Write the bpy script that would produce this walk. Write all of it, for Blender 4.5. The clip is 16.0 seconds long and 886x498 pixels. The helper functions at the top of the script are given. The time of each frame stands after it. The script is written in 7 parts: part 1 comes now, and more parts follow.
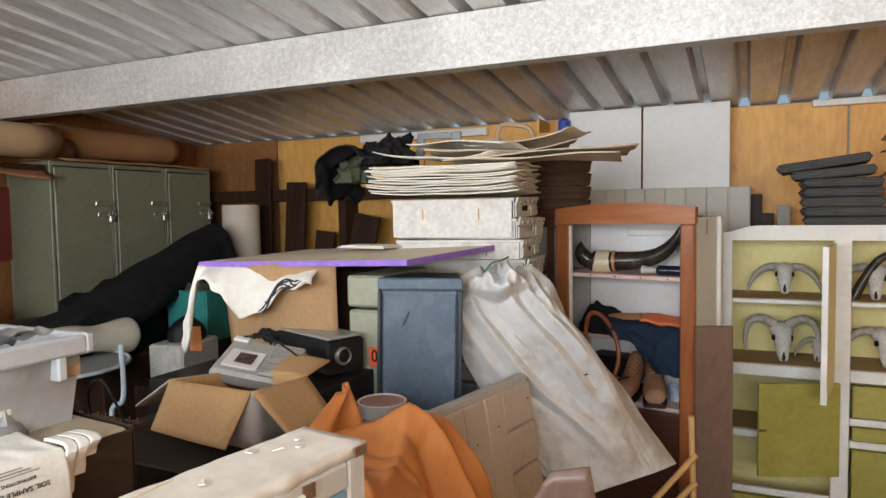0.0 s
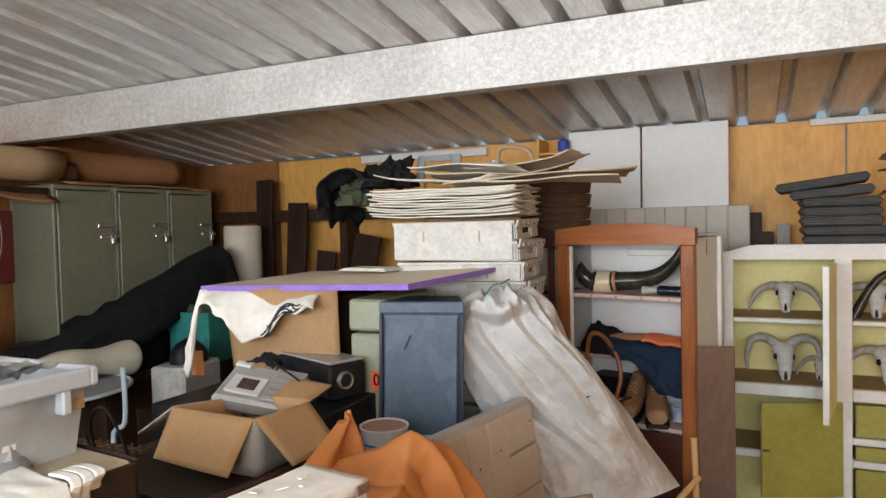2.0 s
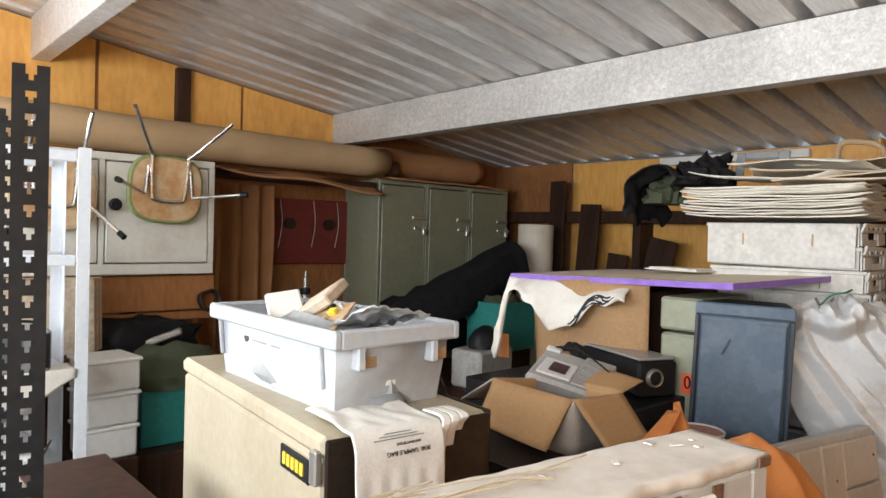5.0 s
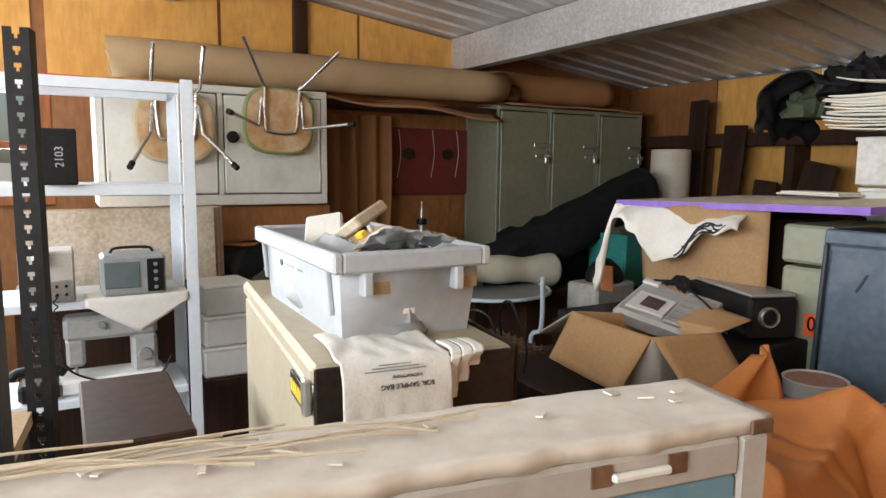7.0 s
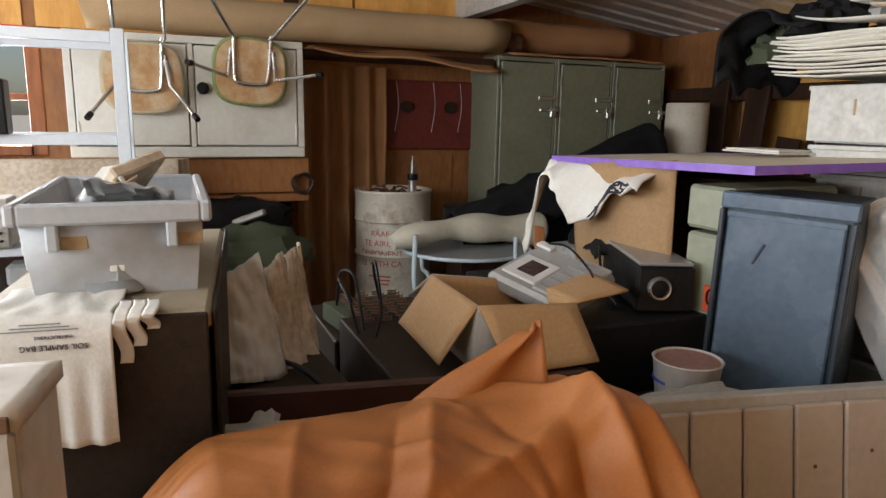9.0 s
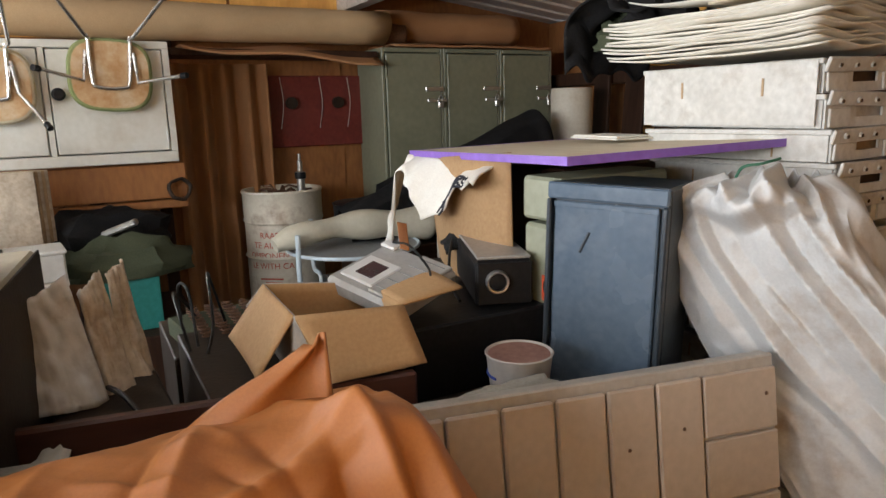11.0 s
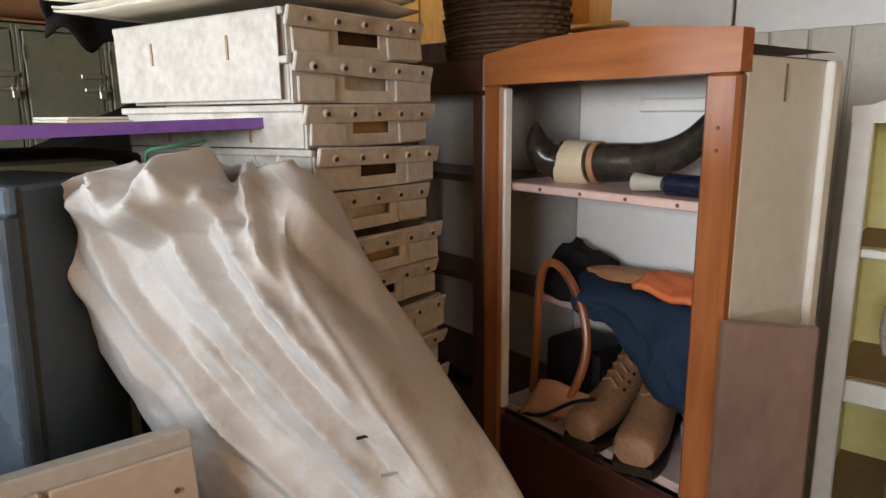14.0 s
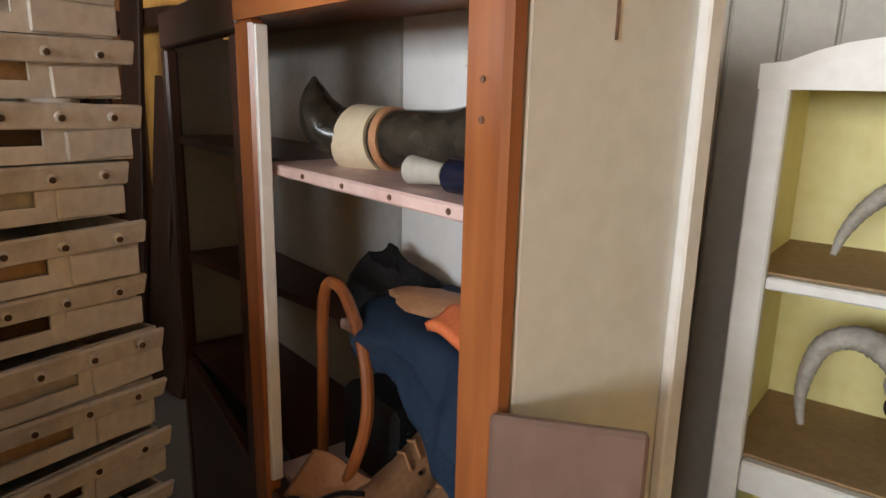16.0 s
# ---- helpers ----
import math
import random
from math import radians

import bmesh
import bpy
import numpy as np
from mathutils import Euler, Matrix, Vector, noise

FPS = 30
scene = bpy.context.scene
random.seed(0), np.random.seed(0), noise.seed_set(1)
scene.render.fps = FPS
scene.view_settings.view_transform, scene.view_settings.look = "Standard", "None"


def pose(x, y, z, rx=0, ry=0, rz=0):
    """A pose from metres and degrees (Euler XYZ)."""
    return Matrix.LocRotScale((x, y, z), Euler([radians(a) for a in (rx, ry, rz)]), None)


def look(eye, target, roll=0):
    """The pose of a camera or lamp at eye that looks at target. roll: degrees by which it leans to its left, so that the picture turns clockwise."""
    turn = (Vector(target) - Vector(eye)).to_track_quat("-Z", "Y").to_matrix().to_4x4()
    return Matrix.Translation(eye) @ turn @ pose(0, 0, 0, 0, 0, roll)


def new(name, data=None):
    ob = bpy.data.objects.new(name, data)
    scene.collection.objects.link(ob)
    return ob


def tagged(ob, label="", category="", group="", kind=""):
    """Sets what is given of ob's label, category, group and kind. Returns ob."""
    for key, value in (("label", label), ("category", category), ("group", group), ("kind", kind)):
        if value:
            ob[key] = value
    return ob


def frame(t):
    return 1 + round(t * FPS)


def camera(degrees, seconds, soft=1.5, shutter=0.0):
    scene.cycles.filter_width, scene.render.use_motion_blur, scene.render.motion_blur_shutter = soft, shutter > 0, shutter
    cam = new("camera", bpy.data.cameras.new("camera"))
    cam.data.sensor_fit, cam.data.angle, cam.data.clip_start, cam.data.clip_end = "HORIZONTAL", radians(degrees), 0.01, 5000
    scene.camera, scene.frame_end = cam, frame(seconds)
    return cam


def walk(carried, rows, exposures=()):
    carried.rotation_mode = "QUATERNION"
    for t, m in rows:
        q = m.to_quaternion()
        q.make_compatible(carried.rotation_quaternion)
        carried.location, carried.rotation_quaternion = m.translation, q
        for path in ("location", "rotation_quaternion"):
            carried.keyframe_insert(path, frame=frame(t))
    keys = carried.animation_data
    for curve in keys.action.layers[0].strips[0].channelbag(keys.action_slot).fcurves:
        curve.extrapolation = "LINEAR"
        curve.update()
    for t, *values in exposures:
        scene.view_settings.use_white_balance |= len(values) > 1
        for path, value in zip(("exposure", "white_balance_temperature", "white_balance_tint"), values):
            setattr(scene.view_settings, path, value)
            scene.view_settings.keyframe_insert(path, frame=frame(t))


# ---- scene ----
cam = camera(66.9, 16.0)
PATH = [
    (0, (0.906, 0.387, 1.543), (0.073, 2.201, 1.426), -0.9),
    (0.5, (0.911, 0.382, 1.544), (0.071, 2.193, 1.438), -0.9),
    (1, (0.91, 0.383, 1.542), (0.08, 2.2, 1.446), -0.6),
    (1.5, (0.91, 0.377, 1.544), (0.077, 2.193, 1.451), -0.2),
    (2, (0.911, 0.378, 1.568), (0.075, 2.193, 1.498), -1.3),
    (2.5, (0.905, 0.343, 1.568), (0.105, 2.176, 1.553), -0.0),
    (3, (0.905, 0.294, 1.56), (0.122, 2.134, 1.582), 0.8),
    (3.5, (0.895, 0.327, 1.542), (-0.007, 2.112, 1.56), 0.8),
    (4, (0.867, 0.419, 1.52), (-0.403, 1.964, 1.516), 0.5),
    (4.5, (0.855, 0.378, 1.517), (-0.573, 1.778, 1.484), -1.7),
    (5, (0.809, 0.294, 1.51), (-0.666, 1.643, 1.466), 1.7),
    (5.2, (0.812, 0.287, 1.513), (-0.687, 1.611, 1.486), 1.2),
    (7.5, (0.854, 0.684, 1.471), (-0.894, 1.603, 1.151), 0.8),
    (7.8, (0.882, 0.791, 1.465), (-0.877, 1.673, 1.105), 1.5),
    (8, (0.912, 0.861, 1.463), (-0.879, 1.671, 1.095), 3.0),
    (10.5, (1.01, 1.181, 1.504), (-0.785, 1.967, 1.1), -1.8),
    (11, (1.036, 1.27, 1.498), (-0.687, 2.199, 1.087), -1.5),
    (11.5, (1.026, 1.314, 1.487), (-0.563, 2.437, 1.024), -0.4),
    (12, (0.995, 1.368, 1.475), (-0.398, 2.717, 0.986), -1.5),
    (12.5, (0.985, 1.478, 1.442), (-0.221, 2.99, 0.932), 0.2),
    (13, (1.026, 1.699, 1.45), (-0.388, 3.034, 0.985), -0.8),
    (13.5, (1.049, 1.809, 1.443), (-0.389, 3.142, 1.049), -0.9),
    (14, (1.022, 1.985, 1.415), (-0.214, 3.507, 1.019), -0.4),
    (14.5, (0.97, 2.187, 1.405), (-0.081, 3.849, 1.043), 1.3),
    (14.6, (0.969, 2.224, 1.398), (-0.068, 3.888, 1.005), 1.9),
    (15, (0.966, 2.364, 1.371), (-0.222, 3.908, 0.918), 2.0),
    (15.2, (0.996, 2.435, 1.372), (-0.228, 3.955, 0.935), 1.9),
    (15.5, (1.025, 2.507, 1.383), (-0.193, 4.034, 0.952), 1.1),
    (16, (1.028, 2.577, 1.379), (-0.154, 4.124, 0.921), 1.3),
]
walk(cam, [(t, look(eye, target, roll)) for t, eye, target, roll in PATH],
     exposures=((0, -0.46), (3.5, -0.48), (5.2, -0.50), (7.3, -0.75), (8.2, -0.80), (10.5, -0.50), (12.5, -0.25), (14.5, -0.33), (16, 0.0)))

# ---- light ----
world = bpy.data.worlds.new("sky")
scene.world = world
world.use_nodes = True
wn = world.node_tree.nodes
sky = wn.new("ShaderNodeTexSky")
sky.sky_type, sky.sun_disc = "NISHITA", False
sky.sun_elevation, sky.sun_rotation = radians(58), radians(180)
sky.air_density, sky.dust_density = 1.0, 1.5
world.node_tree.links.new(sky.outputs[0], wn["Background"].inputs[0])
wn["Background"].inputs[1].default_value = 0.12
sun = new("sun", bpy.data.lights.new("sun", "SUN"))
sun.data.energy, sun.data.angle, sun.data.color = 4.0, radians(0.5), (1, 0.95, 0.88)
sun.matrix_world = look((0, 0, 10), (0.6, 5.0, 10 - 8.2))


def sky_lamp(name, m, w, h, power, color):
    ob = new(name, bpy.data.lights.new(name, "AREA"))
    ob.data.shape, ob.data.size, ob.data.size_y = "RECTANGLE", w, h
    ob.data.energy, ob.data.color = power, color
    ob.matrix_world = m


DOOR_LIGHT, WINDOW_LIGHT = 222, 150
sky_lamp("door_daylight", look((0.3, -1.22, 1.78), (0.3, 1, 2.08)), 3.6, 0.82, DOOR_LIGHT, (0.93, 0.962, 1.0))
sky_lamp("window_daylight", look((-3.2, -0.25, 1.58), (-2, -0.2, 1.45)), 1.3, 0.55, WINDOW_LIGHT, (0.95, 0.98, 1.0))


# ---- materials ----
def surf(name, c1, c2, rough=0.6, metal=0.0, scale=6.0, fine=70.0, bump=0.15, stain=None, amount=0.35, stretch=(1, 1, 1), vary=0.0, stain_scale=3.0, spec=0.5, dist=0.01):
    """A surface whose colour wanders between c1 and c2, with fine grain, relief and optional stains."""
    if max(c2) < 0.12 and rough > 0.4:
        spec = 0.22
    m = bpy.data.materials.new(name)
    m.use_nodes = True
    nt = m.node_tree
    n, l = nt.nodes, nt.links
    b = n["Principled BSDF"]
    co = n.new("ShaderNodeTexCoord")
    mp = n.new("ShaderNodeMapping")
    mp.inputs["Scale"].default_value = stretch
    l.new(co.outputs["Object"], mp.inputs[0])
    big = n.new("ShaderNodeTexNoise")
    big.inputs["Scale"].default_value, big.inputs["Detail"].default_value = scale, 6
    small = n.new("ShaderNodeTexNoise")
    small.inputs["Scale"].default_value, small.inputs["Detail"].default_value = fine, 4
    l.new(mp.outputs[0], big.inputs[0])
    l.new(mp.outputs[0], small.inputs[0])
    mix = n.new("ShaderNodeMix")
    mix.data_type = "RGBA"
    mix.inputs[6].default_value, mix.inputs[7].default_value = (*c1, 1), (*c2, 1)
    add = n.new("ShaderNodeMath")
    add.operation = "MULTIPLY_ADD"
    add.inputs[1].default_value = 0.5
    l.new(small.outputs[0], add.inputs[0])
    half = n.new("ShaderNodeMath")
    half.operation = "MULTIPLY"
    half.inputs[1].default_value = 0.5
    l.new(big.outputs[0], half.inputs[0])
    l.new(half.outputs[0], add.inputs[2])
    ramp = n.new("ShaderNodeMapRange")
    ramp.inputs[1].default_value, ramp.inputs[2].default_value = 0.36, 0.64
    l.new(add.outputs[0], ramp.inputs[0])
    l.new(ramp.outputs[0], mix.inputs[0])
    col = mix.outputs[2]
    if stain:
        st = n.new("ShaderNodeTexNoise")
        st.inputs["Scale"].default_value, st.inputs["Detail"].default_value, st.inputs["Roughness"].default_value = stain_scale, 8, 0.65
        l.new(co.outputs["Object"], st.inputs[0])
        sr = n.new("ShaderNodeMapRange")
        sr.inputs[1].default_value, sr.inputs[2].default_value, sr.inputs[4].default_value = 0.52, 0.72, amount
        l.new(st.outputs[0], sr.inputs[0])
        m2 = n.new("ShaderNodeMix")
        m2.data_type = "RGBA"
        m2.inputs[7].default_value = (*stain, 1)
        l.new(col, m2.inputs[6])
        l.new(sr.outputs[0], m2.inputs[0])
        col = m2.outputs[2]
    if vary:
        info = n.new("ShaderNodeObjectInfo")
        hsv = n.new("ShaderNodeHueSaturation")
        vr = n.new("ShaderNodeMapRange")
        vr.inputs[3].default_value, vr.inputs[4].default_value = 1 - vary, 1 + vary
        l.new(info.outputs["Random"], vr.inputs[0])
        l.new(vr.outputs[0], hsv.inputs["Value"])
        l.new(col, hsv.inputs["Color"])
        col = hsv.outputs[0]
    l.new(col, b.inputs["Base Color"])
    rr = n.new("ShaderNodeMapRange")
    rr.inputs[3].default_value, rr.inputs[4].default_value = max(0.05, rough - 0.12), min(1, rough + 0.12)
    l.new(big.outputs[0], rr.inputs[0])
    l.new(rr.outputs[0], b.inputs["Roughness"])
    b.inputs["Metallic"].default_value = metal
    b.inputs["Specular IOR Level"].default_value = spec
    if bump:
        bp = n.new("ShaderNodeBump")
        bp.inputs["Strength"].default_value, bp.inputs["Distance"].default_value = bump, dist
        l.new(add.outputs[0], bp.inputs["Height"])
        l.new(bp.outputs[0], b.inputs["Normal"])
    return m


def spangle(name, c1, c2, rough, metal, scale):
    """Galvanised steel with crystal spangles."""
    m = surf(name, c1, c2, rough, metal, 3, 40, 0.05)
    n, l = m.node_tree.nodes, m.node_tree.links
    v = n.new("ShaderNodeTexVoronoi")
    v.inputs["Scale"].default_value = scale
    co = n.new("ShaderNodeTexCoord")
    l.new(co.outputs["Object"], v.inputs[0])
    hsv = n.new("ShaderNodeHueSaturation")
    r = n.new("ShaderNodeMapRange")
    r.inputs[3].default_value, r.inputs[4].default_value = 0.84, 1.14
    bw = n.new("ShaderNodeRGBToBW")
    l.new(v.outputs["Color"], bw.inputs[0])
    l.new(bw.outputs[0], r.inputs[0])
    l.new(r.outputs[0], hsv.inputs["Value"])
    b = n["Principled BSDF"]
    old = b.inputs["Base Color"].links[0].from_socket
    l.new(old, hsv.inputs["Color"])
    l.new(hsv.outputs[0], b.inputs["Base Color"])
    return m


def wood(name, c1, c2, rough=0.5, rings=9.0, stretch=(1, 1, 0.08), bump=0.1, vary=0.0, stain=None, amount=0.4):
    return surf(name, c1, c2, rough, 0, rings, 45, bump, stain, amount, stretch, vary)


GALV = spangle("galvanised_steel", (0.50, 0.49, 0.47), (0.70, 0.69, 0.67), 0.5, 0.25, 130)
ROOF = surf("zinc_roof_sheet", (0.58, 0.56, 0.54), (0.82, 0.81, 0.79), 0.38, 0.3, 5, 30, 0.06, (0.34, 0.22, 0.13), 0.45, (5, 0.5, 1), stain_scale=2.2)
PLY = wood("plywood", (0.70, 0.34, 0.075), (0.86, 0.48, 0.13), 0.5, 5, (1, 1, 0.25), 0.06, 0.04, (0.42, 0.18, 0.04), 0.5)
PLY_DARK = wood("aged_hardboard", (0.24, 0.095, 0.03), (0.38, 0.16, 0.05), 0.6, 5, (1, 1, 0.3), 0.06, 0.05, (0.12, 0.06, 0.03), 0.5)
STUD = wood("timber_stud", (0.5, 0.28, 0.1), (0.62, 0.38, 0.16), 0.6)
CONCRETE = surf("concrete", (0.09, 0.08, 0.07), (0.15, 0.135, 0.12), 0.85, 0, 3, 60, 0.3, (0.1, 0.08, 0.06), 0.6)
EARTH = surf("pale_gravel_ground", (0.46, 0.41, 0.35), (0.58, 0.53, 0.46), 0.95, 0, 2, 90, 0.4)
# kept dark to cut the light that unseen walls bounce back
CLAD = surf("steel_cladding", (0.20, 0.19, 0.18), (0.28, 0.27, 0.25), 0.5, 0.3)
LOCKER = surf("olive_grey_enamel", (0.195, 0.20, 0.135), (0.25, 0.255, 0.175), 0.42, 0, 4, 30, 0.03, (0.20, 0.19, 0.13), 0.35)
STEEL = surf("dull_steel", (0.42, 0.41, 0.39), (0.58, 0.57, 0.54), 0.35, 0.85, 6, 60, 0.05)
CHROME = surf("pitted_chrome", (0.55, 0.53, 0.5), (0.72, 0.7, 0.67), 0.25, 0.95, 8, 80, 0.05, (0.3, 0.16, 0.08), 0.5)
WHITE = surf("old_white_paint", (0.70, 0.69, 0.65), (0.80, 0.79, 0.76), 0.45, 0, 4, 40, 0.06, (0.45, 0.36, 0.26), 0.4)
WHITE_CLEAN = surf("white_laminate", (0.74, 0.74, 0.73), (0.80, 0.80, 0.79), 0.35, 0, 3, 30, 0.02, (0.6, 0.58, 0.54), 0.3)
ENAMEL = surf("cream_white_enamel", (0.66, 0.65, 0.58), (0.74, 0.73, 0.67), 0.35, 0, 4, 40, 0.03, (0.42, 0.34, 0.22), 0.4)
YELLOW = surf("pale_yellow_paint", (0.80, 0.70, 0.27), (0.87, 0.79, 0.38), 0.5, 0, 4, 40, 0.05, (0.5, 0.4, 0.15), 0.35)
OLIVE = surf("mustard_green_paint", (0.30, 0.27, 0.055), (0.38, 0.34, 0.08), 0.4, 0, 4, 40, 0.04, (0.18, 0.15, 0.04), 0.35)
MAHOG = wood("red_brown_varnished_wood", (0.20, 0.060, 0.018), (0.38, 0.13, 0.040), 0.32, 9, (1, 1, 0.1), 0.05)
MAHOG_H = wood("red_brown_rail_wood", (0.24, 0.075, 0.022), (0.42, 0.15, 0.048), 0.32, 9, (0.1, 1, 1), 0.05)
# dark timber, lowered further so its colour carries shade deep in the pile
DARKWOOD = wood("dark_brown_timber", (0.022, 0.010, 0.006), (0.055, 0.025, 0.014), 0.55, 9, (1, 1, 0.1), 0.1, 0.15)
BROWNBOARD = wood("brown_hardboard", (0.125, 0.076, 0.058), (0.185, 0.118, 0.092), 0.35, 4, (1, 1, 0.4), 0.05)
PINKSHELF = surf("faded_pink_paint", (0.62, 0.42, 0.38), (0.72, 0.55, 0.5), 0.5, 0, 5, 50, 0.05, (0.4, 0.25, 0.2), 0.4)
CARD = surf("corrugated_cardboard", (0.47, 0.28, 0.125), (0.56, 0.35, 0.17), 0.8, 0, 3, 120, 0.05, (0.36, 0.2, 0.09), 0.25, (1, 1, 1), 0.05)
CARD_OLD = surf("dusty_cardboard", (0.34, 0.22, 0.12), (0.48, 0.34, 0.2), 0.85, 0, 3, 100, 0.08, (0.22, 0.13, 0.07), 0.4, vary=0.1)
CARD_PALE = surf("pale_sun_bleached_cardboard", (0.50, 0.41, 0.30), (0.62, 0.53, 0.41), 0.85, 0, 3, 100, 0.06, (0.36, 0.26, 0.16), 0.4, vary=0.08)
CARD_GREY = surf("grey_board_side", (0.40, 0.36, 0.32), (0.5, 0.46, 0.41), 0.8, 0, 3, 100, 0.05)
PAPERBAG = surf("weathered_paper_sack", (0.42, 0.32, 0.22), (0.66, 0.57, 0.45), 0.75, 0, 5, 60, 0.2, (0.2, 0.14, 0.09), 0.6)
ORANGE = surf("orange_brown_cloth", (0.36, 0.120, 0.027), (0.42, 0.150, 0.036), 0.5, 0, 4, 220, 0.04, (0.42, 0.15, 0.05), 0.3)
CANVAS = surf("grey_white_canvas", (0.54, 0.54, 0.535), (0.61, 0.61, 0.605), 0.7, 0, 4, 160, 0.05, (0.30, 0.21, 0.13), 1.0, stain_scale=3.4)
LINEN = surf("dirty_white_linen", (0.66, 0.63, 0.57), (0.76, 0.74, 0.68), 0.85, 0, 5, 200, 0.15, (0.45, 0.36, 0.26), 0.45)
# grey plank colour; in the bookcase side bay it stands for shade on white
GREYBOARD = surf("grey_board_and_bay_shade", (0.34, 0.33, 0.31), (0.42, 0.41, 0.38), 0.6, 0, 3, 50, 0.05, (0.22, 0.18, 0.14), 0.4)
TRAY = surf("soiled_corrugated_plastic", (0.46, 0.45, 0.42), (0.63, 0.62, 0.585), 0.5, 0, 7, 60, 0.06, (0.27, 0.22, 0.17), 0.7, vary=0.06, stain_scale=8)
FLATTRAY = surf("off_white_plastic_sheet", (0.60, 0.57, 0.50), (0.70, 0.67, 0.60), 0.55, 0, 5, 60, 0.06, (0.42, 0.33, 0.22), 0.5, vary=0.05)
OLDCREAM = surf("flaking_cream_paint", (0.54, 0.48, 0.41), (0.66, 0.61, 0.54), 0.55, 0, 5, 50, 0.10, (0.30, 0.21, 0.14), 0.7, stain_scale=7)
SIDECREAM = surf("pale_grey_cream_paint", (0.64, 0.65, 0.60), (0.72, 0.73, 0.69), 0.5, 0, 3, 40, 0.03, (0.5, 0.45, 0.38), 0.4)
# near-black brown that stands for shade in tray holes and rivets
DARKHOLE = surf("dark_hole_shade", (0.05, 0.03, 0.018), (0.09, 0.055, 0.033), 0.8)
# the paler patches are dust and cloudy sky sheen put into the colour
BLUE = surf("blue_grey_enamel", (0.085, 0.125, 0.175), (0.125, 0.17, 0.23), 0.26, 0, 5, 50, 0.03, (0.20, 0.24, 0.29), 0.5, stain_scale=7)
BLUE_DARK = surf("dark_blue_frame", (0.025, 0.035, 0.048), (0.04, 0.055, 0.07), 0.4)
SAGE = surf("sage_green_steel", (0.23, 0.24, 0.17), (0.29, 0.30, 0.22), 0.45, 0, 4, 40, 0.03, (0.15, 0.15, 0.1), 0.3)
PURPLE = surf("purple_edge_paint", (0.19, 0.09, 0.42), (0.26, 0.14, 0.54), 0.4, 0, 6, 40, 0.03)
PALEPLY = wood("pale_plywood_top", (0.58, 0.48, 0.34), (0.68, 0.6, 0.46), 0.6, 5, (0.2, 1, 1))
# black lowered further to stand in for the pile's deep shade
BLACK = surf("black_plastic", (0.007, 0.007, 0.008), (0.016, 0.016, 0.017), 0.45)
BLACKCLOTH = surf("black_cloth", (0.006, 0.006, 0.007), (0.017, 0.016, 0.016), 0.9, 0, 8, 150, 0.3)
FUR = surf("black_pile_fabric", (0.006, 0.006, 0.007), (0.02, 0.019, 0.019), 0.95, 0, 20, 300, 0.6)
SLATE = surf("charcoal_plastic_case", (0.035, 0.036, 0.036), (0.06, 0.06, 0.06), 0.5, 0, 5, 60, 0.08, (0.10, 0.09, 0.08), 0.4, vary=0.15)
SILVER = surf("silver_plastic", (0.40, 0.40, 0.39), (0.5, 0.5, 0.49), 0.4, 0.2, 5, 60, 0.03, (0.28, 0.24, 0.2), 0.3)
GREYPLAST = surf("grey_plastic", (0.22, 0.23, 0.23), (0.29, 0.30, 0.3), 0.5)
TUBGREY = surf("pale_grey_tub_plastic", (0.38, 0.405, 0.43), (0.46, 0.485, 0.51), 0.45, 0, 4, 60, 0.03, (0.4, 0.38, 0.34), 0.35)
BEIGE = surf("beige_enamel_chest", (0.40, 0.34, 0.235), (0.48, 0.42, 0.30), 0.5, 0, 4, 50, 0.05, (0.3, 0.23, 0.14), 0.5)
# brown vinyl, darkened below its own tone for the shade among the goods
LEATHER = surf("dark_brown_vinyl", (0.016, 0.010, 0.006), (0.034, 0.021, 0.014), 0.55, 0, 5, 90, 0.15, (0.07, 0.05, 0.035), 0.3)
PAPERROLL = surf("off_white_paper_roll", (0.62, 0.55, 0.44), (0.72, 0.66, 0.56), 0.7, 0, 4, 60, 0.05, (0.5, 0.38, 0.24), 0.4)
SACKWHITE = surf("glossy_printed_white_sack", (0.62, 0.60, 0.56), (0.74, 0.73, 0.70), 0.25, 0, 6, 50, 0.15, (0.26, 0.17, 0.10), 0.5, stain_scale=9)
# trunk and plinth wood; also the shaded copy of the bookcase wood
TRUNKWOOD = wood("dark_trunk_and_bay_shade", (0.050, 0.016, 0.010), (0.085, 0.031, 0.020), 0.4, 6, (0.15, 1, 1), 0.06)
CARPET = surf("rust_brown_carpet", (0.34, 0.165, 0.07), (0.44, 0.225, 0.10), 0.95, 0, 6, 250, 0.35, (0.26, 0.12, 0.05), 0.4)
CARPET_TAN = surf("tan_carpet_backing", (0.40, 0.27, 0.14), (0.5, 0.35, 0.2), 0.95, 0, 6, 250, 0.3, (0.28, 0.17, 0.08), 0.4)
RED = surf("faded_red_paint", (0.13, 0.018, 0.014), (0.20, 0.03, 0.022), 0.55, 0, 5, 50, 0.06, (0.08, 0.025, 0.02), 0.5)
REDBRIGHT = surf("bright_red_plastic", (0.55, 0.04, 0.03), (0.65, 0.07, 0.05), 0.4)
ORANGE_TAG = surf("orange_red_plastic", (0.70, 0.08, 0.02), (0.78, 0.12, 0.04), 0.45)
TEAL = surf("teal_paint", (0.02, 0.20, 0.18), (0.04, 0.28, 0.25), 0.5, 0, 4, 50, 0.05)
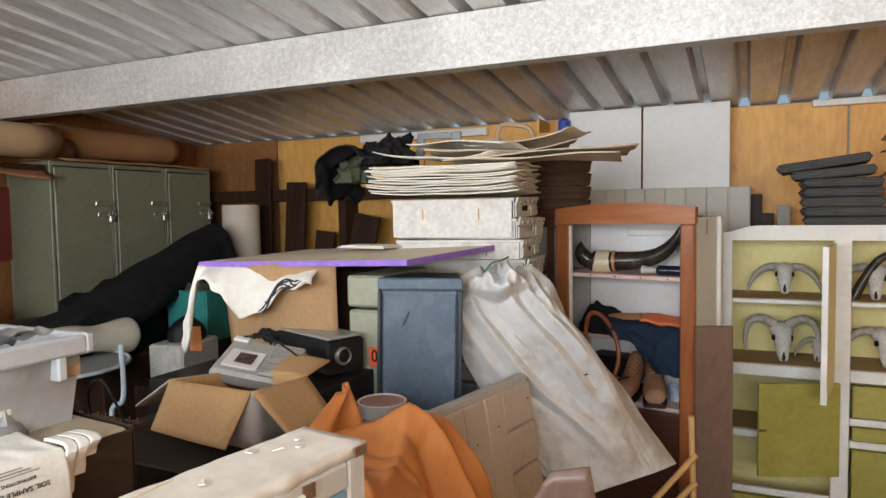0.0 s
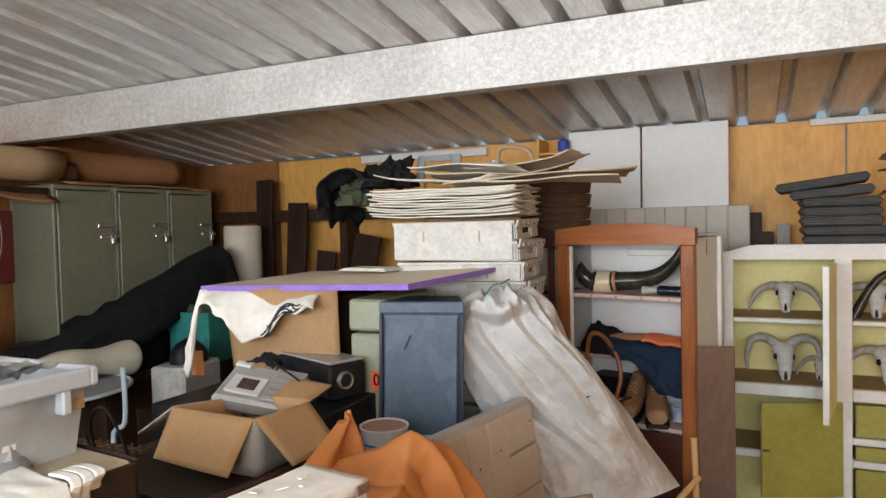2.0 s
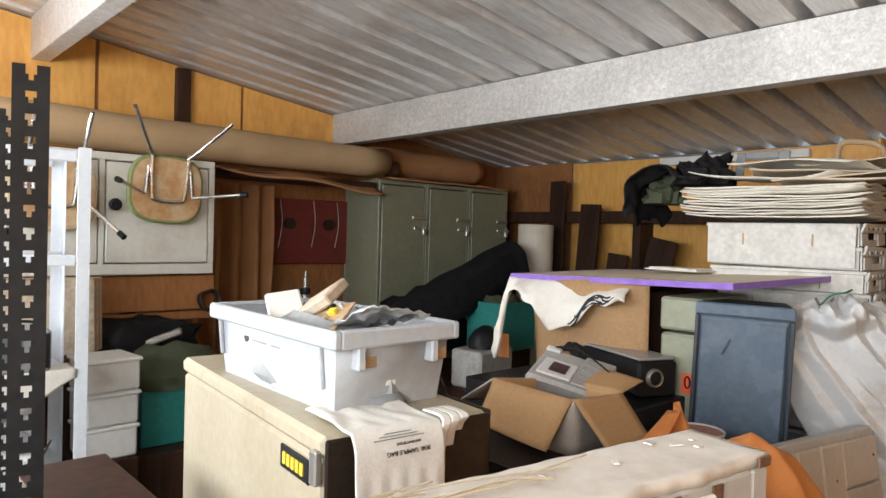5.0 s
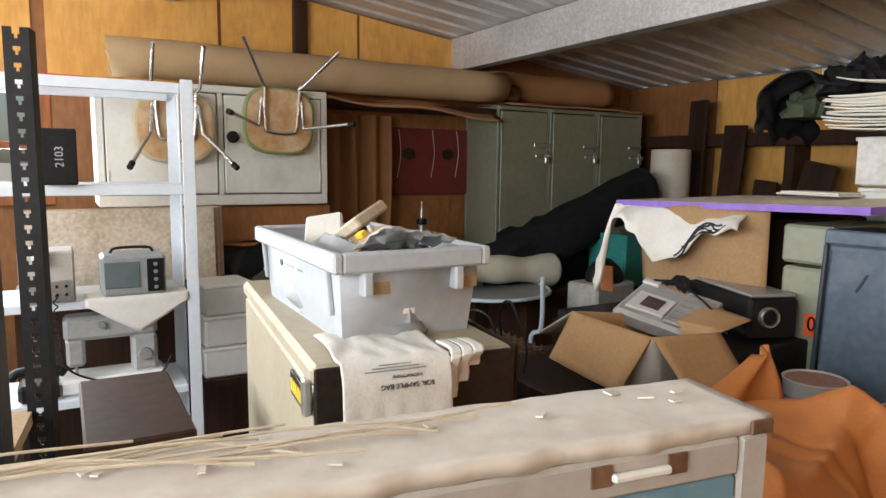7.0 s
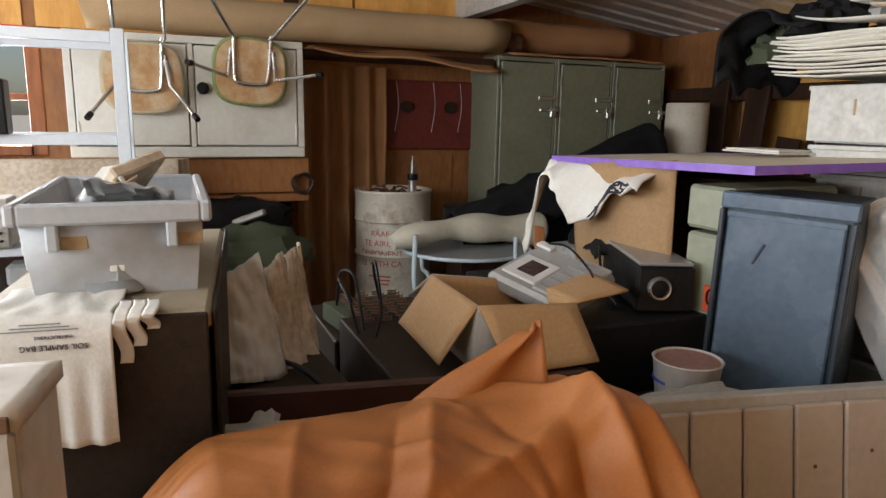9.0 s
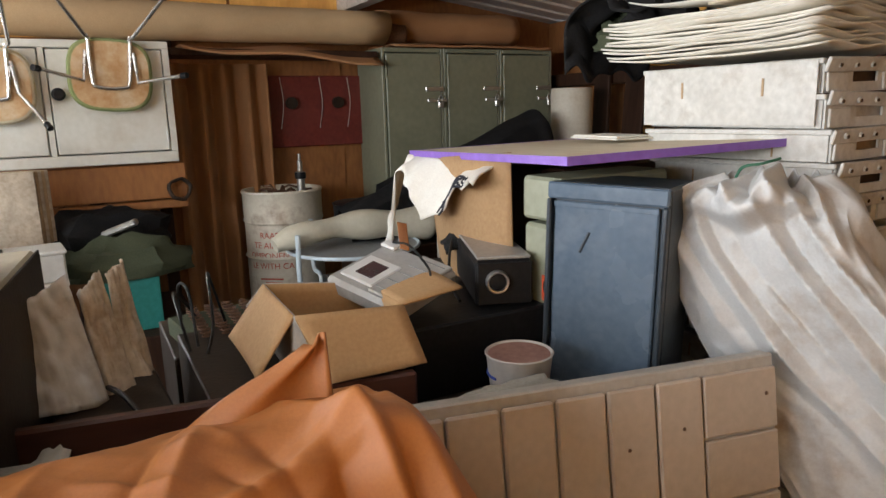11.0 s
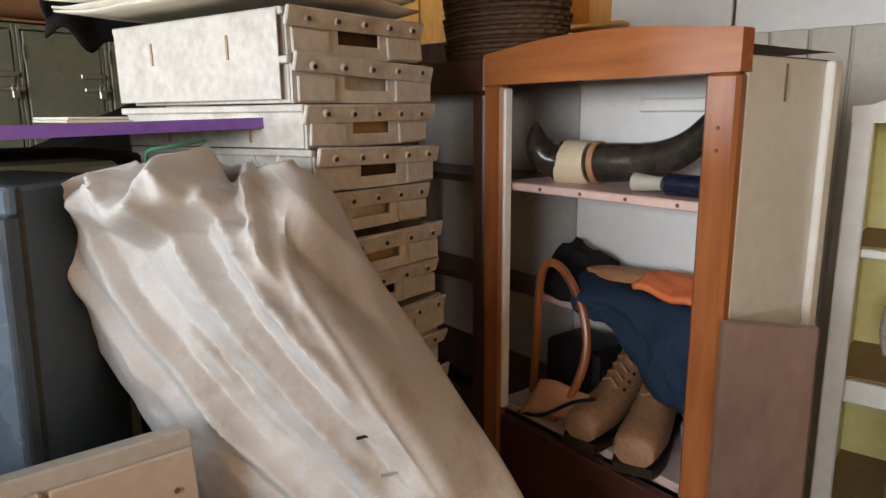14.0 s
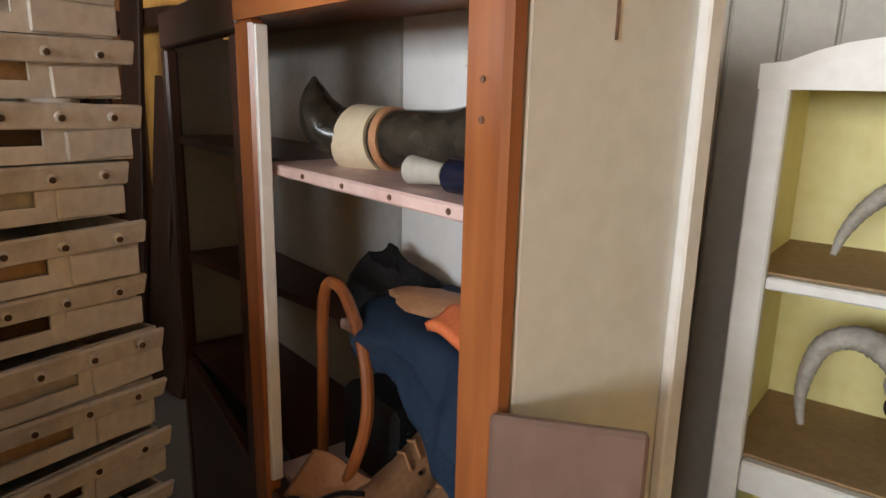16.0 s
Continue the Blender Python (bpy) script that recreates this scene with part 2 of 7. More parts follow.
DRUMWHITE = surf("chipped_cream_drum_paint", (0.62, 0.57, 0.46), (0.72, 0.67, 0.56), 0.5, 0, 5, 50, 0.06, (0.22, 0.11, 0.05), 0.7, stain_scale=6)
BONE = surf("weathered_bone", (0.42, 0.40, 0.37), (0.66, 0.64, 0.60), 0.7, 0, 12, 90, 0.25, (0.25, 0.2, 0.15), 0.6, stain_scale=14)
BONE_DARK = surf("horn_keratin", (0.30, 0.275, 0.235), (0.46, 0.425, 0.37), 0.6, 0, 30, 90, 0.3, (0.16, 0.12, 0.09), 0.5, stain_scale=10)
HORN = surf("polished_black_horn", (0.012, 0.011, 0.009), (0.05, 0.042, 0.03), 0.25, 0, 6, 40, 0.08, (0.10, 0.085, 0.06), 0.4)
IVORY = surf("cream_horn_band", (0.56, 0.48, 0.33), (0.66, 0.58, 0.42), 0.4)
TANBAND = surf("tan_leather", (0.36, 0.17, 0.08), (0.46, 0.24, 0.12), 0.6, 0, 5, 120, 0.12, (0.2, 0.09, 0.05), 0.4)
BOOT = surf("scuffed_brown_boot_leather", (0.22, 0.11, 0.055), (0.32, 0.18, 0.095), 0.6, 0, 7, 120, 0.2, (0.12, 0.06, 0.035), 0.5)
DENIM = surf("dark_blue_fabric", (0.010, 0.021, 0.043), (0.018, 0.036, 0.068), 0.8, 0, 6, 220, 0.25)
SAFETY = surf("orange_fabric", (0.70, 0.16, 0.05), (0.80, 0.24, 0.09), 0.75, 0, 6, 160, 0.2)
SKINWAX = surf("pale_mannequin_plastic", (0.58, 0.54, 0.42), (0.66, 0.62, 0.5), 0.45, 0, 4, 50, 0.03, (0.45, 0.38, 0.28), 0.4)
PALEBLUE = surf("pale_blue_enamel", (0.52, 0.62, 0.68), (0.62, 0.70, 0.75), 0.4, 0, 5, 50, 0.04, (0.4, 0.38, 0.35), 0.4)
RACKWHITE = surf("white_powder_coat", (0.66, 0.71, 0.76), (0.74, 0.78, 0.82), 0.4, 0, 5, 50, 0.03)
BLUEPANEL = surf("faded_blue_panel", (0.115, 0.225, 0.29), (0.16, 0.275, 0.34), 0.55, 0, 4, 60, 0.05, (0.24, 0.3, 0.33), 0.35)
DOORPAINT = surf("pinkish_grey_door_paint", (0.42, 0.35, 0.285), (0.49, 0.41, 0.335), 0.5, 0, 3, 60, 0.04, (0.36, 0.28, 0.21), 0.3, vary=0.03)
DOOREDGE = surf("grey_door_edge", (0.36, 0.33, 0.29), (0.44, 0.41, 0.37), 0.6)
GROOVE = surf("beige_grooved_panel", (0.46, 0.43, 0.36), (0.54, 0.51, 0.44), 0.5, 0, 3, 50, 0.04, (0.36, 0.3, 0.22), 0.35, vary=0.04)
INK = surf("black_print", (0.02, 0.02, 0.03), (0.04, 0.04, 0.05), 0.7)
REDINK = surf("red_print", (0.45, 0.06, 0.03), (0.52, 0.1, 0.06), 0.7)
YELLOWINK = surf("yellow_print", (0.75, 0.52, 0.03), (0.8, 0.6, 0.06), 0.6)
BLUEINK = surf("blue_print", (0.03, 0.06, 0.35), (0.05, 0.09, 0.42), 0.6)
RUST = surf("rusty_scrap", (0.10, 0.05, 0.03), (0.22, 0.12, 0.07), 0.7, 0.3, 20, 90, 0.3)
WICKER = surf("dark_wicker", (0.05, 0.026, 0.014), (0.10, 0.055, 0.03), 0.7, 0, 10, 90, 0.3, vary=0.2)
GREENCLOTH = surf("dark_green_canvas", (0.05, 0.06, 0.035), (0.08, 0.09, 0.055), 0.85, 0, 6, 180, 0.3)
SCREEN = surf("grey_screen_glass", (0.10, 0.13, 0.13), (0.13, 0.16, 0.16), 0.12, 0, 3, 20, 0.0)
STRAW = surf("dry_straw", (0.46, 0.38, 0.27), (0.58, 0.50, 0.38), 0.85, vary=0.15)


# ---- building tools ----
def thing(name, m, label, category, group="", kind=""):
    ob = new(name)
    ob.empty_display_size = 0.05
    ob.matrix_world = m
    return tagged(ob, label, category, group, kind)


def finish(bm, name, mat, smooth=35):
    me = bpy.data.meshes.new(name)
    bmesh.ops.recalc_face_normals(bm, faces=bm.faces)
    bm.to_mesh(me)
    bm.free()
    me.materials.append(mat)
    for p in me.polygons:
        p.use_smooth = True
    me.set_sharp_from_angle(angle=radians(smooth))
    return me


def part(name, bm, mat, parent=None, label="", m=None, smooth=35, thick=0.0):
    ob = new(name, finish(bm, name, mat, smooth))
    if parent:
        ob.parent = parent
    if m:
        ob.matrix_basis = m
    if label:
        ob["label"] = label
    if thick:
        so = ob.modifiers.new("thickness", "SOLIDIFY")
        so.thickness, so.offset = thick, 0
    return ob


def single(name, bm, mat, m, label, category, group="", kind="", smooth=35, thick=0.0):
    """A thing that is one mesh."""
    ob = part(name, bm, mat, None, "", m, smooth, thick)
    return tagged(ob, label, category, group, kind)


def box(sx, sy, sz, c=(0, 0, 0), bevel=0.004, bm=None, rot=None, segs=1):
    """A box of that size about c, with softened edges."""
    bm = bm or bmesh.new()
    m = Matrix.Translation(c) @ (rot or Matrix())
    r = bmesh.ops.create_cube(bm, size=1, matrix=m @ Matrix.Diagonal((sx, sy, sz, 1)))
    bevel = min(bevel, 0.3 * min(sx, sy, sz))
    if bevel > 0.0006:
        es = list({e for v in r["verts"] for e in v.link_edges})
        bmesh.ops.bevel(bm, geom=es, offset=bevel, segments=segs, affect="EDGES", profile=0.5)
    return bm


def span(x0, x1, y0, y1, z0, z1, bevel=0.004, bm=None):
    return box(x1 - x0, y1 - y0, z1 - z0, ((x0 + x1) / 2, (y0 + y1) / 2, (z0 + z1) / 2), bevel, bm)


def tube(points, radius, seg=10, bm=None, cap=True, squash=1.0):
    """A tube along points; radius is one number or one for each point."""
    bm = bm or bmesh.new()
    pts = [Vector(p) for p in points]
    rad = [radius] * len(pts) if isinstance(radius, (int, float)) else radius
    ref, rings = Vector((0, 0, 1)), []
    for i, p in enumerate(pts):
        d = (pts[min(i + 1, len(pts) - 1)] - pts[max(i - 1, 0)]).normalized()
        if i == 0:
            ref = Vector((0, 0, 1)) if abs(d.z) < 0.9 else Vector((1, 0, 0))
        a = (ref - d * ref.dot(d)).normalized()
        ref = a
        b = d.cross(a)
        rings.append([bm.verts.new(p + rad[i] * (squash * a * math.cos(k * math.tau / seg) + b * math.sin(k * math.tau / seg))) for k in range(seg)])
    for r0, r1 in zip(rings, rings[1:]):
        for k in range(seg):
            bm.faces.new((r0[k], r0[(k + 1) % seg], r1[(k + 1) % seg], r1[k]))
    if cap:
        bm.faces.new(rings[0][::-1])
        bm.faces.new(rings[-1])
    return bm


def smooth_path(points, n=6):
    """Catmull-Rom through the points."""
    p = [Vector(q) for q in points]
    p = [2 * p[0] - p[1]] + p + [2 * p[-1] - p[-2]]
    out = []
    for i in range(1, len(p) - 2):
        for k in range(n):
            t = k / n
            out.append(0.5 * (2 * p[i] + (p[i + 1] - p[i - 1]) * t + (2 * p[i - 1] - 5 * p[i] + 4 * p[i + 1] - p[i + 2]) * t * t + (3 * p[i] - p[i - 1] - 3 * p[i + 1] + p[i + 2]) * t ** 3))
    return out + [p[-2]]


def lathe(profile, seg=28, bm=None):
    """Turns (radius, height) pairs round z."""
    bm = bm or bmesh.new()
    rings = [[bm.verts.new((r * math.cos(k * math.tau / seg), r * math.sin(k * math.tau / seg), z)) for k in range(seg)] for r, z in profile]
    for r0, r1 in zip(rings, rings[1:]):
        for k in range(seg):
            bm.faces.new((r0[k], r0[(k + 1) % seg], r1[(k + 1) % seg], r1[k]))
    if profile[0][0] > 0.001:
        bm.faces.new(rings[0][::-1])
    if profile[-1][0] > 0.001:
        bm.faces.new(rings[-1])
    return bm


def sheet(fn, nu, nv, bm=None):
    """A surface of fn(u, v), u and v from 0 to 1."""
    bm = bm or bmesh.new()
    g = [[bm.verts.new(fn(i / nu, j / nv)) for j in range(nv + 1)] for i in range(nu + 1)]
    for i in range(nu):
        for j in range(nv):
            bm.faces.new((g[i][j], g[i + 1][j], g[i + 1][j + 1], g[i][j + 1]))
    return bm


def lerp4(a, b, c, d, u, v):
    """Bilinear between corners: a (0,0), b (1,0), c (1,1), d (0,1)."""
    return Vector(a) * (1 - u) * (1 - v) + Vector(b) * u * (1 - v) + Vector(c) * u * v + Vector(d) * (1 - u) * v


def nz(x, y=0.0, z=0.0):
    return noise.noise(Vector((x, y, z)))


def heap(rx, ry, rz, seed, rough=0.25, nu=28, nv=14):
    """A crumpled, rounded heap of soft stuff on its base."""
    bm = bmesh.new()
    bmesh.ops.create_uvsphere(bm, u_segments=nu, v_segments=nv, radius=1)
    for v in bm.verts:
        p = v.co.copy()
        k = 1 + rough * (nz(p.x * 1.6 + seed, p.y * 1.6, p.z * 1.6) + 0.6 * nz(p.x * 4 + seed, p.y * 4, p.z * 4) + 0.3 * abs(nz(p.x * 8, p.y * 8 + seed, p.z * 8)))
        v.co = Vector((p.x * rx * k, p.y * ry * k, max(0.0, p.z * 1.0 + 0.15) * rz * k))
    return bm


def lettering(name, text, size, mat, parent, m, bend=0.0, label="", spacing=1.0):
    """Flat letters in the plane of m; bend: the radius of a drum that they wrap round (z of m points out)."""
    cu = bpy.data.curves.new(name, "FONT")
    cu.body, cu.size, cu.align_x, cu.align_y, cu.extrude, cu.space_character = text, size, "CENTER", "CENTER", 0.0004, spacing
    tmp = bpy.data.objects.new(name, cu)
    me = bpy.data.meshes.new_from_object(tmp)
    bpy.data.objects.remove(tmp)
    if bend:
        for v in me.vertices:
            a = v.co.x / bend
            r = bend + v.co.z
            v.co = (r * math.sin(a), v.co.y, r * math.cos(a) - bend)
    me.materials.clear()
    me.materials.append(mat)
    ob = new(name, me)
    ob.parent = parent
    ob.matrix_basis = m
    if label:
        ob["label"] = label
    return ob


# ---- the shed ----
LEFT, RIGHT, BACK, FRONT = -3.05, 2.7, 4.4, -1.25


def roof_z(y):
    return 2.29 - 0.13 * (y - 2.8)


def structure(name, bm, mat, label, category, smooth=35):
    return single(name, bm, mat, Matrix(), label, category, "", "structure", smooth)


structure("ground", box(700, 700, 0.1, (0, 0, -0.08), 0), EARTH, "pale dry gravel ground outside the shed", "ground")
structure("floor", span(LEFT - 0.1, RIGHT + 0.1, FRONT - 0.1, BACK + 0.1, -0.2, 0.0), CONCRETE, "stained grey concrete shed floor", "floor")

# roof sheets with trapezoid ribs that stand up from the pans
bm = bmesh.new()
y0, y1, up = FRONT - 0.35, BACK + 0.055, 0.052
prof, x = [], LEFT - 0.23
while x < RIGHT + 0.1:
    prof += [(x, 0), (x + 0.128, 0), (x + 0.143, up), (x + 0.175, up), (x + 0.19, 0)]
    x += 0.19
for dz in (0.0, 0.004):
    low = [bm.verts.new((px, y0, roof_z(y0) + pz + dz)) for px, pz in prof]
    high = [bm.verts.new((px, y1, roof_z(y1) + pz + dz)) for px, pz in prof]
    for i in range(len(prof) - 1):
        if (low[i].co - low[i + 1].co).length > 1e-5:
            bm.faces.new((low[i], low[i + 1], high[i + 1], high[i]))
structure("ceiling", bm, ROOF, "ribbed zinc roof sheets seen from below", "ceiling", 20)


def purlin(y, h, name):
    """A C section: web to the front, flanges and lips behind."""
    zt = roof_z(y) - 0.004
    bm = bmesh.new()
    t = 0.006
    span(LEFT + 0.002, RIGHT - 0.002, y - t / 2, y + t / 2, zt - h, zt, 0.0015, bm)
    span(LEFT + 0.002, RIGHT - 0.002, y + t / 2, y + 0.075, zt - h, zt - h + t, 0, bm)
    span(LEFT + 0.002, RIGHT - 0.002, y + t / 2, y + 0.075, zt - t - 0.006, zt - 0.012, 0, bm)
    span(LEFT + 0.002, RIGHT - 0.002, y + 0.069, y + 0.075, zt - h + t, zt - h + 0.022, 0, bm)
    return single(name, bm, GALV, Matrix(), "galvanised steel C-section purlin under the roof", "beam", "purlins", "structure", 20)


purlin(2.78, 0.205, "purlin_1")
purlin(1.02, 0.205, "purlin_2")
purlin(-0.75, 0.205, "purlin_3")

# walls: cladding outside, ply sheets inside
structure("wall_back", span(LEFT - 0.1, RIGHT + 0.1, BACK, BACK + 0.05, 0, roof_z(BACK) - 0.006, 0), CLAD, "steel-clad rear wall of the shed", "wall")
bm = bmesh.new()
zl = roof_z(FRONT)
for ya, yb, za, zb in ((FRONT, BACK, 0, 1.28), (FRONT, -0.85, 1.28, 1.86), (0.48, BACK, 1.28, 1.86)):
    span(LEFT - 0.06, LEFT, ya, yb, za, zb, 0, bm)
v = [bm.verts.new((xx, yy, zz)) for xx in (LEFT - 0.06, LEFT) for yy, zz in ((FRONT, 1.86), (BACK, 1.86), (BACK, roof_z(BACK) - 0.006), (FRONT, zl - 0.006))]
for f in ((0, 1, 2, 3), (7, 6, 5, 4), (0, 4, 5, 1), (1, 5, 6, 2), (2, 6, 7, 3), (3, 7, 4, 0)):
    bm.faces.new([v[i] for i in f])
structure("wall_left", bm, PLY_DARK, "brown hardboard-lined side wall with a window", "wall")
bm = bmesh.new()
v = [bm.verts.new((xx, yy, zz)) for xx in (RIGHT, RIGHT + 0.06) for yy, zz in ((FRONT, 0), (BACK, 0), (BACK, roof_z(BACK) - 0.006), (FRONT, zl - 0.006))]
for f in ((0, 1, 2, 3), (7, 6, 5, 4), (0, 4, 5, 1), (1, 5, 6, 2), (2, 6, 7, 3), (3, 7, 4, 0)):
    bm.faces.new([v[i] for i in f])
structure("wall_right", bm, PLY, "plywood-lined side wall", "wall")
bm = bmesh.new()
span(LEFT, -1.55, FRONT - 0.05, FRONT, 0, 2.2, 0, bm)
span(2.15, RIGHT, FRONT - 0.05, FRONT, 0, 2.2, 0, bm)
# unseen lower part, added to keep daylight off the low goods
span(-1.55, 2.15, FRONT - 0.05, FRONT, 0, 1.30, 0, bm)
span(LEFT, RIGHT, FRONT - 0.05, FRONT, 2.2, zl - 0.006, 0, bm)
structure("wall_front", bm, CLAD, "steel-clad front wall, lower part added to block low light", "wall")

# ply lining: sheets on the back wall and the upper side wall
back = bpy.data.objects["wall_back"]
for i, (xa, xb, za, zb) in enumerate(((-3.04, -2.262, 0.02, 2.072), (-2.25, -1.06, 0.02, 2.06), (-1.05, 0.14, 0.02, 2.07), (0.155, 1.35, 0.02, 2.07), (1.36, 2.69, 0.02, 2.07))):
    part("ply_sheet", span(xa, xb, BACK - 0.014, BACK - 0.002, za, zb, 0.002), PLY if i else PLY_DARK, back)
left = bpy.data.objects["wall_left"]
for ya, yb, za in ((-1.2, 0.44, 1.9), (0.50, 1.31, 1.9), (1.33, 2.12, 1.9), (2.14, 2.775, 1.9)):
    bm = bmesh.new()
    q = [bm.verts.new((xx, yy, zz)) for xx in (LEFT + 0.003, LEFT + 0.016) for yy, zz in ((ya, za), (yb, za), (yb, roof_z(yb) - 0.012), (ya, roof_z(ya) - 0.012))]
    for f in ((0, 1, 2, 3), (7, 6, 5, 4), (0, 4, 5, 1), (1, 5, 6, 2), (2, 6, 7, 3), (3, 7, 4, 0)):
        bm.faces.new([q[k] for k in f])
    part("ply_sheet", bm, PLY, left)
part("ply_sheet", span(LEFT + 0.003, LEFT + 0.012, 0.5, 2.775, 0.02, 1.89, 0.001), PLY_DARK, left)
part("stud", span(LEFT + 0.017, LEFT + 0.06, 1.72, 1.80, 1.86, roof_z(1.8) - 0.02), DARKWOOD, left)

# side window
win = tagged(thing("window_1", pose(LEFT, -0.185, 1.57), "", ""), "brown timber-framed side window full of daylight", "window", "", "structure")
for n_, b_ in (("jamb", span(-0.07, 0.025, 0.62, 0.69, -0.31, 0.31)), ("jamb", span(-0.07, 0.025, -0.69, -0.62, -0.31, 0.31)), ("head", span(-0.07, 0.025, -0.62, 0.62, 0.255, 0.31)),
               ("window_sill", span(-0.07, 0.05, -0.62, 0.62, -0.31, -0.26)), ("rail", span(-0.05, 0.0, -0.62, 0.62, -0.035, 0.0)), ("mullion", span(-0.045, -0.005, -0.02, 0.02, -0.26, -0.035)), ("mullion", span(-0.045, -0.005, -0.02, 0.02, 0.0, 0.255))):
    part(n_, b_, MAHOG, win)

# ---- rear wall: leaning panels, boards, strips ----
for xa, xb in ((-0.05, 0.352), (0.362, 0.803)):
    single("laminate_board", box(xb - xa, 0.018, 0.80, (0, 0, 0.40), 0.002), WHITE_CLEAN, pose((xa + xb) / 2, 4.22, 1.29, -2.5), "plain white laminate panel leaning against plywood wall", "panel", "white panels")
panel = thing("grooved_panel", pose(0.39, 4.06, 0.0, -2.5), "tall beige tongue-and-groove panel leaning on rear wall", "panel")
part("backing", box(1.03, 0.012, 1.64, (0, 0.012, 0.82), 0.002), GROOVE, panel)
for i in range(10):
    part("board", box(0.097, 0.012, 1.64, (-0.464 + i * 0.103, 0, 0.82), 0.003), GROOVE, panel)
single("bench", span(-2.98, -0.25, 4.20, 4.38, 1.62, 1.70), DARKWOOD, Matrix(), "dark timber shelf along the rear wall", "shelf")
for xx in (-2.9, -1.6, -0.3):
    single("shelf_bracket", span(xx - 0.03, xx + 0.03, 4.22, 4.385, 0.0, 1.619), DARKWOOD, Matrix(), "dark timber upright under rear shelf", "post", "shelf uprights")
for xa, w, h, tilt, yy in ((-2.19, 0.135, 1.92, 1.0, 4.10), (-2.00, 0.16, 1.75, -2, 4.11), (-1.68, 0.19, 1.55, -12, 4.09), (-1.86, 0.15, 1.42, -6, 4.13)):
    single("timber_board", box(w, 0.025, h, (0, 0, h / 2), 0.004), DARKWOOD, pose(xa, yy, 0.0, -2.5, 0, 0) @ pose(0, 0, 0, 0, -tilt, 0), "dark brown timber board leaning on rear shelf", "board", "leaning boards")
for xa, xb, za, zb in ((-1.52, -0.6, 2.005, 2.055), (1.19, 2.2, 2.04, 2.075)):
    single("white_batten", span(xa, xb, BACK - 0.06, BACK - 0.015, za, zb), WHITE, Matrix(), "white painted batten under the roof edge", "batten", "white battens")
cub = thing("cubby_shelf", pose(-0.12, 4.26, 1.70), "small pine cubby shelf fixed under roof", "shelf")
for n_, b_ in (("side", span(-0.1, -0.085, -0.1, 0.12, 0, 0.36)), ("shelf", span(-0.085, 0.14, -0.1, 0.12, 0.26, 0.275)), ("shelf", span(-0.085, 0.14, -0.1, 0.12, 0.0, 0.015)), ("back", span(-0.085, 0.14, 0.105, 0.12, 0.015, 0.26))):
    part(n_, b_, PLY, cub)
single("blue_bottle", lathe([(0.03, 0), (0.034, 0.01), (0.034, 0.06), (0.015, 0.075)]), BLUEINK, pose(-0.07, 4.2, 1.976), "small blue plastic bottle on cubby shelf", "bottle")


# ---- lockers ----
def locker(y0, w):
    ob = thing("locker", pose(-2.645, y0, 0), "tall olive-grey steel locker with hasp and padlock", "locker", "row of lockers")
    for n_, b_ in (("back", span(-0.38, -0.36, 0, w, 0, 1.85, 0.003)), ("side", span(-0.36, 0, 0, 0.018, 0, 1.85, 0.003)), ("side", span(-0.36, 0, w - 0.018, w, 0, 1.85, 0.003)), ("top", span(-0.36, 0, 0.018, w - 0.018, 1.825, 1.85, 0.003)), ("plinth", span(-0.36, 0, 0.018, w - 0.018, 0, 0.08, 0.003))):
        part(n_, b_, LOCKER, ob)
    d = part("door", span(-0.014, 0.006, 0.024, w - 0.024, 0.086, 1.818, 0.004), LOCKER, ob)
    part("hasp", span(0.006, 0.016, w - 0.13, w - 0.01, 1.60, 1.625, 0.003), STEEL, d)
    part("latch", span(0.006, 0.02, w - 0.12, w + 0.012, 1.535, 1.555, 0.003), STEEL, d)
    bm = bmesh.new()
    span(0.016, 0.036, w - 0.055, w - 0.02, 1.50, 1.54, 0.005, bm)
    tube([(0.026, w - 0.05, 1.54), (0.026, w - 0.048, 1.565), (0.026, w - 0.037, 1.574), (0.026, w - 0.027, 1.565), (0.026, w - 0.025, 1.54)], 0.004, 8, bm)
    part("padlock", bm, STEEL, d, "dull brass and steel padlock")
    for hz in (0.3, 1.0, 1.68):
        part("hinge", tube([(0.008, 0.022, hz), (0.008, 0.022, hz + 0.07)], 0.007, 8), LOCKER, d)


for i in range(3):
    locker(2.885 + i * 0.408, 0.405)

# rolled carpets on the lockers and along the side wall
def roll(name, length, r, turns, mat, seed):
    """A loosely rolled carpet: a spiral with thickness along y."""
    n = int(turns * 26)
    def fn(u, v):
        a = u * turns * math.tau
        rr = r * (0.28 + 0.72 * u) * (1 + 0.05 * nz(a * 0.5, v * 3, seed))
        return Vector((rr * math.cos(a) * 1.08, (v - 0.5) * length + 0.03 * nz(u * 5, seed) * (1 if v > 0.5 else -1), r + rr * math.sin(a) + 0.012 * nz(v * 4, seed)))
    return sheet(fn, n, 14)


single("carpet_roll", roll("carpet", 0.95, 0.105, 2.6, CARPET, 3), CARPET, pose(-2.80, 3.42, 1.872), "rolled rust-brown carpet lying on the lockers", "carpet roll", "carpet rolls", thick=0.009)
single("carpet_sheet", sheet(lambda u, v: Vector((-2.99 + u * 0.40 + 0.02 * nz(v * 6), 2.95 + v * 1.12, 1.856 + 0.012 + 0.01 * nz(u * 3, v * 5) - 0.03 * max(0, u - 0.9) * 4)), 14, 26), CARPET, Matrix(), "flat rust-brown carpet offcut under the rolls", "carpet", thick=0.009)
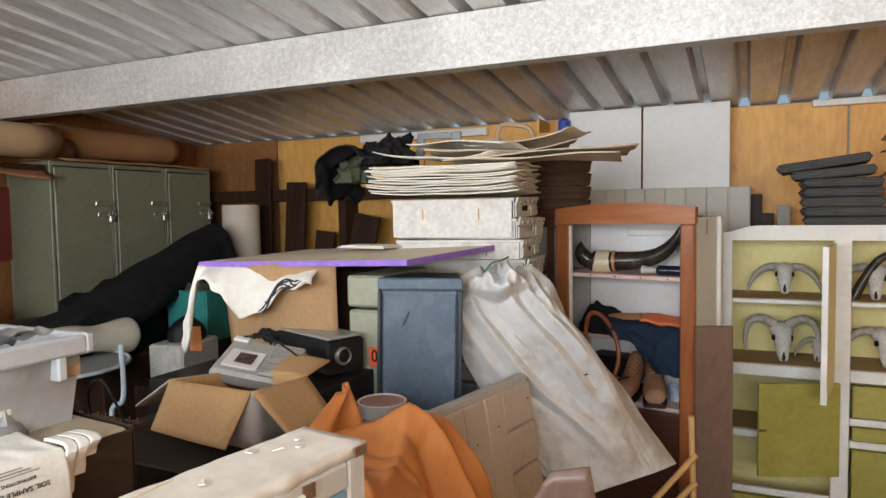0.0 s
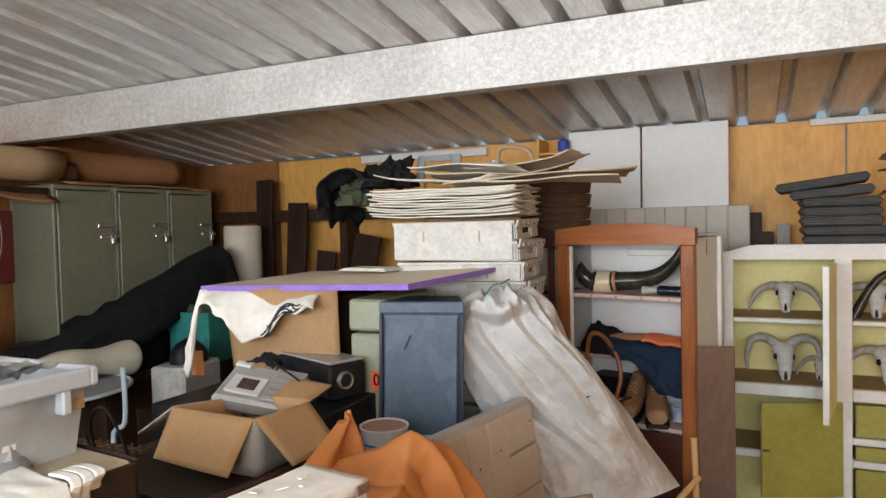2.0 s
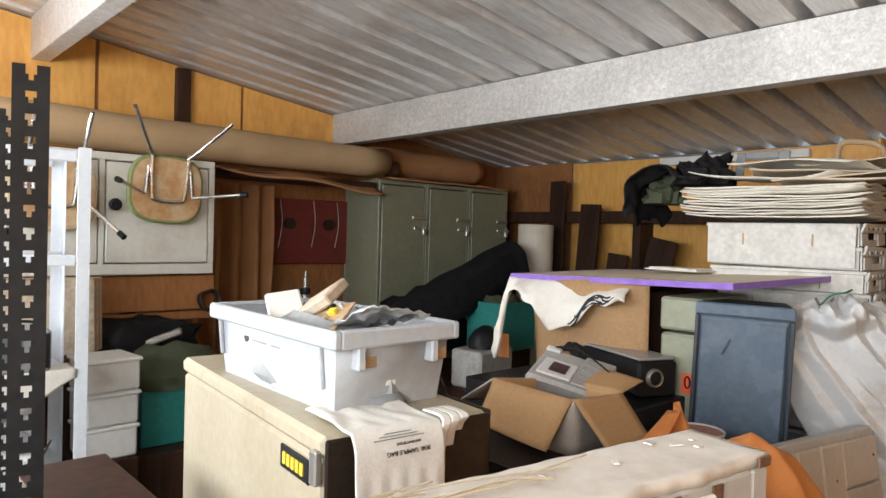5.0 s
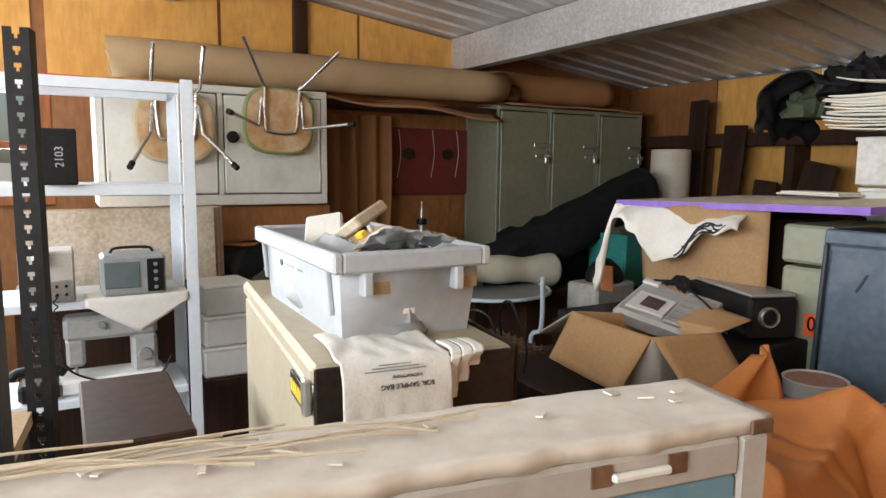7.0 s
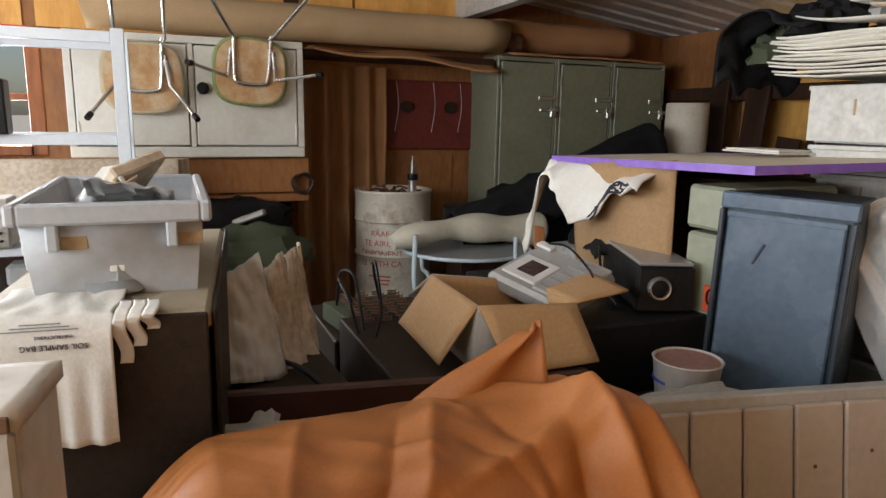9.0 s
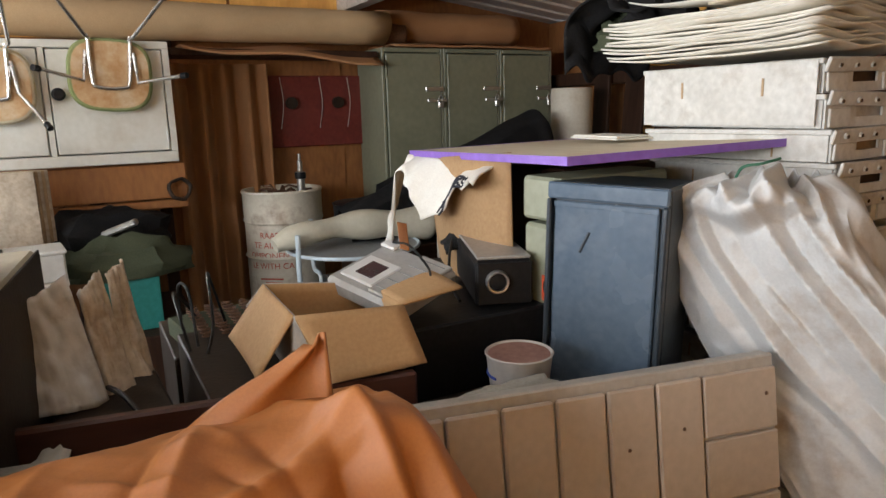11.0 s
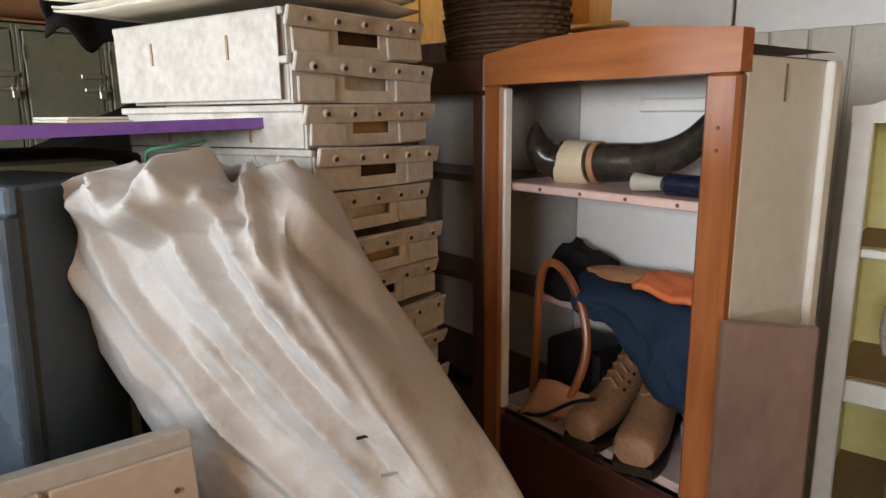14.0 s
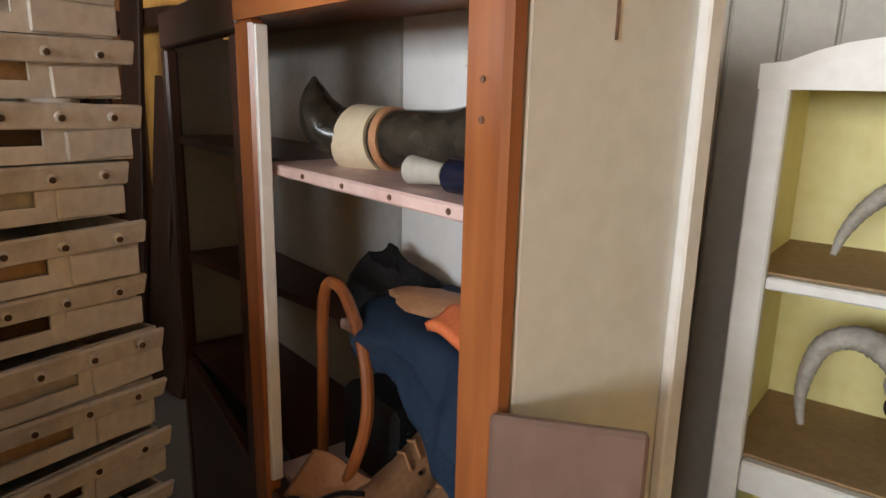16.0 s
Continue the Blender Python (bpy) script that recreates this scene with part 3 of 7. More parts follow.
single("carpet_roll", roll("carpet", 0.26, 0.055, 2.2, DARKWOOD, 9), RUST, pose(-2.68, 2.93, 1.872, 0, 0, 14), "small dark rolled rug on the lockers", "carpet roll", "carpet rolls", thick=0.007)
single("long_carpet_roll", roll("carpet", 2.16, 0.10, 2.4, CARPET_TAN, 5), CARPET_TAN, pose(-2.66, 1.83, 1.848, 0, 0, 0), "long tan carpet roll laid along side wall", "carpet roll", "carpet rolls", thick=0.009)
single("hanging_carpet", sheet(lambda u, v: Vector((-2.86 + 0.30 * u, 1.80 + 1.06 * v, 1.846 - 0.012 * math.sin(v * 9) - 0.10 * max(0, u - 0.5) * (0.5 + v) - 0.02 * v)), 12, 24), CARPET, Matrix(), "rust-brown carpet strip with frayed hanging edge", "carpet", thick=0.01)
single("carpet_rail", span(-2.9, -2.64, 1.74, 2.86, 1.79, 1.826), DARKWOOD, Matrix(), "dark timber rail carrying carpets along side wall", "rail")

# side wall: red tool board, hanging cloth
red = thing("red_board", pose(LEFT + 0.02, 2.60, 1.50), "faded red painted tool board on the side wall", "tool board")
part("panel", box(0.02, 0.74, 0.42, (0.02, 0, 0), 0.006), RED, red)
for yy in (-0.16, 0.13):
    part("peg", tube([(0.03, yy, 0.05), (0.06, yy, 0.05)], 0.035, 16), LEATHER, red, "dark round patch")
for yy in (-0.22, 0.02, 0.2):
    part("cord", tube(smooth_path([(0.034, yy, 0.2), (0.04, yy + 0.012, 0.05), (0.036, yy - 0.01, -0.1)], 5), 0.002, 6), LINEN, red, "thin pale cord")
single("dark_blanket", sheet(lambda u, v: Vector((-2.93 + 0.05 * math.sin(u * 26) + 0.03 * nz(u * 5, v * 3), 1.76 + u * 0.52, 0.25 + v * 1.52)), 44, 12), CARPET, Matrix(), "brown blanket hanging in folds on the side wall", "blanket", thick=0.008)


# ---- wall cupboard with two hung chairs ----
cup = thing("wall_cupboard", pose(-2.44, 1.19, 1.28), "white enamel two-door steel wall cupboard", "cupboard")
part("top", span(-0.40, 0, -0.52, 0.52, 0.52, 0.555, 0.004), ENAMEL, cup)
part("bottom", span(-0.40, 0, -0.52, 0.52, 0.0, 0.05, 0.004), ENAMEL, cup)
part("back", span(-0.40, -0.38, -0.52, 0.52, 0.05, 0.52, 0.002), ENAMEL, cup)
for ya, yb in ((-0.52, -0.49), (-0.012, 0.012), (0.49, 0.52)):
    part("side", span(-0.38, 0, ya, yb, 0.05, 0.52, 0.002), ENAMEL, cup)
for ya, yb, ky in ((-0.485, -0.017, -0.06), (0.017, 0.485, 0.06)):
    d = part("door", span(-0.016, 0.004, ya, yb, 0.056, 0.514, 0.004), ENAMEL, cup)
    if ky > 0:
        part("knob", lathe([(0.012, 0), (0.012, 0.012), (0.026, 0.016), (0.028, 0.03), (0.018, 0.038)]), BLACK, d, "round black knob", m=pose(0.004, ky - 0.012, 0.32, 0, 90, 0))
    part("hinge", tube([(0.006, ya + 0.006 if ky < 0 else yb - 0.006, 0.1), (0.006, ya + 0.006 if ky < 0 else yb - 0.006, 0.16)], 0.006, 8), ENAMEL, d)
for yy in (-0.47, 0.47):
    single("cupboard_post", span(-2.80, -2.74, 1.19 + yy - 0.03, 1.19 + yy + 0.03, 0, 1.279), DARKWOOD, Matrix(), "dark timber post carrying the wall cupboard", "post", "cupboard posts")
single("timber_shelf", span(-2.9, -2.5, 0.68, 1.74, 1.05, 1.09), PLY_DARK, Matrix(), "brown timber shelf under the wall cupboard", "shelf")
single("timber_rail", span(-2.52, -2.49, 0.70, 1.74, 1.10, 1.27), PLY_DARK, Matrix(), "brown timber rail below the wall cupboard", "rail")


def chair(yc, zc, pad, turn, splay, wide=False):
    """A tube-legged chair hung flat, its seat's underside outward."""
    ob = thing("kitchen_chair", pose(-2.405, yc, zc, 0, 0, 0) @ pose(0, 0, 0, turn, 0, 0), "old chrome-legged kitchen chair hung underside outward", "chair", "hung chairs")
    bm = bmesh.new()
    n = 40
    def ring(x, k):
        return [bm.verts.new((x, k * 0.168 * (abs(math.cos(a)) ** 0.65) * math.copysign(1, math.cos(a)), k * 0.155 * (abs(math.sin(a)) ** 0.65) * math.copysign(1, math.sin(a)))) for a in (i * math.tau / n for i in range(n))]
    r = [ring(-0.012, 0.9), ring(-0.006, 1.0), ring(0.020, 1.03), ring(0.032, 0.98)]
    for a, b in zip(r, r[1:]):
        for i in range(n):
            bm.faces.new((a[i], a[(i + 1) % n], b[(i + 1) % n], b[i]))
    bm.faces.new(r[0])
    bm.faces.new(r[-1][::-1])
    part("seat_rim", bm, pad, ob, "padded vinyl seat edge")
    bm = bmesh.new()
    r = [ring(0.030, 0.93), ring(0.038, 0.93)]
    for i in range(n):
        bm.faces.new((r[0][i], r[0][(i + 1) % n], r[1][(i + 1) % n], r[1][i]))
    bm.faces.new(r[1])
    part("seat_base", bm, CHAIRPLY, ob, "worn plywood seat underside")
    part("frame", tube(smooth_path([(0.05, -0.085, 0.17), (0.05, -0.075, -0.02), (0.05, -0.05, -0.055), (0.05, 0.05, -0.055), (0.05, 0.075, -0.02), (0.05, 0.085, 0.17)], 6), 0.0095, 10), CHROME, ob)
    for sy in (-1, 1):
        part("leg", tube([(0.05, sy * 0.08, 0.15), (0.07, sy * 0.10, 0.17), (0.20, sy * (0.10 + splay), 0.33)], 0.0085, 10), CHROME, ob)
        l = part("leg", tube([(0.045, sy * 0.095, 0.10), (0.06, sy * 0.11, -0.03), (0.24, sy * (0.27 if wide else 0.20), 0.0 if wide else -0.16)], 0.0085, 10), CHROME, ob)
        part("foot", tube([(0.238, sy * (0.269 if wide else 0.199), 0.0 if wide else -0.159), (0.262, sy * (0.288 if wide else 0.212), 0.002 if wide else -0.178)], 0.013, 10), BLACK, l, "black rubber foot")


CHAIRPLY = surf("worn_chair_plywood", (0.46, 0.24, 0.09), (0.60, 0.42, 0.24), 0.65, 0, 9, 40, 0.08, (0.66, 0.56, 0.4), 0.8, stain_scale=7)
GREENVINYL = surf("pale_green_vinyl", (0.20, 0.24, 0.09), (0.28, 0.32, 0.13), 0.5)
TANVINYL = surf("cream_vinyl", (0.5, 0.42, 0.27), (0.58, 0.5, 0.34), 0.5)
chair(0.985, 1.635, TANVINYL, 0, 0.0)
chair(1.452, 1.68, GREENVINYL, -3, 0.12, True)

# ---- drum, stool, limb ----
drum = thing("steel_drum", pose(-2.72, 2.27, 0), "chipped cream steel drum with red stencil lettering", "drum")
DR = 0.215
part("body", lathe([(DR - 0.004, 0), (DR, 0.01), (DR, 0.33), (DR + 0.010, 0.345), (DR, 0.36), (DR, 0.70), (DR + 0.010, 0.715), (DR, 0.73), (DR, 0.90), (DR + 0.008, 0.91), (DR + 0.003, 0.925), (DR + 0.004, 1.06), (DR + 0.010, 1.07), (DR + 0.006, 1.08), (DR - 0.012, 1.08), (DR - 0.014, 1.0), (0.0, 1.0)], 48), DRUMWHITE, drum)
m0 = pose(0, 0, 0, 0, 0, -38)
for k, (txt, zz, sz) in enumerate((("RAAF", 0.845, 0.046), ("TE AIRCR", 0.79, 0.048), ("OMPONENT", 0.732, 0.048), ("LE WITH CA", 0.675, 0.046))):
    lettering("lettering", txt, sz, REDINK, drum, m0 @ pose(DR + 0.002, 0.0, zz, 90, 0, 90), DR, "red stencilled letters")
for k in range(3):
    part("small_print", box(0.0012, 0.13 - 0.03 * k, 0.008, (DR + 0.0015, 0.01 * k, 0.605 - k * 0.022), 0), REDINK, drum, "tiny unreadable print", m=m0)
part("label_patch", box(0.002, 0.075, 0.04, (DR + 0.001, -0.02, 0.42), 0), PLY_DARK, drum, "brown paper label", m=m0)
random.seed(4)
for k in range(16):
    a, r = random.uniform(0, math.tau), random.uniform(0, 0.15)
    p = Vector((r * math.cos(a), r * math.sin(a), 1.012 + 0.004 * k))
    d = Vector((random.uniform(-1, 1), random.uniform(-1, 1), random.uniform(-0.1, 0.5))).normalized() * random.uniform(0.04, 0.09)
    single("scrap_rod", tube(smooth_path([p - d, p + Vector((0, 0, 0.02)), p + d], 4), 0.004 + 0.004 * random.random(), 8), RUST, pose(-2.72, 2.27, 0.0), "bent rusty metal offcut in the drum", "scrap metal", "scrap in drum")
plug = thing("spark_plug_tool", pose(-2.64, 2.36, 1.03), "upright steel fitting with dark collar in drum", "fitting")
part("stem", lathe([(0.022, 0), (0.022, 0.10), (0.028, 0.105), (0.028, 0.14), (0.014, 0.145), (0.014, 0.20), (0.008, 0.205), (0.008, 0.24)], 20), STEEL, plug)
part("collar", lathe([(0.029, 0.105), (0.031, 0.11), (0.031, 0.135), (0.029, 0.14)], 20), BLACK, plug)

stool = thing("round_stand", pose(-2.02, 2.42, 0), "pale blue tubular round plant stand", "stand")
part("ring", tube([(0.32 * math.cos(a), 0.32 * math.sin(a), 0.85) for a in [i * math.tau / 40 for i in range(41)]], 0.009, 8, cap=False), PALEBLUE, stool)
for a in (20, 110, 200, 290):
    c, s_ = math.cos(radians(a)), math.sin(radians(a))
    part("leg", tube(smooth_path([(0.33 * c, 0.33 * s_, 0.95), (0.33 * c, 0.33 * s_, 0.70), (0.27 * c, 0.27 * s_, 0.60), (0.34 * c, 0.34 * s_, 0.0)], 5), 0.012, 10), PALEBLUE, stool)
part("tray", lathe([(0.0, 0.842), (0.312, 0.842), (0.312, 0.852), (0.0, 0.852)], 36), GREYPLAST, stool)
lp = smooth_path([(-1.98, 2.02, 0.90), (-1.99, 2.10, 0.925), (-2.0, 2.25, 0.945), (-2.02, 2.38, 0.95), (-2.02, 2.52, 0.945), (-2.02, 2.66, 0.935), (-2.02, 2.80, 0.925), (-2.02, 2.86, 0.92)], 5)
rr = [0.02 + 0.0 * i for i in range(len(lp))]
for i in range(len(lp)):
    u = i / (len(lp) - 1)
    rr[i] = 0.034 + 0.018 * math.sin(u * 9) ** 2 + 0.045 * u - 0.06 * max(0, u - 0.93) * 6
single("mannequin_limb", tube(lp, rr, 20), SKINWAX, Matrix(), "pale plastic mannequin limb lying on the round stand", "mannequin")
pan = thing("black_pan", pose(-2.40, 2.62, 0.0), "dark cooking pot with rim on a stand", "pot")
part("pot", lathe([(0.0, 0.86), (0.13, 0.86), (0.15, 0.88), (0.155, 1.0), (0.162, 1.005), (0.15, 1.01), (0.0, 1.02)], 30), BLACK, pan)
part("stand", span(-0.10, 0.10, -0.10, 0.0, 0, 0.859), DARKWOOD, pan)

# ---- black hide over the heap before the lockers ----
def fur_fn(u, v):
    p = smooth_path([(-2.22, 2.44, 0.98), (-2.20, 2.62, 1.07), (-2.18, 2.9, 1.18), (-2.17, 3.2, 1.31), (-2.16, 3.5, 1.43), (-2.16, 3.62, 1.44), (-2.18, 3.72, 1.2)], 6)
    i = min(int(u * (len(p) - 1)), len(p) - 2)
    q = p[i].lerp(p[i + 1], u * (len(p) - 1) - i)
    a = (v - 0.5) * 2.6
    r = 0.11 + 0.03 * nz(u * 6, v * 4)
    return q + Vector((r * math.sin(a) * 1.3, 0.0, r * math.cos(a) - 0.11 - 0.35 * max(0, abs(v - 0.5) - 0.36) * 3))


single("black_rug", sheet(fur_fn, 60, 20), FUR, Matrix(), "shaggy black rug draped over piled goods", "rug", thick=0.012)
single("packing_case", span(-2.5, -1.95, 2.62, 3.60, 0, 0.82), DARKWOOD, Matrix(), "dark timber packing case before the lockers", "case")
single("dark_bag", heap(0.18, 0.34, 0.30, 7, 0.2), BLACKCLOTH, pose(-2.28, 2.98, 0.82), "black cloth bag on packing case", "bag")
tb = thing("teal_box", pose(-1.99, 3.36, 0.10, 0, 0, 6), "teal painted open box with rags", "box")
bm = bmesh.new()
span(0.12, 0.135, -0.17, 0.17, 0.72, 1.01, 0.003, bm)
span(-0.135, -0.12, -0.17, 0.17, 0.72, 1.01, 0.003, bm)
span(-0.12, 0.12, -0.17, -0.155, 0.72, 1.01, 0.003, bm)
span(-0.12, 0.12, 0.155, 0.17, 0.72, 1.01, 0.003, bm)
span(-0.12, 0.12, -0.155, 0.155, 0.72, 0.735, 0, bm)
part("box", bm, TEAL, tb)
part("rags", heap(0.11, 0.14, 0.07, 3, 0.4), GREENCLOTH, tb, "crumpled green rags", m=pose(0, 0, 0.96))


# ---- mail trays ----
def tray_walls(lx, ly, h):
    """The walls of a shallow tray; its +x end has a hand hole."""
    t = 0.005
    yield "end_wall", box(t, ly, h, (-lx / 2, 0, h / 2), 0.001)
    for ya, yb, za, zb in ((-ly / 2, -0.055, 0, h), (0.055, ly / 2, 0, h), (-0.055, 0.055, 0, h * 0.30), (-0.055, 0.055, h * 0.66, h)):
        yield "end_strip", span(lx / 2 - t / 2, lx / 2 + t / 2, ya, yb, za, zb, 0)
    for sy in (-1, 1):
        yield "side_wall", box(lx - t, t, h, (-t / 2, sy * (ly / 2 - t / 2), h / 2), 0.001)
    yield "floor_sheet", span(-lx / 2 + t, lx / 2 - t, -ly / 2 + t, ly / 2 - t, 0, 0.004, 0)


random.seed(11)
TX, TY, TP = 0.475, 0.345, 0.0765
for i in range(19):
    h = TP - 0.006
    z = 1.588 - (i + 1) * TP
    if i < 2:
        h = TP - 0.004
    ob = thing("mail_tray", pose(-0.118 + 0.006 * min(i, 11) + random.uniform(-0.010, 0.010), 2.845 + random.uniform(-0.009, 0.009), z, random.uniform(-1.2, 1.2), random.uniform(-0.6, 0.6), 4 + random.uniform(-3, 3)), "soiled white corrugated-plastic mail tray in a stack", "tray", "stack of mail trays")
    for n_, b_ in tray_walls(TX, TY, h):
        part(n_, b_, TRAY, ob)
    # folded rims with rivets on the end and the long side
    part("end_rim", box(0.008, TY + 0.014 + random.uniform(-0.01, 0.012), 0.032, (TX / 2 + 0.011, random.uniform(-0.004, 0.004), h - 0.013), 0.003, rot=pose(0, 0, 0, random.uniform(-2.2, 2.2), random.uniform(10, 24), random.uniform(-1.5, 1.5))), TRAY, ob)
    part("side_rim", box(TX + 0.01, 0.010, 0.012, (0, -TY / 2 - 0.006, h - 0.005), 0.002), TRAY, ob)
    for s_ in (-1, 1):
        part("end_flap", box(0.006, 0.095 + random.uniform(-0.015, 0.015), h - 0.032, (TX / 2 + 0.006, s_ * (TY / 2 - 0.048), (h - 0.032) / 2 + 0.002), 0.002, rot=pose(0, 0, 0, random.uniform(-3, 3), random.uniform(-4, 4), 0)), TRAY, ob)
    # every third board is dark, painting in the shade of the hand hole
    part("inner_board", box(0.004, TY - 0.03, h - 0.02, (TX / 2 - 0.016, 0, h / 2), 0.001), DARKHOLE if i % 3 == 0 else (TRAY if i % 3 == 1 else CARD_OLD), ob, "stained board inside, some dark for hole shade")
    for k in range(5):
        part("rivet", lathe([(0.0075, 0), (0.0065, 0.004), (0.002, 0.006), (0.0, 0.006)], 8), TRAY, ob, m=pose(TX / 2 + 0.0135, -TY / 2 + 0.035 + k * 0.069, h - 0.014, 0, 90, 0))
        # dark dot for the shade in the rivet's middle
        part("rivet_core", lathe([(0.0042, 0.0), (0.0042, 0.007), (0.0, 0.0075)], 8), DARKHOLE, ob, "rivet core, its shade put in as dark", m=pose(TX / 2 + 0.0138, -TY / 2 + 0.035 + k * 0.069, h - 0.0155, 0, 90, 0))
    for k in (-0.11, 0.11):
        part("slot", box(0.004, 0.002, 0.035, (k, -TY / 2 - 0.003, h - 0.045), 0), CARD_OLD, ob, "narrow slot")
    if i == 0:
        part("side_panel", span(-TX / 2 + 0.004, TX / 2 - 0.004, -TY / 2 - 0.014, -TY / 2 - 0.0115, -TP * 0.9, h - 0.002, 0.001), TRAY, ob)
        for k in (-0.11, 0.11):
            part("slot", box(0.005, 0.002, 0.04, (k, -TY / 2 - 0.0152, h - 0.055), 0), CARD_OLD, ob, "narrow slot")
# flattened trays on top
random.seed(5)
for i in range(11):
    w, d = 0.56, 0.40
    bow = random.uniform(0.004, 0.012)
    s0 = random.uniform(0, 50)
    single("flat_tray", sheet(lambda u, v: Vector(((u - 0.5) * w, (v - 0.5) * d, 0.006 * nz(u * 3 + s0, v * 2) + bow * (2 * u - 1) ** 4 + 0.004 * math.sin(v * 12 + s0) * u)), 16, 10), FLATTRAY,
           pose(-0.13 + random.uniform(-0.015, 0.015), 2.77 + random.uniform(-0.01, 0.01), 1.600 + i * 0.0098, 0, 0, 4 + random.uniform(-2, 2)), "flattened off-white plastic tray in a pile", "flat tray", "flattened trays", thick=0.0045)
random.seed(8)
for i, (cx, cy, cz, w, d, rx, ry, rz) in enumerate(((0.17, 2.83, 1.725, 0.62, 0.36, 0, -1.5, 8), (-0.16, 2.80, 1.745, 0.52, 0.33, 2, 3, -8), (0.22, 2.86, 1.742, 0.60, 0.34, -1, -3, 16), (0.02, 2.86, 1.765, 0.56, 0.30, 1, -2, 20), (-0.06, 2.80, 1.785, 0.44, 0.3, -2, 4, -14), (0.12, 2.90, 1.795, 0.42, 0.28, 2, -4, -5))):
    s0 = random.uniform(0, 50)
    single("cardboard_sheet", sheet(lambda u, v: Vector(((u - 0.5) * w, (v - 0.5) * d, 0.02 * nz(u * 2 + s0, v * 2) + 0.018 * (2 * u - 1) ** 4 * (1 if i % 2 else -0.2))), 14, 8), FLATTRAY if i in (1, 4) else CARD_PALE,
           pose(cx, cy, cz, rx, ry, rz), "bent flat cardboard sheet on the tray stack", "cardboard", "loose cardboard", thick=0.004)

# ---- purple-edged board and what carries it ----
DL, DC, DRR = Vector((-0.894, 2.197, 1.370)), Vector((-0.008, 2.110, 1.399)), Vector((0.061, 2.697, 1.411))
ax = (DC - DL).normalized()
ay = (DRR - DC)
ay = (ay - ax * ay.dot(ax)).normalized()
az = ax.cross(ay)
bm_m = Matrix.Translation((DL + DC + (DRR - DC)) / 2) @ Matrix((ax, ay, az)).transposed().to_4x4()
brd = thing("purple_edged_board", bm_m, "pale plywood board with purple painted edges", "board")
LB, WB = (DC - DL).length, (DRR - DC).length
part("panel", box(LB - 0.008, WB - 0.008, 0.0165, (0, 0, -0.009), 0.001), PALEPLY, brd)
for n_, b_ in (("edge_strip", box(LB, 0.004, 0.018, (0, -WB / 2 + 0.002, -0.009), 0.0006)), ("edge_strip", box(LB, 0.004, 0.018, (0, WB / 2 - 0.002, -0.009), 0.0006)), ("edge_strip", box(0.004, WB - 0.008, 0.018, (-LB / 2 + 0.002, 0, -0.009), 0.0006)), ("edge_strip", box(0.004, WB - 0.008, 0.018, (LB / 2 - 0.002, 0, -0.009), 0.0006))):
    part(n_, b_, PURPLE, brd, "purple painted edge")
single("paper_roll", lathe([(0.0, 0), (0.118, 0), (0.122, 0.02), (0.122, 1.58), (0.118, 1.595), (0.06, 1.595), (0.055, 1.55), (0.0, 1.55)], 36), PAPERROLL, pose(-2.195, 3.91, 0), "tall off-white roll of paper standing upright", "paper roll")
pl = thing("newspaper_pile", pose(-0.42, 2.60, 1.402), "small pile of papers with dark folder", "papers")
for k in range(2):
    part("sheet", box(0.22 - 0.03 * k, 0.12, 0.005, (0.004 * k, 0.0, 0.003 + 0.0058 * k), 0.001), FLATTRAY if k < 1 else LINEN, pl, m=pose(0, 0, 0, 0, 0, 3 * k - 6))

# sage steel cabinet under the board
sg = thing("sage_cabinet", pose(-0.20, 2.36, 0.0, 0, 0, 3), "sage-green steel cabinet under the purple-edged board", "cabinet")
part("body", box(0.13, 0.34, 1.23, (0, 0, 0.615), 0.008), SAGE, sg)
part("lid", box(0.136, 0.346, 0.10, (0, 0, 1.29), 0.008), SAGE, sg)
part("red_tag", box(0.036, 0.004, 0.06, (0.028, -0.176, 1.085), 0.002), ORANGE_TAG, sg, "orange-red plastic tag")
part("red_tag_mark", tube([(0.030 + 0.008 * math.cos(a), -0.1795, 1.09 + 0.017 * math.sin(a)) for a in [i * math.tau / 16 for i in range(17)]], 0.0028, 6, cap=False), BLACK, sg)
single("support_crate", span(-0.86, -0.30, 2.34, 2.72, 0, 1.34), DARKWOOD, pose(0, 0, 0), "dark timber crate carrying the purple-edged board", "crate")

# blue steel cabinet
bl = thing("blue_cabinet", pose(-0.166, 2.149, 0.0, 0, 0, 27) @ pose(0, 0, 0, 0, 1.6, 0), "blue-grey steel cabinet with recessed door panel", "cabinet")
BW = 0.262
part("body", span(0.0, BW, 0.012, 0.19, 0, 1.338, 0.006), BLUE_DARK, bl)
part("top_rail", span(0.0, BW, -0.006, 0.011, 1.302, 1.338, 0.004), BLUE, bl)
for xa, xb in ((0.0, 0.011), (BW - 0.012, BW)):
    part("side_rail", span(xa, xb, -0.010, 0.011, 0.4, 1.3015, 0.003), BLUE_DARK, bl)
door = part("door", span(0.016, BW - 0.019, -0.002, 0.011, 0.42, 1.298, 0.004), BLUE, bl)
part("door_lip", span(0.016, BW - 0.019, -0.005, -0.0022, 1.286, 1.297, 0.001), BLUE, door)
part("scratch", tube([(0.078, -0.003, 1.19), (0.098, -0.003, 1.235)], 0.003, 6), BLUE_DARK, door, "dark scuff mark")

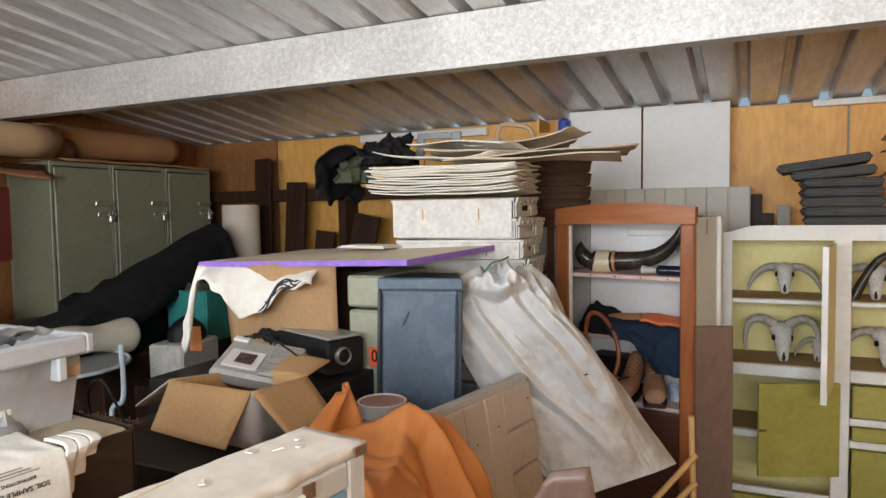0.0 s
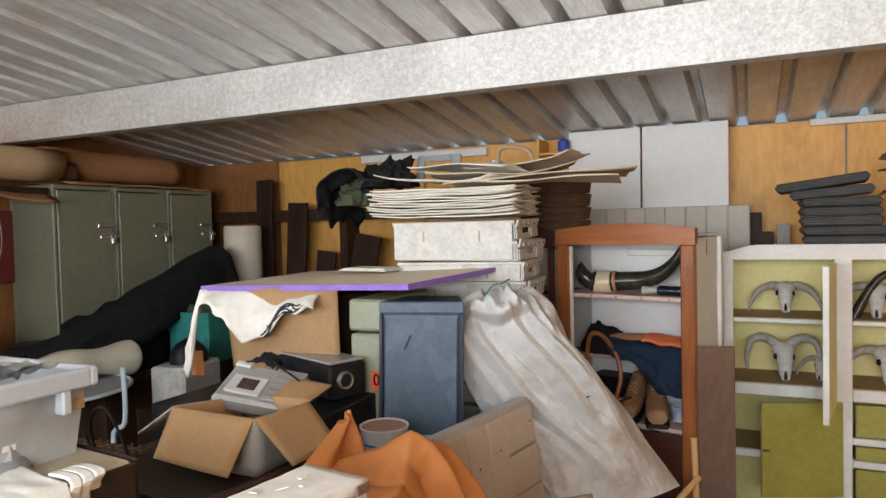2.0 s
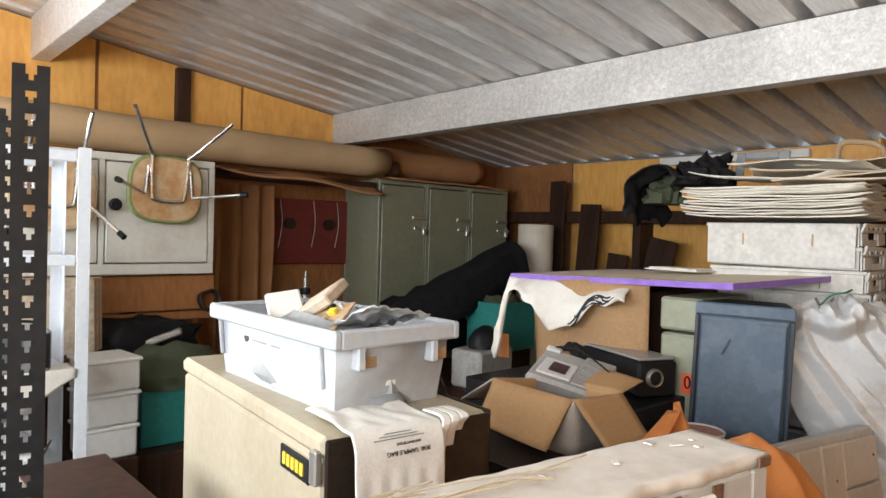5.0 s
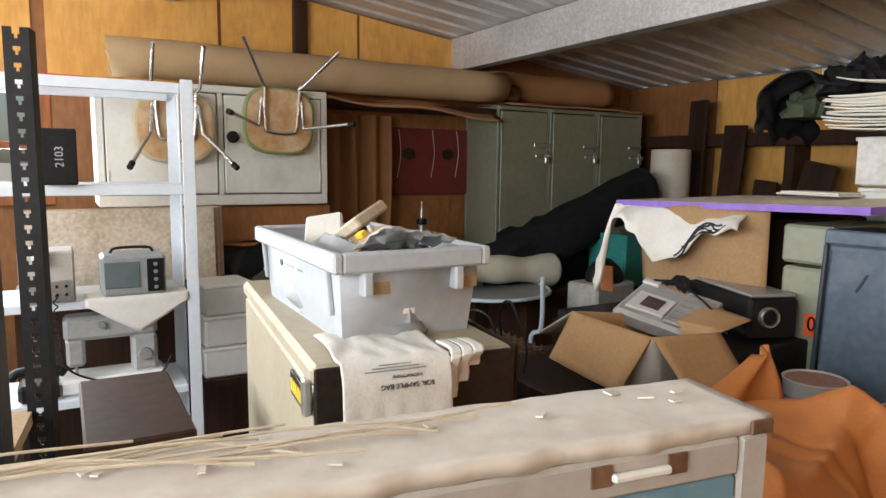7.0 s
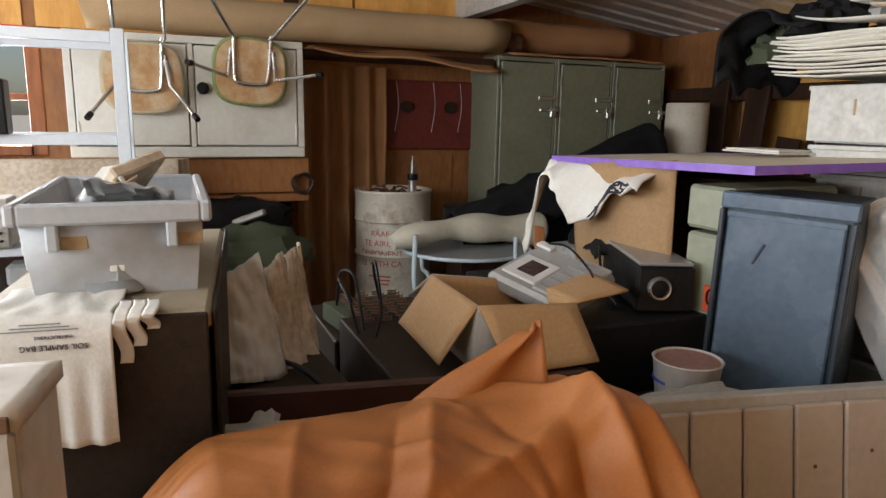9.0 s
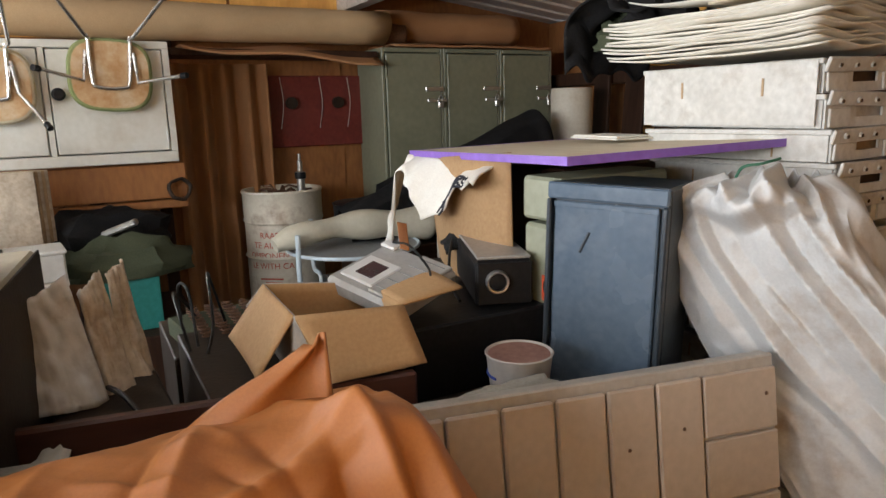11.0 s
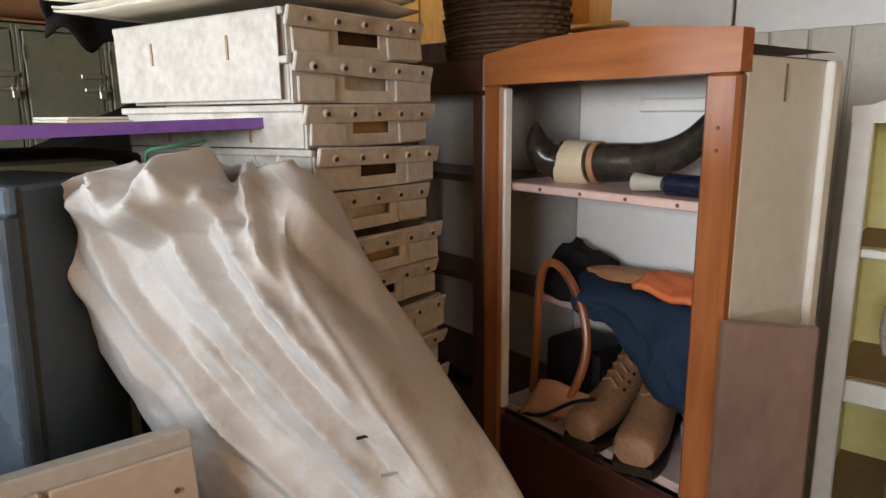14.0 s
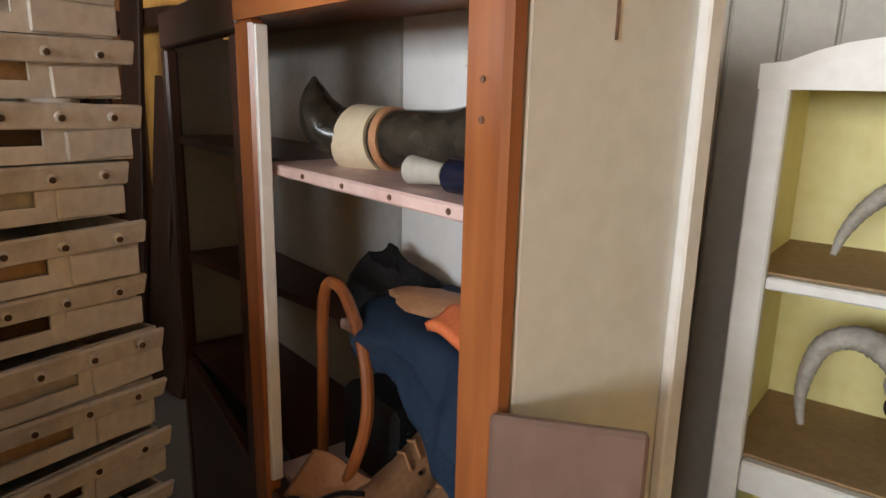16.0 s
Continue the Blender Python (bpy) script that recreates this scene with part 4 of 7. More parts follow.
# white linen and brown board hanging under the board's front edge
def linen(u, v):
    top = Vector((-0.885 + u * 0.53, 2.19 + 0.012 * math.sin(u * 11), 1.358))
    drop = 0.045 + 0.115 * math.exp(-((u - 0.52) / 0.20) ** 2) + 0.25 * math.exp(-((u - 0.02) / 0.055) ** 2) + 0.010 * math.sin(u * 31)
    fold = 0.016 * (1 - abs(nz(u * 8 + v, v * 2)) * 2.3)
    return top + Vector((0.03 * v * u, -0.075 * math.sin(v * 1.6) - fold * v, -drop * v))


ln = thing("linen_cloth", Matrix(), "crumpled white linen with black print under the board", "cloth")
part("cloth", sheet(linen, 70, 18), LINEN, ln, thick=0.004, smooth=80)
for k, (ua, va, ub, vb) in enumerate(((0.60, 0.96, 0.74, 0.60), (0.63, 0.98, 0.80, 0.62), (0.74, 0.60, 0.90, 0.55), (0.68, 0.75, 0.84, 0.80), (0.80, 0.62, 0.93, 0.80), (0.70, 0.92, 0.90, 0.88), (0.64, 0.80, 0.72, 0.90))):
    part("print_stroke", tube([linen(ua + (ub - ua) * i / 8, va + (vb - va) * i / 8 + 0.05 * math.sin(i * 0.8 + k)) + Vector((0, -0.003, 0)) for i in range(9)], 0.0032, 5), INK, ln, "black printed stroke")
single("curved_brown_board", sheet(lambda u, v: Vector((-0.78 + u * 0.49, 2.20 - 0.10 * math.sin(u * 2.4) * (0.4 + v * 0.6) + 0.05 * v, 1.352 - v * 0.40 + 0.04 * u)), 24, 12), surf("brown_bent_cardboard", (0.30, 0.175, 0.08), (0.38, 0.235, 0.115), 0.8, 0, 4, 90, 0.05, (0.2, 0.11, 0.05), 0.4), Matrix(), "bent brown cardboard hanging behind machines", "cardboard", thick=0.004)
single("orange_card", box(0.05, 0.004, 0.09, bevel=0.001), ORANGE, pose(-0.88, 2.16, 1.10, 5, 0, 10), "small orange card beside the cloth", "card")

# machines: silver copier and black projector
cp = thing("silver_copier", pose(-0.494, 1.935, 1.0, 0, 0, 24.6), "silver office machine with small display", "office machine")
TI = pose(0, 0, 0.172, 12, 12, 0)
part("body", span(0, 0.225, -0.215, 0, -0.045, 0.0, 0.010), SILVER, cp, m=TI)
part("white_edge", span(0.004, 0.05, -0.03, -0.004, 0.001, 0.010, 0.003), WHITE_CLEAN, cp, "white corner strip", m=TI)
bz = part("bezel", box(0.098, 0.105, 0.008, (0.072, -0.135, 0.003), 0.004), WHITE_CLEAN, cp, "white display surround", m=TI)
part("display", box(0.050, 0.062, 0.006, (0.076, -0.135, 0.006), 0.001), surf("dark_display_glass", (0.05, 0.02, 0.02), (0.07, 0.03, 0.03), 0.15), bz, "dark small display")
part("panel_lid", span(0.128, 0.218, -0.208, -0.012, 0.001, 0.012, 0.005), SILVER, cp, m=TI)
for k in range(5):
    part("groove", box(0.075, 0.003, 0.003, (0.173, -0.185 + 0.038 * k, 0.0125), 0.001), GREYPLAST, cp, "grey groove", m=TI)
part("cable", tube(smooth_path([(0.03, -0.01, 0.012), (0.10, -0.03, 0.035), (0.18, -0.06, 0.02), (0.215, -0.09, 0.016)], 6), 0.003, 6), BLACK, cp, "thin black cable", m=TI)
PJ = pose(-0.378, 2.168, 1.047, 0, 0, -22)
pj = thing("black_projector", PJ, "black projector with silver top and round knob", "projector")
part("body", box(0.36, 0.135, 0.108, (0, 0, 0.054), 0.008), BLACK, pj)
part("top_plate", box(0.345, 0.125, 0.008, (0.004, 0, 0.113), 0.004), surf("dark_silver_lid", (0.30, 0.29, 0.28), (0.42, 0.41, 0.40), 0.35, 0.2, 6, 70, 0.05, (0.08, 0.07, 0.06), 0.5), pj, "scuffed dark silver top plate")
part("end_plate", box(0.006, 0.125, 0.098, (0.181, 0, 0.054), 0.003), BLACK, pj)
part("knob_ring", lathe([(0.021, 0.004), (0.021, 0.014), (0.0245, 0.015), (0.027, 0.010), (0.027, 0.0)], 30), STEEL, pj, "bright steel ring", m=pose(0.184, -0.018, 0.06, 0, 90, 0))
part("knob", lathe([(0.021, 0.0), (0.020, 0.009), (0.012, 0.012), (0.0, 0.012)], 26), BLACK, pj, m=pose(0.184, -0.018, 0.06, 0, 90, 0))
part("cover", sheet(lambda u, v: Vector((-0.25 + 0.15 * u, -0.10 + 0.20 * v, 0.06 + 0.095 * math.sin(u * 2.4 + 0.4) * math.sin(v * 2.7 + 0.2) + 0.01 * nz(u * 6, v * 6))), 16, 14), BLACKCLOTH, pj, "black cloth cover", thick=0.004)
part("cable", tube(smooth_path([(-0.16, -0.075, 0.10), (-0.04, -0.10, 0.07), (0.06, -0.11, 0.03), (0.15, -0.10, 0.008)], 6), 0.004, 8), BLACK, pj)
# filler under the machines; its black also holds the shade there
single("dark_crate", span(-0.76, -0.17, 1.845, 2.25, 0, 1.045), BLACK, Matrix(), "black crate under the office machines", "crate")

# enamel pot
pot = thing("paint_tub", pose(-0.045, 2.025, 0.9005) @ Matrix.Scale(0.98, 4), "small white printed tub with rusty inside", "tub")
part("tub", lathe([(0.0, 0), (0.055, 0), (0.060, 0.008), (0.070, 0.10), (0.073, 0.104), (0.070, 0.106), (0.066, 0.10), (0.057, 0.012), (0.0, 0.010)], 32), surf("printed_white_plastic", (0.46, 0.43, 0.40), (0.56, 0.53, 0.49), 0.5, 0, 6, 50, 0.04, (0.4, 0.2, 0.12), 0.5), pot)
part("residue", lathe([(0.0, 0.055), (0.061, 0.055)], 24), surf("dried_rust_paint", (0.16, 0.07, 0.045), (0.26, 0.12, 0.08), 0.8), pot, "rust-brown residue")
part("inner_coat", lathe([(0.0605, 0.056), (0.0655, 0.102)], 30), surf("pink_brown_coating", (0.26, 0.13, 0.10), (0.36, 0.20, 0.16), 0.7), pot, "pinkish-brown inside coating")
part("print_band", tube([(0.0665 * math.cos(a), 0.0665 * math.sin(a), 0.06) for a in [i * math.tau / 40 for i in range(24, 32)]], 0.003, 6), BLUEINK, pot, "blue print mark")

# ---- long grooved door on its side ----
A_, B_ = Vector((-0.006, 1.08, 1.02)), Vector((0.262, 2.402, 1.024))
dx = (B_ - A_).normalized()
ang = math.degrees(math.atan2(dx.y, dx.x))
gd = thing("grooved_door", Matrix.Translation(A_) @ pose(0, 0, 0, 0, 0, ang) @ pose(0, 0, 0, -9, 0, 0), "pinkish-grey grooved timber door lying on its side", "door")
GL = (B_ - A_).length
part("backing", span(0, GL, 0.0, 0.036, -0.78, 0.0, 0.003), DOOREDGE, gd)
for i in range(22):
    xa = GL - 0.17 - (i + 1) * 0.0995
    if xa < 0:
        break
    part("plank", span(xa + 0.0025, xa + 0.097, -0.013, -0.0005, -0.775, -0.020, 0.004), DOORPAINT, gd)
for k in range(6):
    part("plank", span(GL - 0.166, GL - 0.003, -0.010, -0.0005, -0.022 - (k + 1) * 0.122 + 0.006, -0.022 - k * 0.122, 0.004), DOORPAINT, gd)
for kx, kz in ((GL - 0.03, -0.07), (GL - 0.215, -0.11), (GL - 0.33, -0.13)):
    part("nail", lathe([(0.004, 0), (0.003, 0.002), (0.0, 0.002)], 8), RUST, gd, m=pose(kx, -0.0125, kz, 90, 0, 0))
single("grey_rag", heap(0.12, 0.05, 0.03, 12, 0.4), surf("grey_rag_cloth", (0.3, 0.28, 0.24), (0.4, 0.38, 0.33), 0.9, 0, 6, 160, 0.3), pose(0.09, 1.93, 0.965, 0, 0, 75), "crumpled grey rag behind the grooved door", "rag")
single("rag_shelf", span(-0.14, 0.16, 1.78, 2.12, 0, 0.9), LEATHER, Matrix(), "dark brown case behind the grooved door", "case")

# ---- stuffed canvas bag leaning on the trays ----
def zig(s_):
    """A triangle wave from -0.5 to 0.5: crisp folds."""
    return abs((s_ % 1.0) - 0.5) * 2 - 0.5


def crumple(x_, v, k):
    """Sharp-edged creases crossing one another."""
    a = 0.5 * nz(x_ * 2, v * 2, k)
    b = 0.5 * nz(x_ * 2.4, v * 2.1, k + 9)
    return 0.5 * zig(x_ * 1.7 + v * 2.6 + a + k) + 0.4 * zig(x_ * -2.2 + v * 3.4 + b) + 0.3 * zig(x_ * 3.6 + v * 4.3 + 1.4 * b + k * 0.3) + 0.18 * zig(x_ * -5.0 + v * 8.1 + 1.6 * a)


def crease(p, a, b, w, h):
    """A sharp-crested fold from a to b in the plane of p, fading at its ends."""
    ex, ey = b[0] - a[0], b[1] - a[1]
    t = ((p[0] - a[0]) * ex + (p[1] - a[1]) * ey) / (ex * ex + ey * ey)
    if t < -0.25 or t > 1.25:
        return 0.0
    d = abs((p[0] - a[0]) * ey - (p[1] - a[1]) * ex) / math.hypot(ex, ey)
    fade = min(1.0, (t + 0.25) / 0.3, (1.25 - t) / 0.3)
    return h * fade * math.exp(0.16 - math.hypot(d, 0.16 * w) / w)


BAG_L = smooth_path([(0.035, 2.375, 1.335), (-0.010, 2.350, 1.23), (0.020, 2.38, 1.09), (0.070, 2.42, 0.96), (0.200, 2.46, 0.77), (0.345, 2.50, 0.57)], 8)
BAG_R = smooth_path([(0.235, 2.59, 1.335), (0.345, 2.515, 1.225), (0.455, 2.537, 1.076), (0.515, 2.606, 0.916), (0.57, 2.64, 0.80), (0.635, 2.67, 0.66)], 8)
BAG_K = smooth_path([(0.205, 2.69, 1.335), (0.262, 2.74, 1.19), (0.370, 2.765, 1.06), (0.515, 2.78, 0.89), (0.60, 2.795, 0.77), (0.69, 2.81, 0.65)], 8)
BAG_M = smooth_path([(0.10, 2.62, 1.335), (0.07, 2.60, 1.20), (0.11, 2.61, 1.06), (0.18, 2.63, 0.90), (0.31, 2.67, 0.72), (0.42, 2.71, 0.55)], 8)
BAG_FOLDS = (((0.78, 0.10), (0.93, 0.40), 0.045, 0.030), ((0.60, 0.13), (0.80, 0.60), 0.040, 0.026), ((0.70, 0.16), (0.88, 0.55), 0.045, -0.026), ((0.44, 0.20), (0.70, 0.66), 0.05, -0.024),
             ((0.24, 0.10), (0.42, 0.55), 0.045, 0.026), ((0.10, 0.12), (0.22, 0.50), 0.05, 0.020), ((0.33, 0.18), (0.50, 0.52), 0.04, -0.020), ((0.42, 0.55), (0.66, 0.86), 0.04, 0.022),
             ((0.16, 0.16), (0.30, 0.48), 0.035, -0.018), ((0.62, 0.70), (0.86, 0.95), 0.05, 0.016), ((0.50, 0.36), (0.64, 0.56), 0.022, 0.016), ((0.36, 0.62), (0.52, 0.74), 0.025, -0.012),
             ((0.18, 0.03), (0.52, 0.15), 0.03, 0.020), ((0.30, 0.015), (0.38, 0.09), 0.025, -0.026), ((0.48, 0.02), (0.56, 0.10), 0.03, -0.034), ((0.36, 0.02), (0.46, 0.11), 0.03, 0.034),
             ((0.60, 0.02), (0.70, 0.09), 0.03, 0.040), ((0.80, 0.02), (0.86, 0.12), 0.04, -0.030), ((0.90, 0.03), (0.93, 0.20), 0.04, 0.026), ((0.05, 0.02), (0.12, 0.10), 0.03, 0.024))


def on_path(path, v):
    k = min(max(v, 0.0), 1.0) * (len(path) - 1)
    i = min(int(k), len(path) - 2)
    return path[i].lerp(path[i + 1], k - i)


def canvas(a, v):
    """a: round the bag, 0 to 0.45 its front, to 0.66 its flat flank; v: from the gathered mouth down."""
    a %= 1.0
    c = [on_path(p_, v) for p_ in (BAG_L, BAG_R, BAG_K, BAG_M)]
    k, s_ = (0, a / 0.45) if a < 0.45 else (1, (a - 0.45) / 0.21) if a < 0.66 else (2, (a - 0.66) / 0.21) if a < 0.87 else (3, (a - 0.87) / 0.13)
    p = c[k].lerp(c[(k + 1) % 4], s_)
    mid = (c[0] + c[1] + c[2] + c[3]) / 4
    edge = math.exp(-(min(s_, 1 - s_) / 0.10) ** 2)
    p = p.lerp(mid, 0.07 * edge)
    mouth = math.exp(-(v / 0.035) ** 2)
    p = p.lerp(mid + Vector((0, 0, 0.02)), 0.34 * mouth)
    if k == 1:
        q = (s_, v)
        return p + Vector((0.95, 0.1, 0.3)) * (0.006 * nz(s_ * 2, v * 5, 3) + crease(q, (0.0, 0.05), (0.75, 0.22), 0.06, 0.016) + crease(q, (0.1, 0.16), (0.5, 0.30), 0.05, -0.014) + 0.025 * math.sin(s_ * 3.14) * max(0.0, 1 - v * 4))
    if k > 1:
        return p + Vector((0, 0, 0.03 * mouth * nz(s_ * 6, 2.0)))
    q = (s_, v)
    fold = sum(crease(q, *f_) for f_ in BAG_FOLDS)
    fold += 0.014 * crumple(s_ * 1.1, v * 1.6, 2.0) * (0.4 + 1.2 * math.exp(-(v / 0.2) ** 2)) + 0.005 * (1 - abs(nz(s_ * 9 + v * 5, v * 14, 6.0)) * 2.6) + 0.012 * math.sin(s_ * 3.14) + 0.004 * nz(s_ * 5, v * 9, 3)
    # the mouth is folded over and hangs out as a collar
    rim = 0.125 + 0.060 * math.exp(-((s_ - 0.50) / 0.16) ** 2) - 0.03 * s_
    collar = 0.078 * math.exp(-((s_ - 0.56) / 0.27) ** 2) * max(0.0, min(1.0, (v + 0.02) / 0.09)) * max(0.0, min(1.0, (rim - v) / 0.022 + 1.0))
    return p + Vector((0.30, -0.80, 0.40)).normalized() * ((fold * 1.0) * min(1.0, 0.25 + v / 0.05) * min(1.0, (s_ + 0.12) / 0.2) * min(1.0, (1.06 - s_) / 0.12) + collar) + Vector((0, 0, 0.055 * mouth * nz(s_ * 7, 3.0)))


cv = thing("canvas_bag", Matrix(), "long stuffed grey-white canvas bag, stained and gathered at top", "bag")
part("cloth", sheet(canvas, 220, 170), CANVAS, cv, thick=0.002, smooth=60)
part("drawstring", tube(smooth_path([canvas(0.10, 0.005) + Vector((0, 0, 0.01)), canvas(0.16, 0.01) + Vector((0.01, -0.02, 0.022)), canvas(0.24, 0.01) + Vector((0.01, -0.02, 0.018)), canvas(0.30, 0.005) + Vector((0, 0, 0.012))], 6), 0.003, 8), surf("green_cord", (0.03, 0.12, 0.07), (0.06, 0.18, 0.11), 0.7), cv, "green drawstring cord")
for k, (u_, v_) in enumerate(((0.385, 0.50), (0.395, 0.57))):
    part("staple", box(0.030, 0.004, 0.004, bevel=0.001), STEEL if k else BLACK, cv, "small bent metal staple", m=Matrix.Translation(canvas(u_, v_) + Vector((0.004, -0.005, 0.004))) @ pose(0, 0, 0, 0, -14, 40))
single("low_crate", span(0.42, 0.62, 2.56, 2.80, 0, 0.40), DARKWOOD, Matrix(), "dark crate under the canvas bag", "crate")

# ---- glazed bookcase without its glass ----
BK = pose(0.4406, 3.136, 0, 0, 0, -14)
bk = thing("bookcase", BK, "red-brown timber display bookcase with white inside", "bookcase")
XR, XC, DPT = 0.285, -0.305, 0.275
CL = 0.66                       # length of the side bay, which bends back a little
CA = radians(7)
CX, CY = XC - CL * math.cos(CA), CL * math.sin(CA)
for xa, xb in ((XR - 0.058, XR), (XC, XC + 0.058)):
    st = part("stile", span(xa, xb, 0, 0.026, 0, 1.474, 0.006), MAHOG, bk)
    if xa < 0:
        part("bead", span(xa + 0.059, xa + 0.068, 0.004, 0.024, 0.745, 1.466, 0.002), WHITE, st, "white painted glazing bead")
bm = bmesh.new()
n = 24
pr = [(XC + (XR - XC) * i / n) for i in range(n + 1)]


def crown(x_):
    u = (x_ - XC) / (XR - XC)
    return 1.538 + 0.022 * math.sin(max(0, min(1, u)) * math.pi)


for y_ in (0.0, 0.032):
    for i in range(n):
        q = [bm.verts.new((pr[i], y_, 1.474)), bm.verts.new((pr[i + 1], y_, 1.474)), bm.verts.new((pr[i + 1], y_, crown(pr[i + 1]))), bm.verts.new((pr[i], y_, crown(pr[i])))]
        bm.faces.new(q)
for i in range(n):
    for zf in (lambda a: 1.474, crown):
        bm.faces.new([bm.verts.new(c) for c in ((pr[i], 0, zf(pr[i])), (pr[i + 1], 0, zf(pr[i + 1])), (pr[i + 1], 0.032, zf(pr[i + 1])), (pr[i], 0.032, zf(pr[i])))])
for x_ in (XC, XR):
    bm.faces.new([bm.verts.new(c) for c in ((x_, 0, 1.474), (x_, 0.032, 1.474), (x_, 0.032, crown(x_)), (x_, 0, crown(x_)))])
bmesh.ops.remove_doubles(bm, verts=bm.verts, dist=0.0004)
part("top_rail", bm, MAHOG_H, bk, smooth=25)
CM = pose(XC - 0.004, 0.004, 0, 0, 0, 180 - math.degrees(CA))
# side bay frame: the trays' shade is put into the darker wood colour
part("side_rail", span(0, CL, -0.03, 0.0, 1.46, 1.536, 0.004), TRUNKWOOD, bk, "side rail, dark colour standing for shade", m=CM)
part("corner_stile", span(0.0, 0.05, -0.03, -0.001, 0, 1.459, 0.006), TRUNKWOOD, bk, "corner stile, dark colour standing for shade", m=CM)
part("corner_stile", span(CL - 0.05, CL, -0.03, -0.001, 0, 1.459, 0.006), TRUNKWOOD, bk, "end stile, dark colour standing for shade", m=CM)
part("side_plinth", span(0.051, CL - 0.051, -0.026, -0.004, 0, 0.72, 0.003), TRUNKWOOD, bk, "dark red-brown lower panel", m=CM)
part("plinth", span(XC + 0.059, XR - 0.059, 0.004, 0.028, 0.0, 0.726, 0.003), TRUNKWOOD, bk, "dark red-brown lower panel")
part("side_panel", span(XR - 0.014, XR - 0.002, 0.027, DPT + 0.03, 0, 1.50, 0.002), SIDECREAM, bk, "pale grey-cream painted side")
part("back_stile", span(XR - 0.002, XR + 0.014, DPT + 0.0, DPT + 0.03, 0.5, 1.50, 0.003), WHITE, bk, "white painted back edge")
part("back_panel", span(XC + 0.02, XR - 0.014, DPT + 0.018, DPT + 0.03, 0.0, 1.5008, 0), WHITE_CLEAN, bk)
# end and back of the bay in grey, so the colour carries the shade
part("end_panel", span(CX - 0.02, CX - 0.006, CY + 0.03, DPT + 0.03, 0, 1.49, 0.002), GREYBOARD, bk, "end board, grey for the bay's shade")
part("side_back", span(CX - 0.005, XC + 0.019, DPT + 0.012, DPT + 0.03, 0.0, 1.5008, 0), GREYBOARD, bk, "board behind the side bay, grey for its shade")
bm = bmesh.new()
for zz in (1.501, 1.515):
    bm.faces.new([bm.verts.new((a, b, zz)) for a, b in ((XR, 0.033), (XR, DPT + 0.03), (CX, DPT + 0.03), (CX, CY + 0.034), (XC + 0.03, 0.034))])
part("top_panel", bm, MAHOG, bk)
part("inner_strip", span(XC + 0.20, XR - 0.03, DPT + 0.002, DPT + 0.019, 1.415, 1.445, 0.004), WHITE, bk)


def bay_shelf(zz, th, front):
    """The shelf of the side bay."""
    bm = bmesh.new()
    ring = ((XC + 0.018, front), (XC + 0.018, DPT + 0.011), (CX + 0.03, DPT + 0.011), (CX + 0.03, CY + 0.02), (XC - 0.03, front + 0.02))
    lo, hi = [[bm.verts.new((a, b, z_)) for a, b in ring] for z_ in (zz - th, zz)]
    bm.faces.new(lo[::-1])
    bm.faces.new(hi)
    for i in range(5):
        bm.faces.new((lo[i], lo[(i + 1) % 5], hi[(i + 1) % 5], hi[i]))
    return bm


for zz, fy in ((1.266, 0.034), (0.985, 0.16), (0.745, 0.036)):
    sh = part("shelf", span(XC + 0.02, XR - 0.02, fy, DPT + 0.019, zz - 0.018, zz, 0.003), PINKSHELF, bk, "faded pink shelf")
    if zz > 1.2:
        for k in range(4):
            part("screw", lathe([(0.004, 0), (0.003, 0.002), (0, 0.002)], 8), RUST, sh, m=pose(-0.16 + 0.11 * k, 0.0335, zz - 0.009, 90, 0, 0))
    # darker than the main shelf, to paint in the bay's shade
    part("side_shelf", bay_shelf(zz - 0.002, 0.018, max(0.06, fy)), TRUNKWOOD, bk, "side bay shelf, its shade put in as dark brown")
for zz in (1.39, 1.355):
    part("screw", lathe([(0.0035, 0), (0.003, 0.0015), (0, 0.0015)], 10), RUST, bk, m=pose(XR - 0.03, -0.0005, zz, 90, 0, 0))
part("crack", box(0.003, 0.0012, 0.06, (XR + 0.0, 0.14, 1.46), 0), RUST, bk, "dark split in the side")

# horn with a cream band
hp = smooth_path([(-0.20, 0.15, 1.29), (-0.17, 0.16, 1.285), (-0.12, 0.17, 1.288), (-0.06, 0.18, 1.292), (0.0, 0.19, 1.297), (0.06, 0.19, 1.312), (0.11, 0.19, 1.340), (0.155, 0.185, 1.385), (0.18, 0.18, 1.43), (0.19, 0.178, 1.45)], 5)
hr = [0.044 - 0.038 * (i / (len(hp) - 1)) ** 2.2 for i in range(len(hp))]
horn = thing("drinking_horn", BK @ pose(0, -0.02, 0.021), "large dark polished horn with cream band", "horn")
part("horn", tube(hp, hr, 20), HORN, horn)
part("band", tube(hp[2:11], [0.050, 0.051, 0.0515, 0.0515, 0.051, 0.0505, 0.0495, 0.0485, 0.0475], 24), IVORY, horn, "cream ivory-like band")
part("strap", tube(hp[11:13], [0.0475, 0.0455], 24), TANBAND, horn, "tan leather strap")
part("mouth", tube(smooth_path([(-0.185, 0.155, 1.288), (-0.215, 0.135, 1.296), (-0.232, 0.12, 1.325), (-0.235, 0.115, 1.355), (-0.232, 0.113, 1.375)], 5), [0.047, 0.048, 0.049, 0.050, 0.050, 0.050, 0.049, 0.048, 0.046, 0.044, 0.041, 0.038, 0.034, 0.030, 0.026, 0.022, 0.018, 0.014, 0.010, 0.007, 0.004], 18, squash=0.75), HORN, horn, "flared dark horn end")
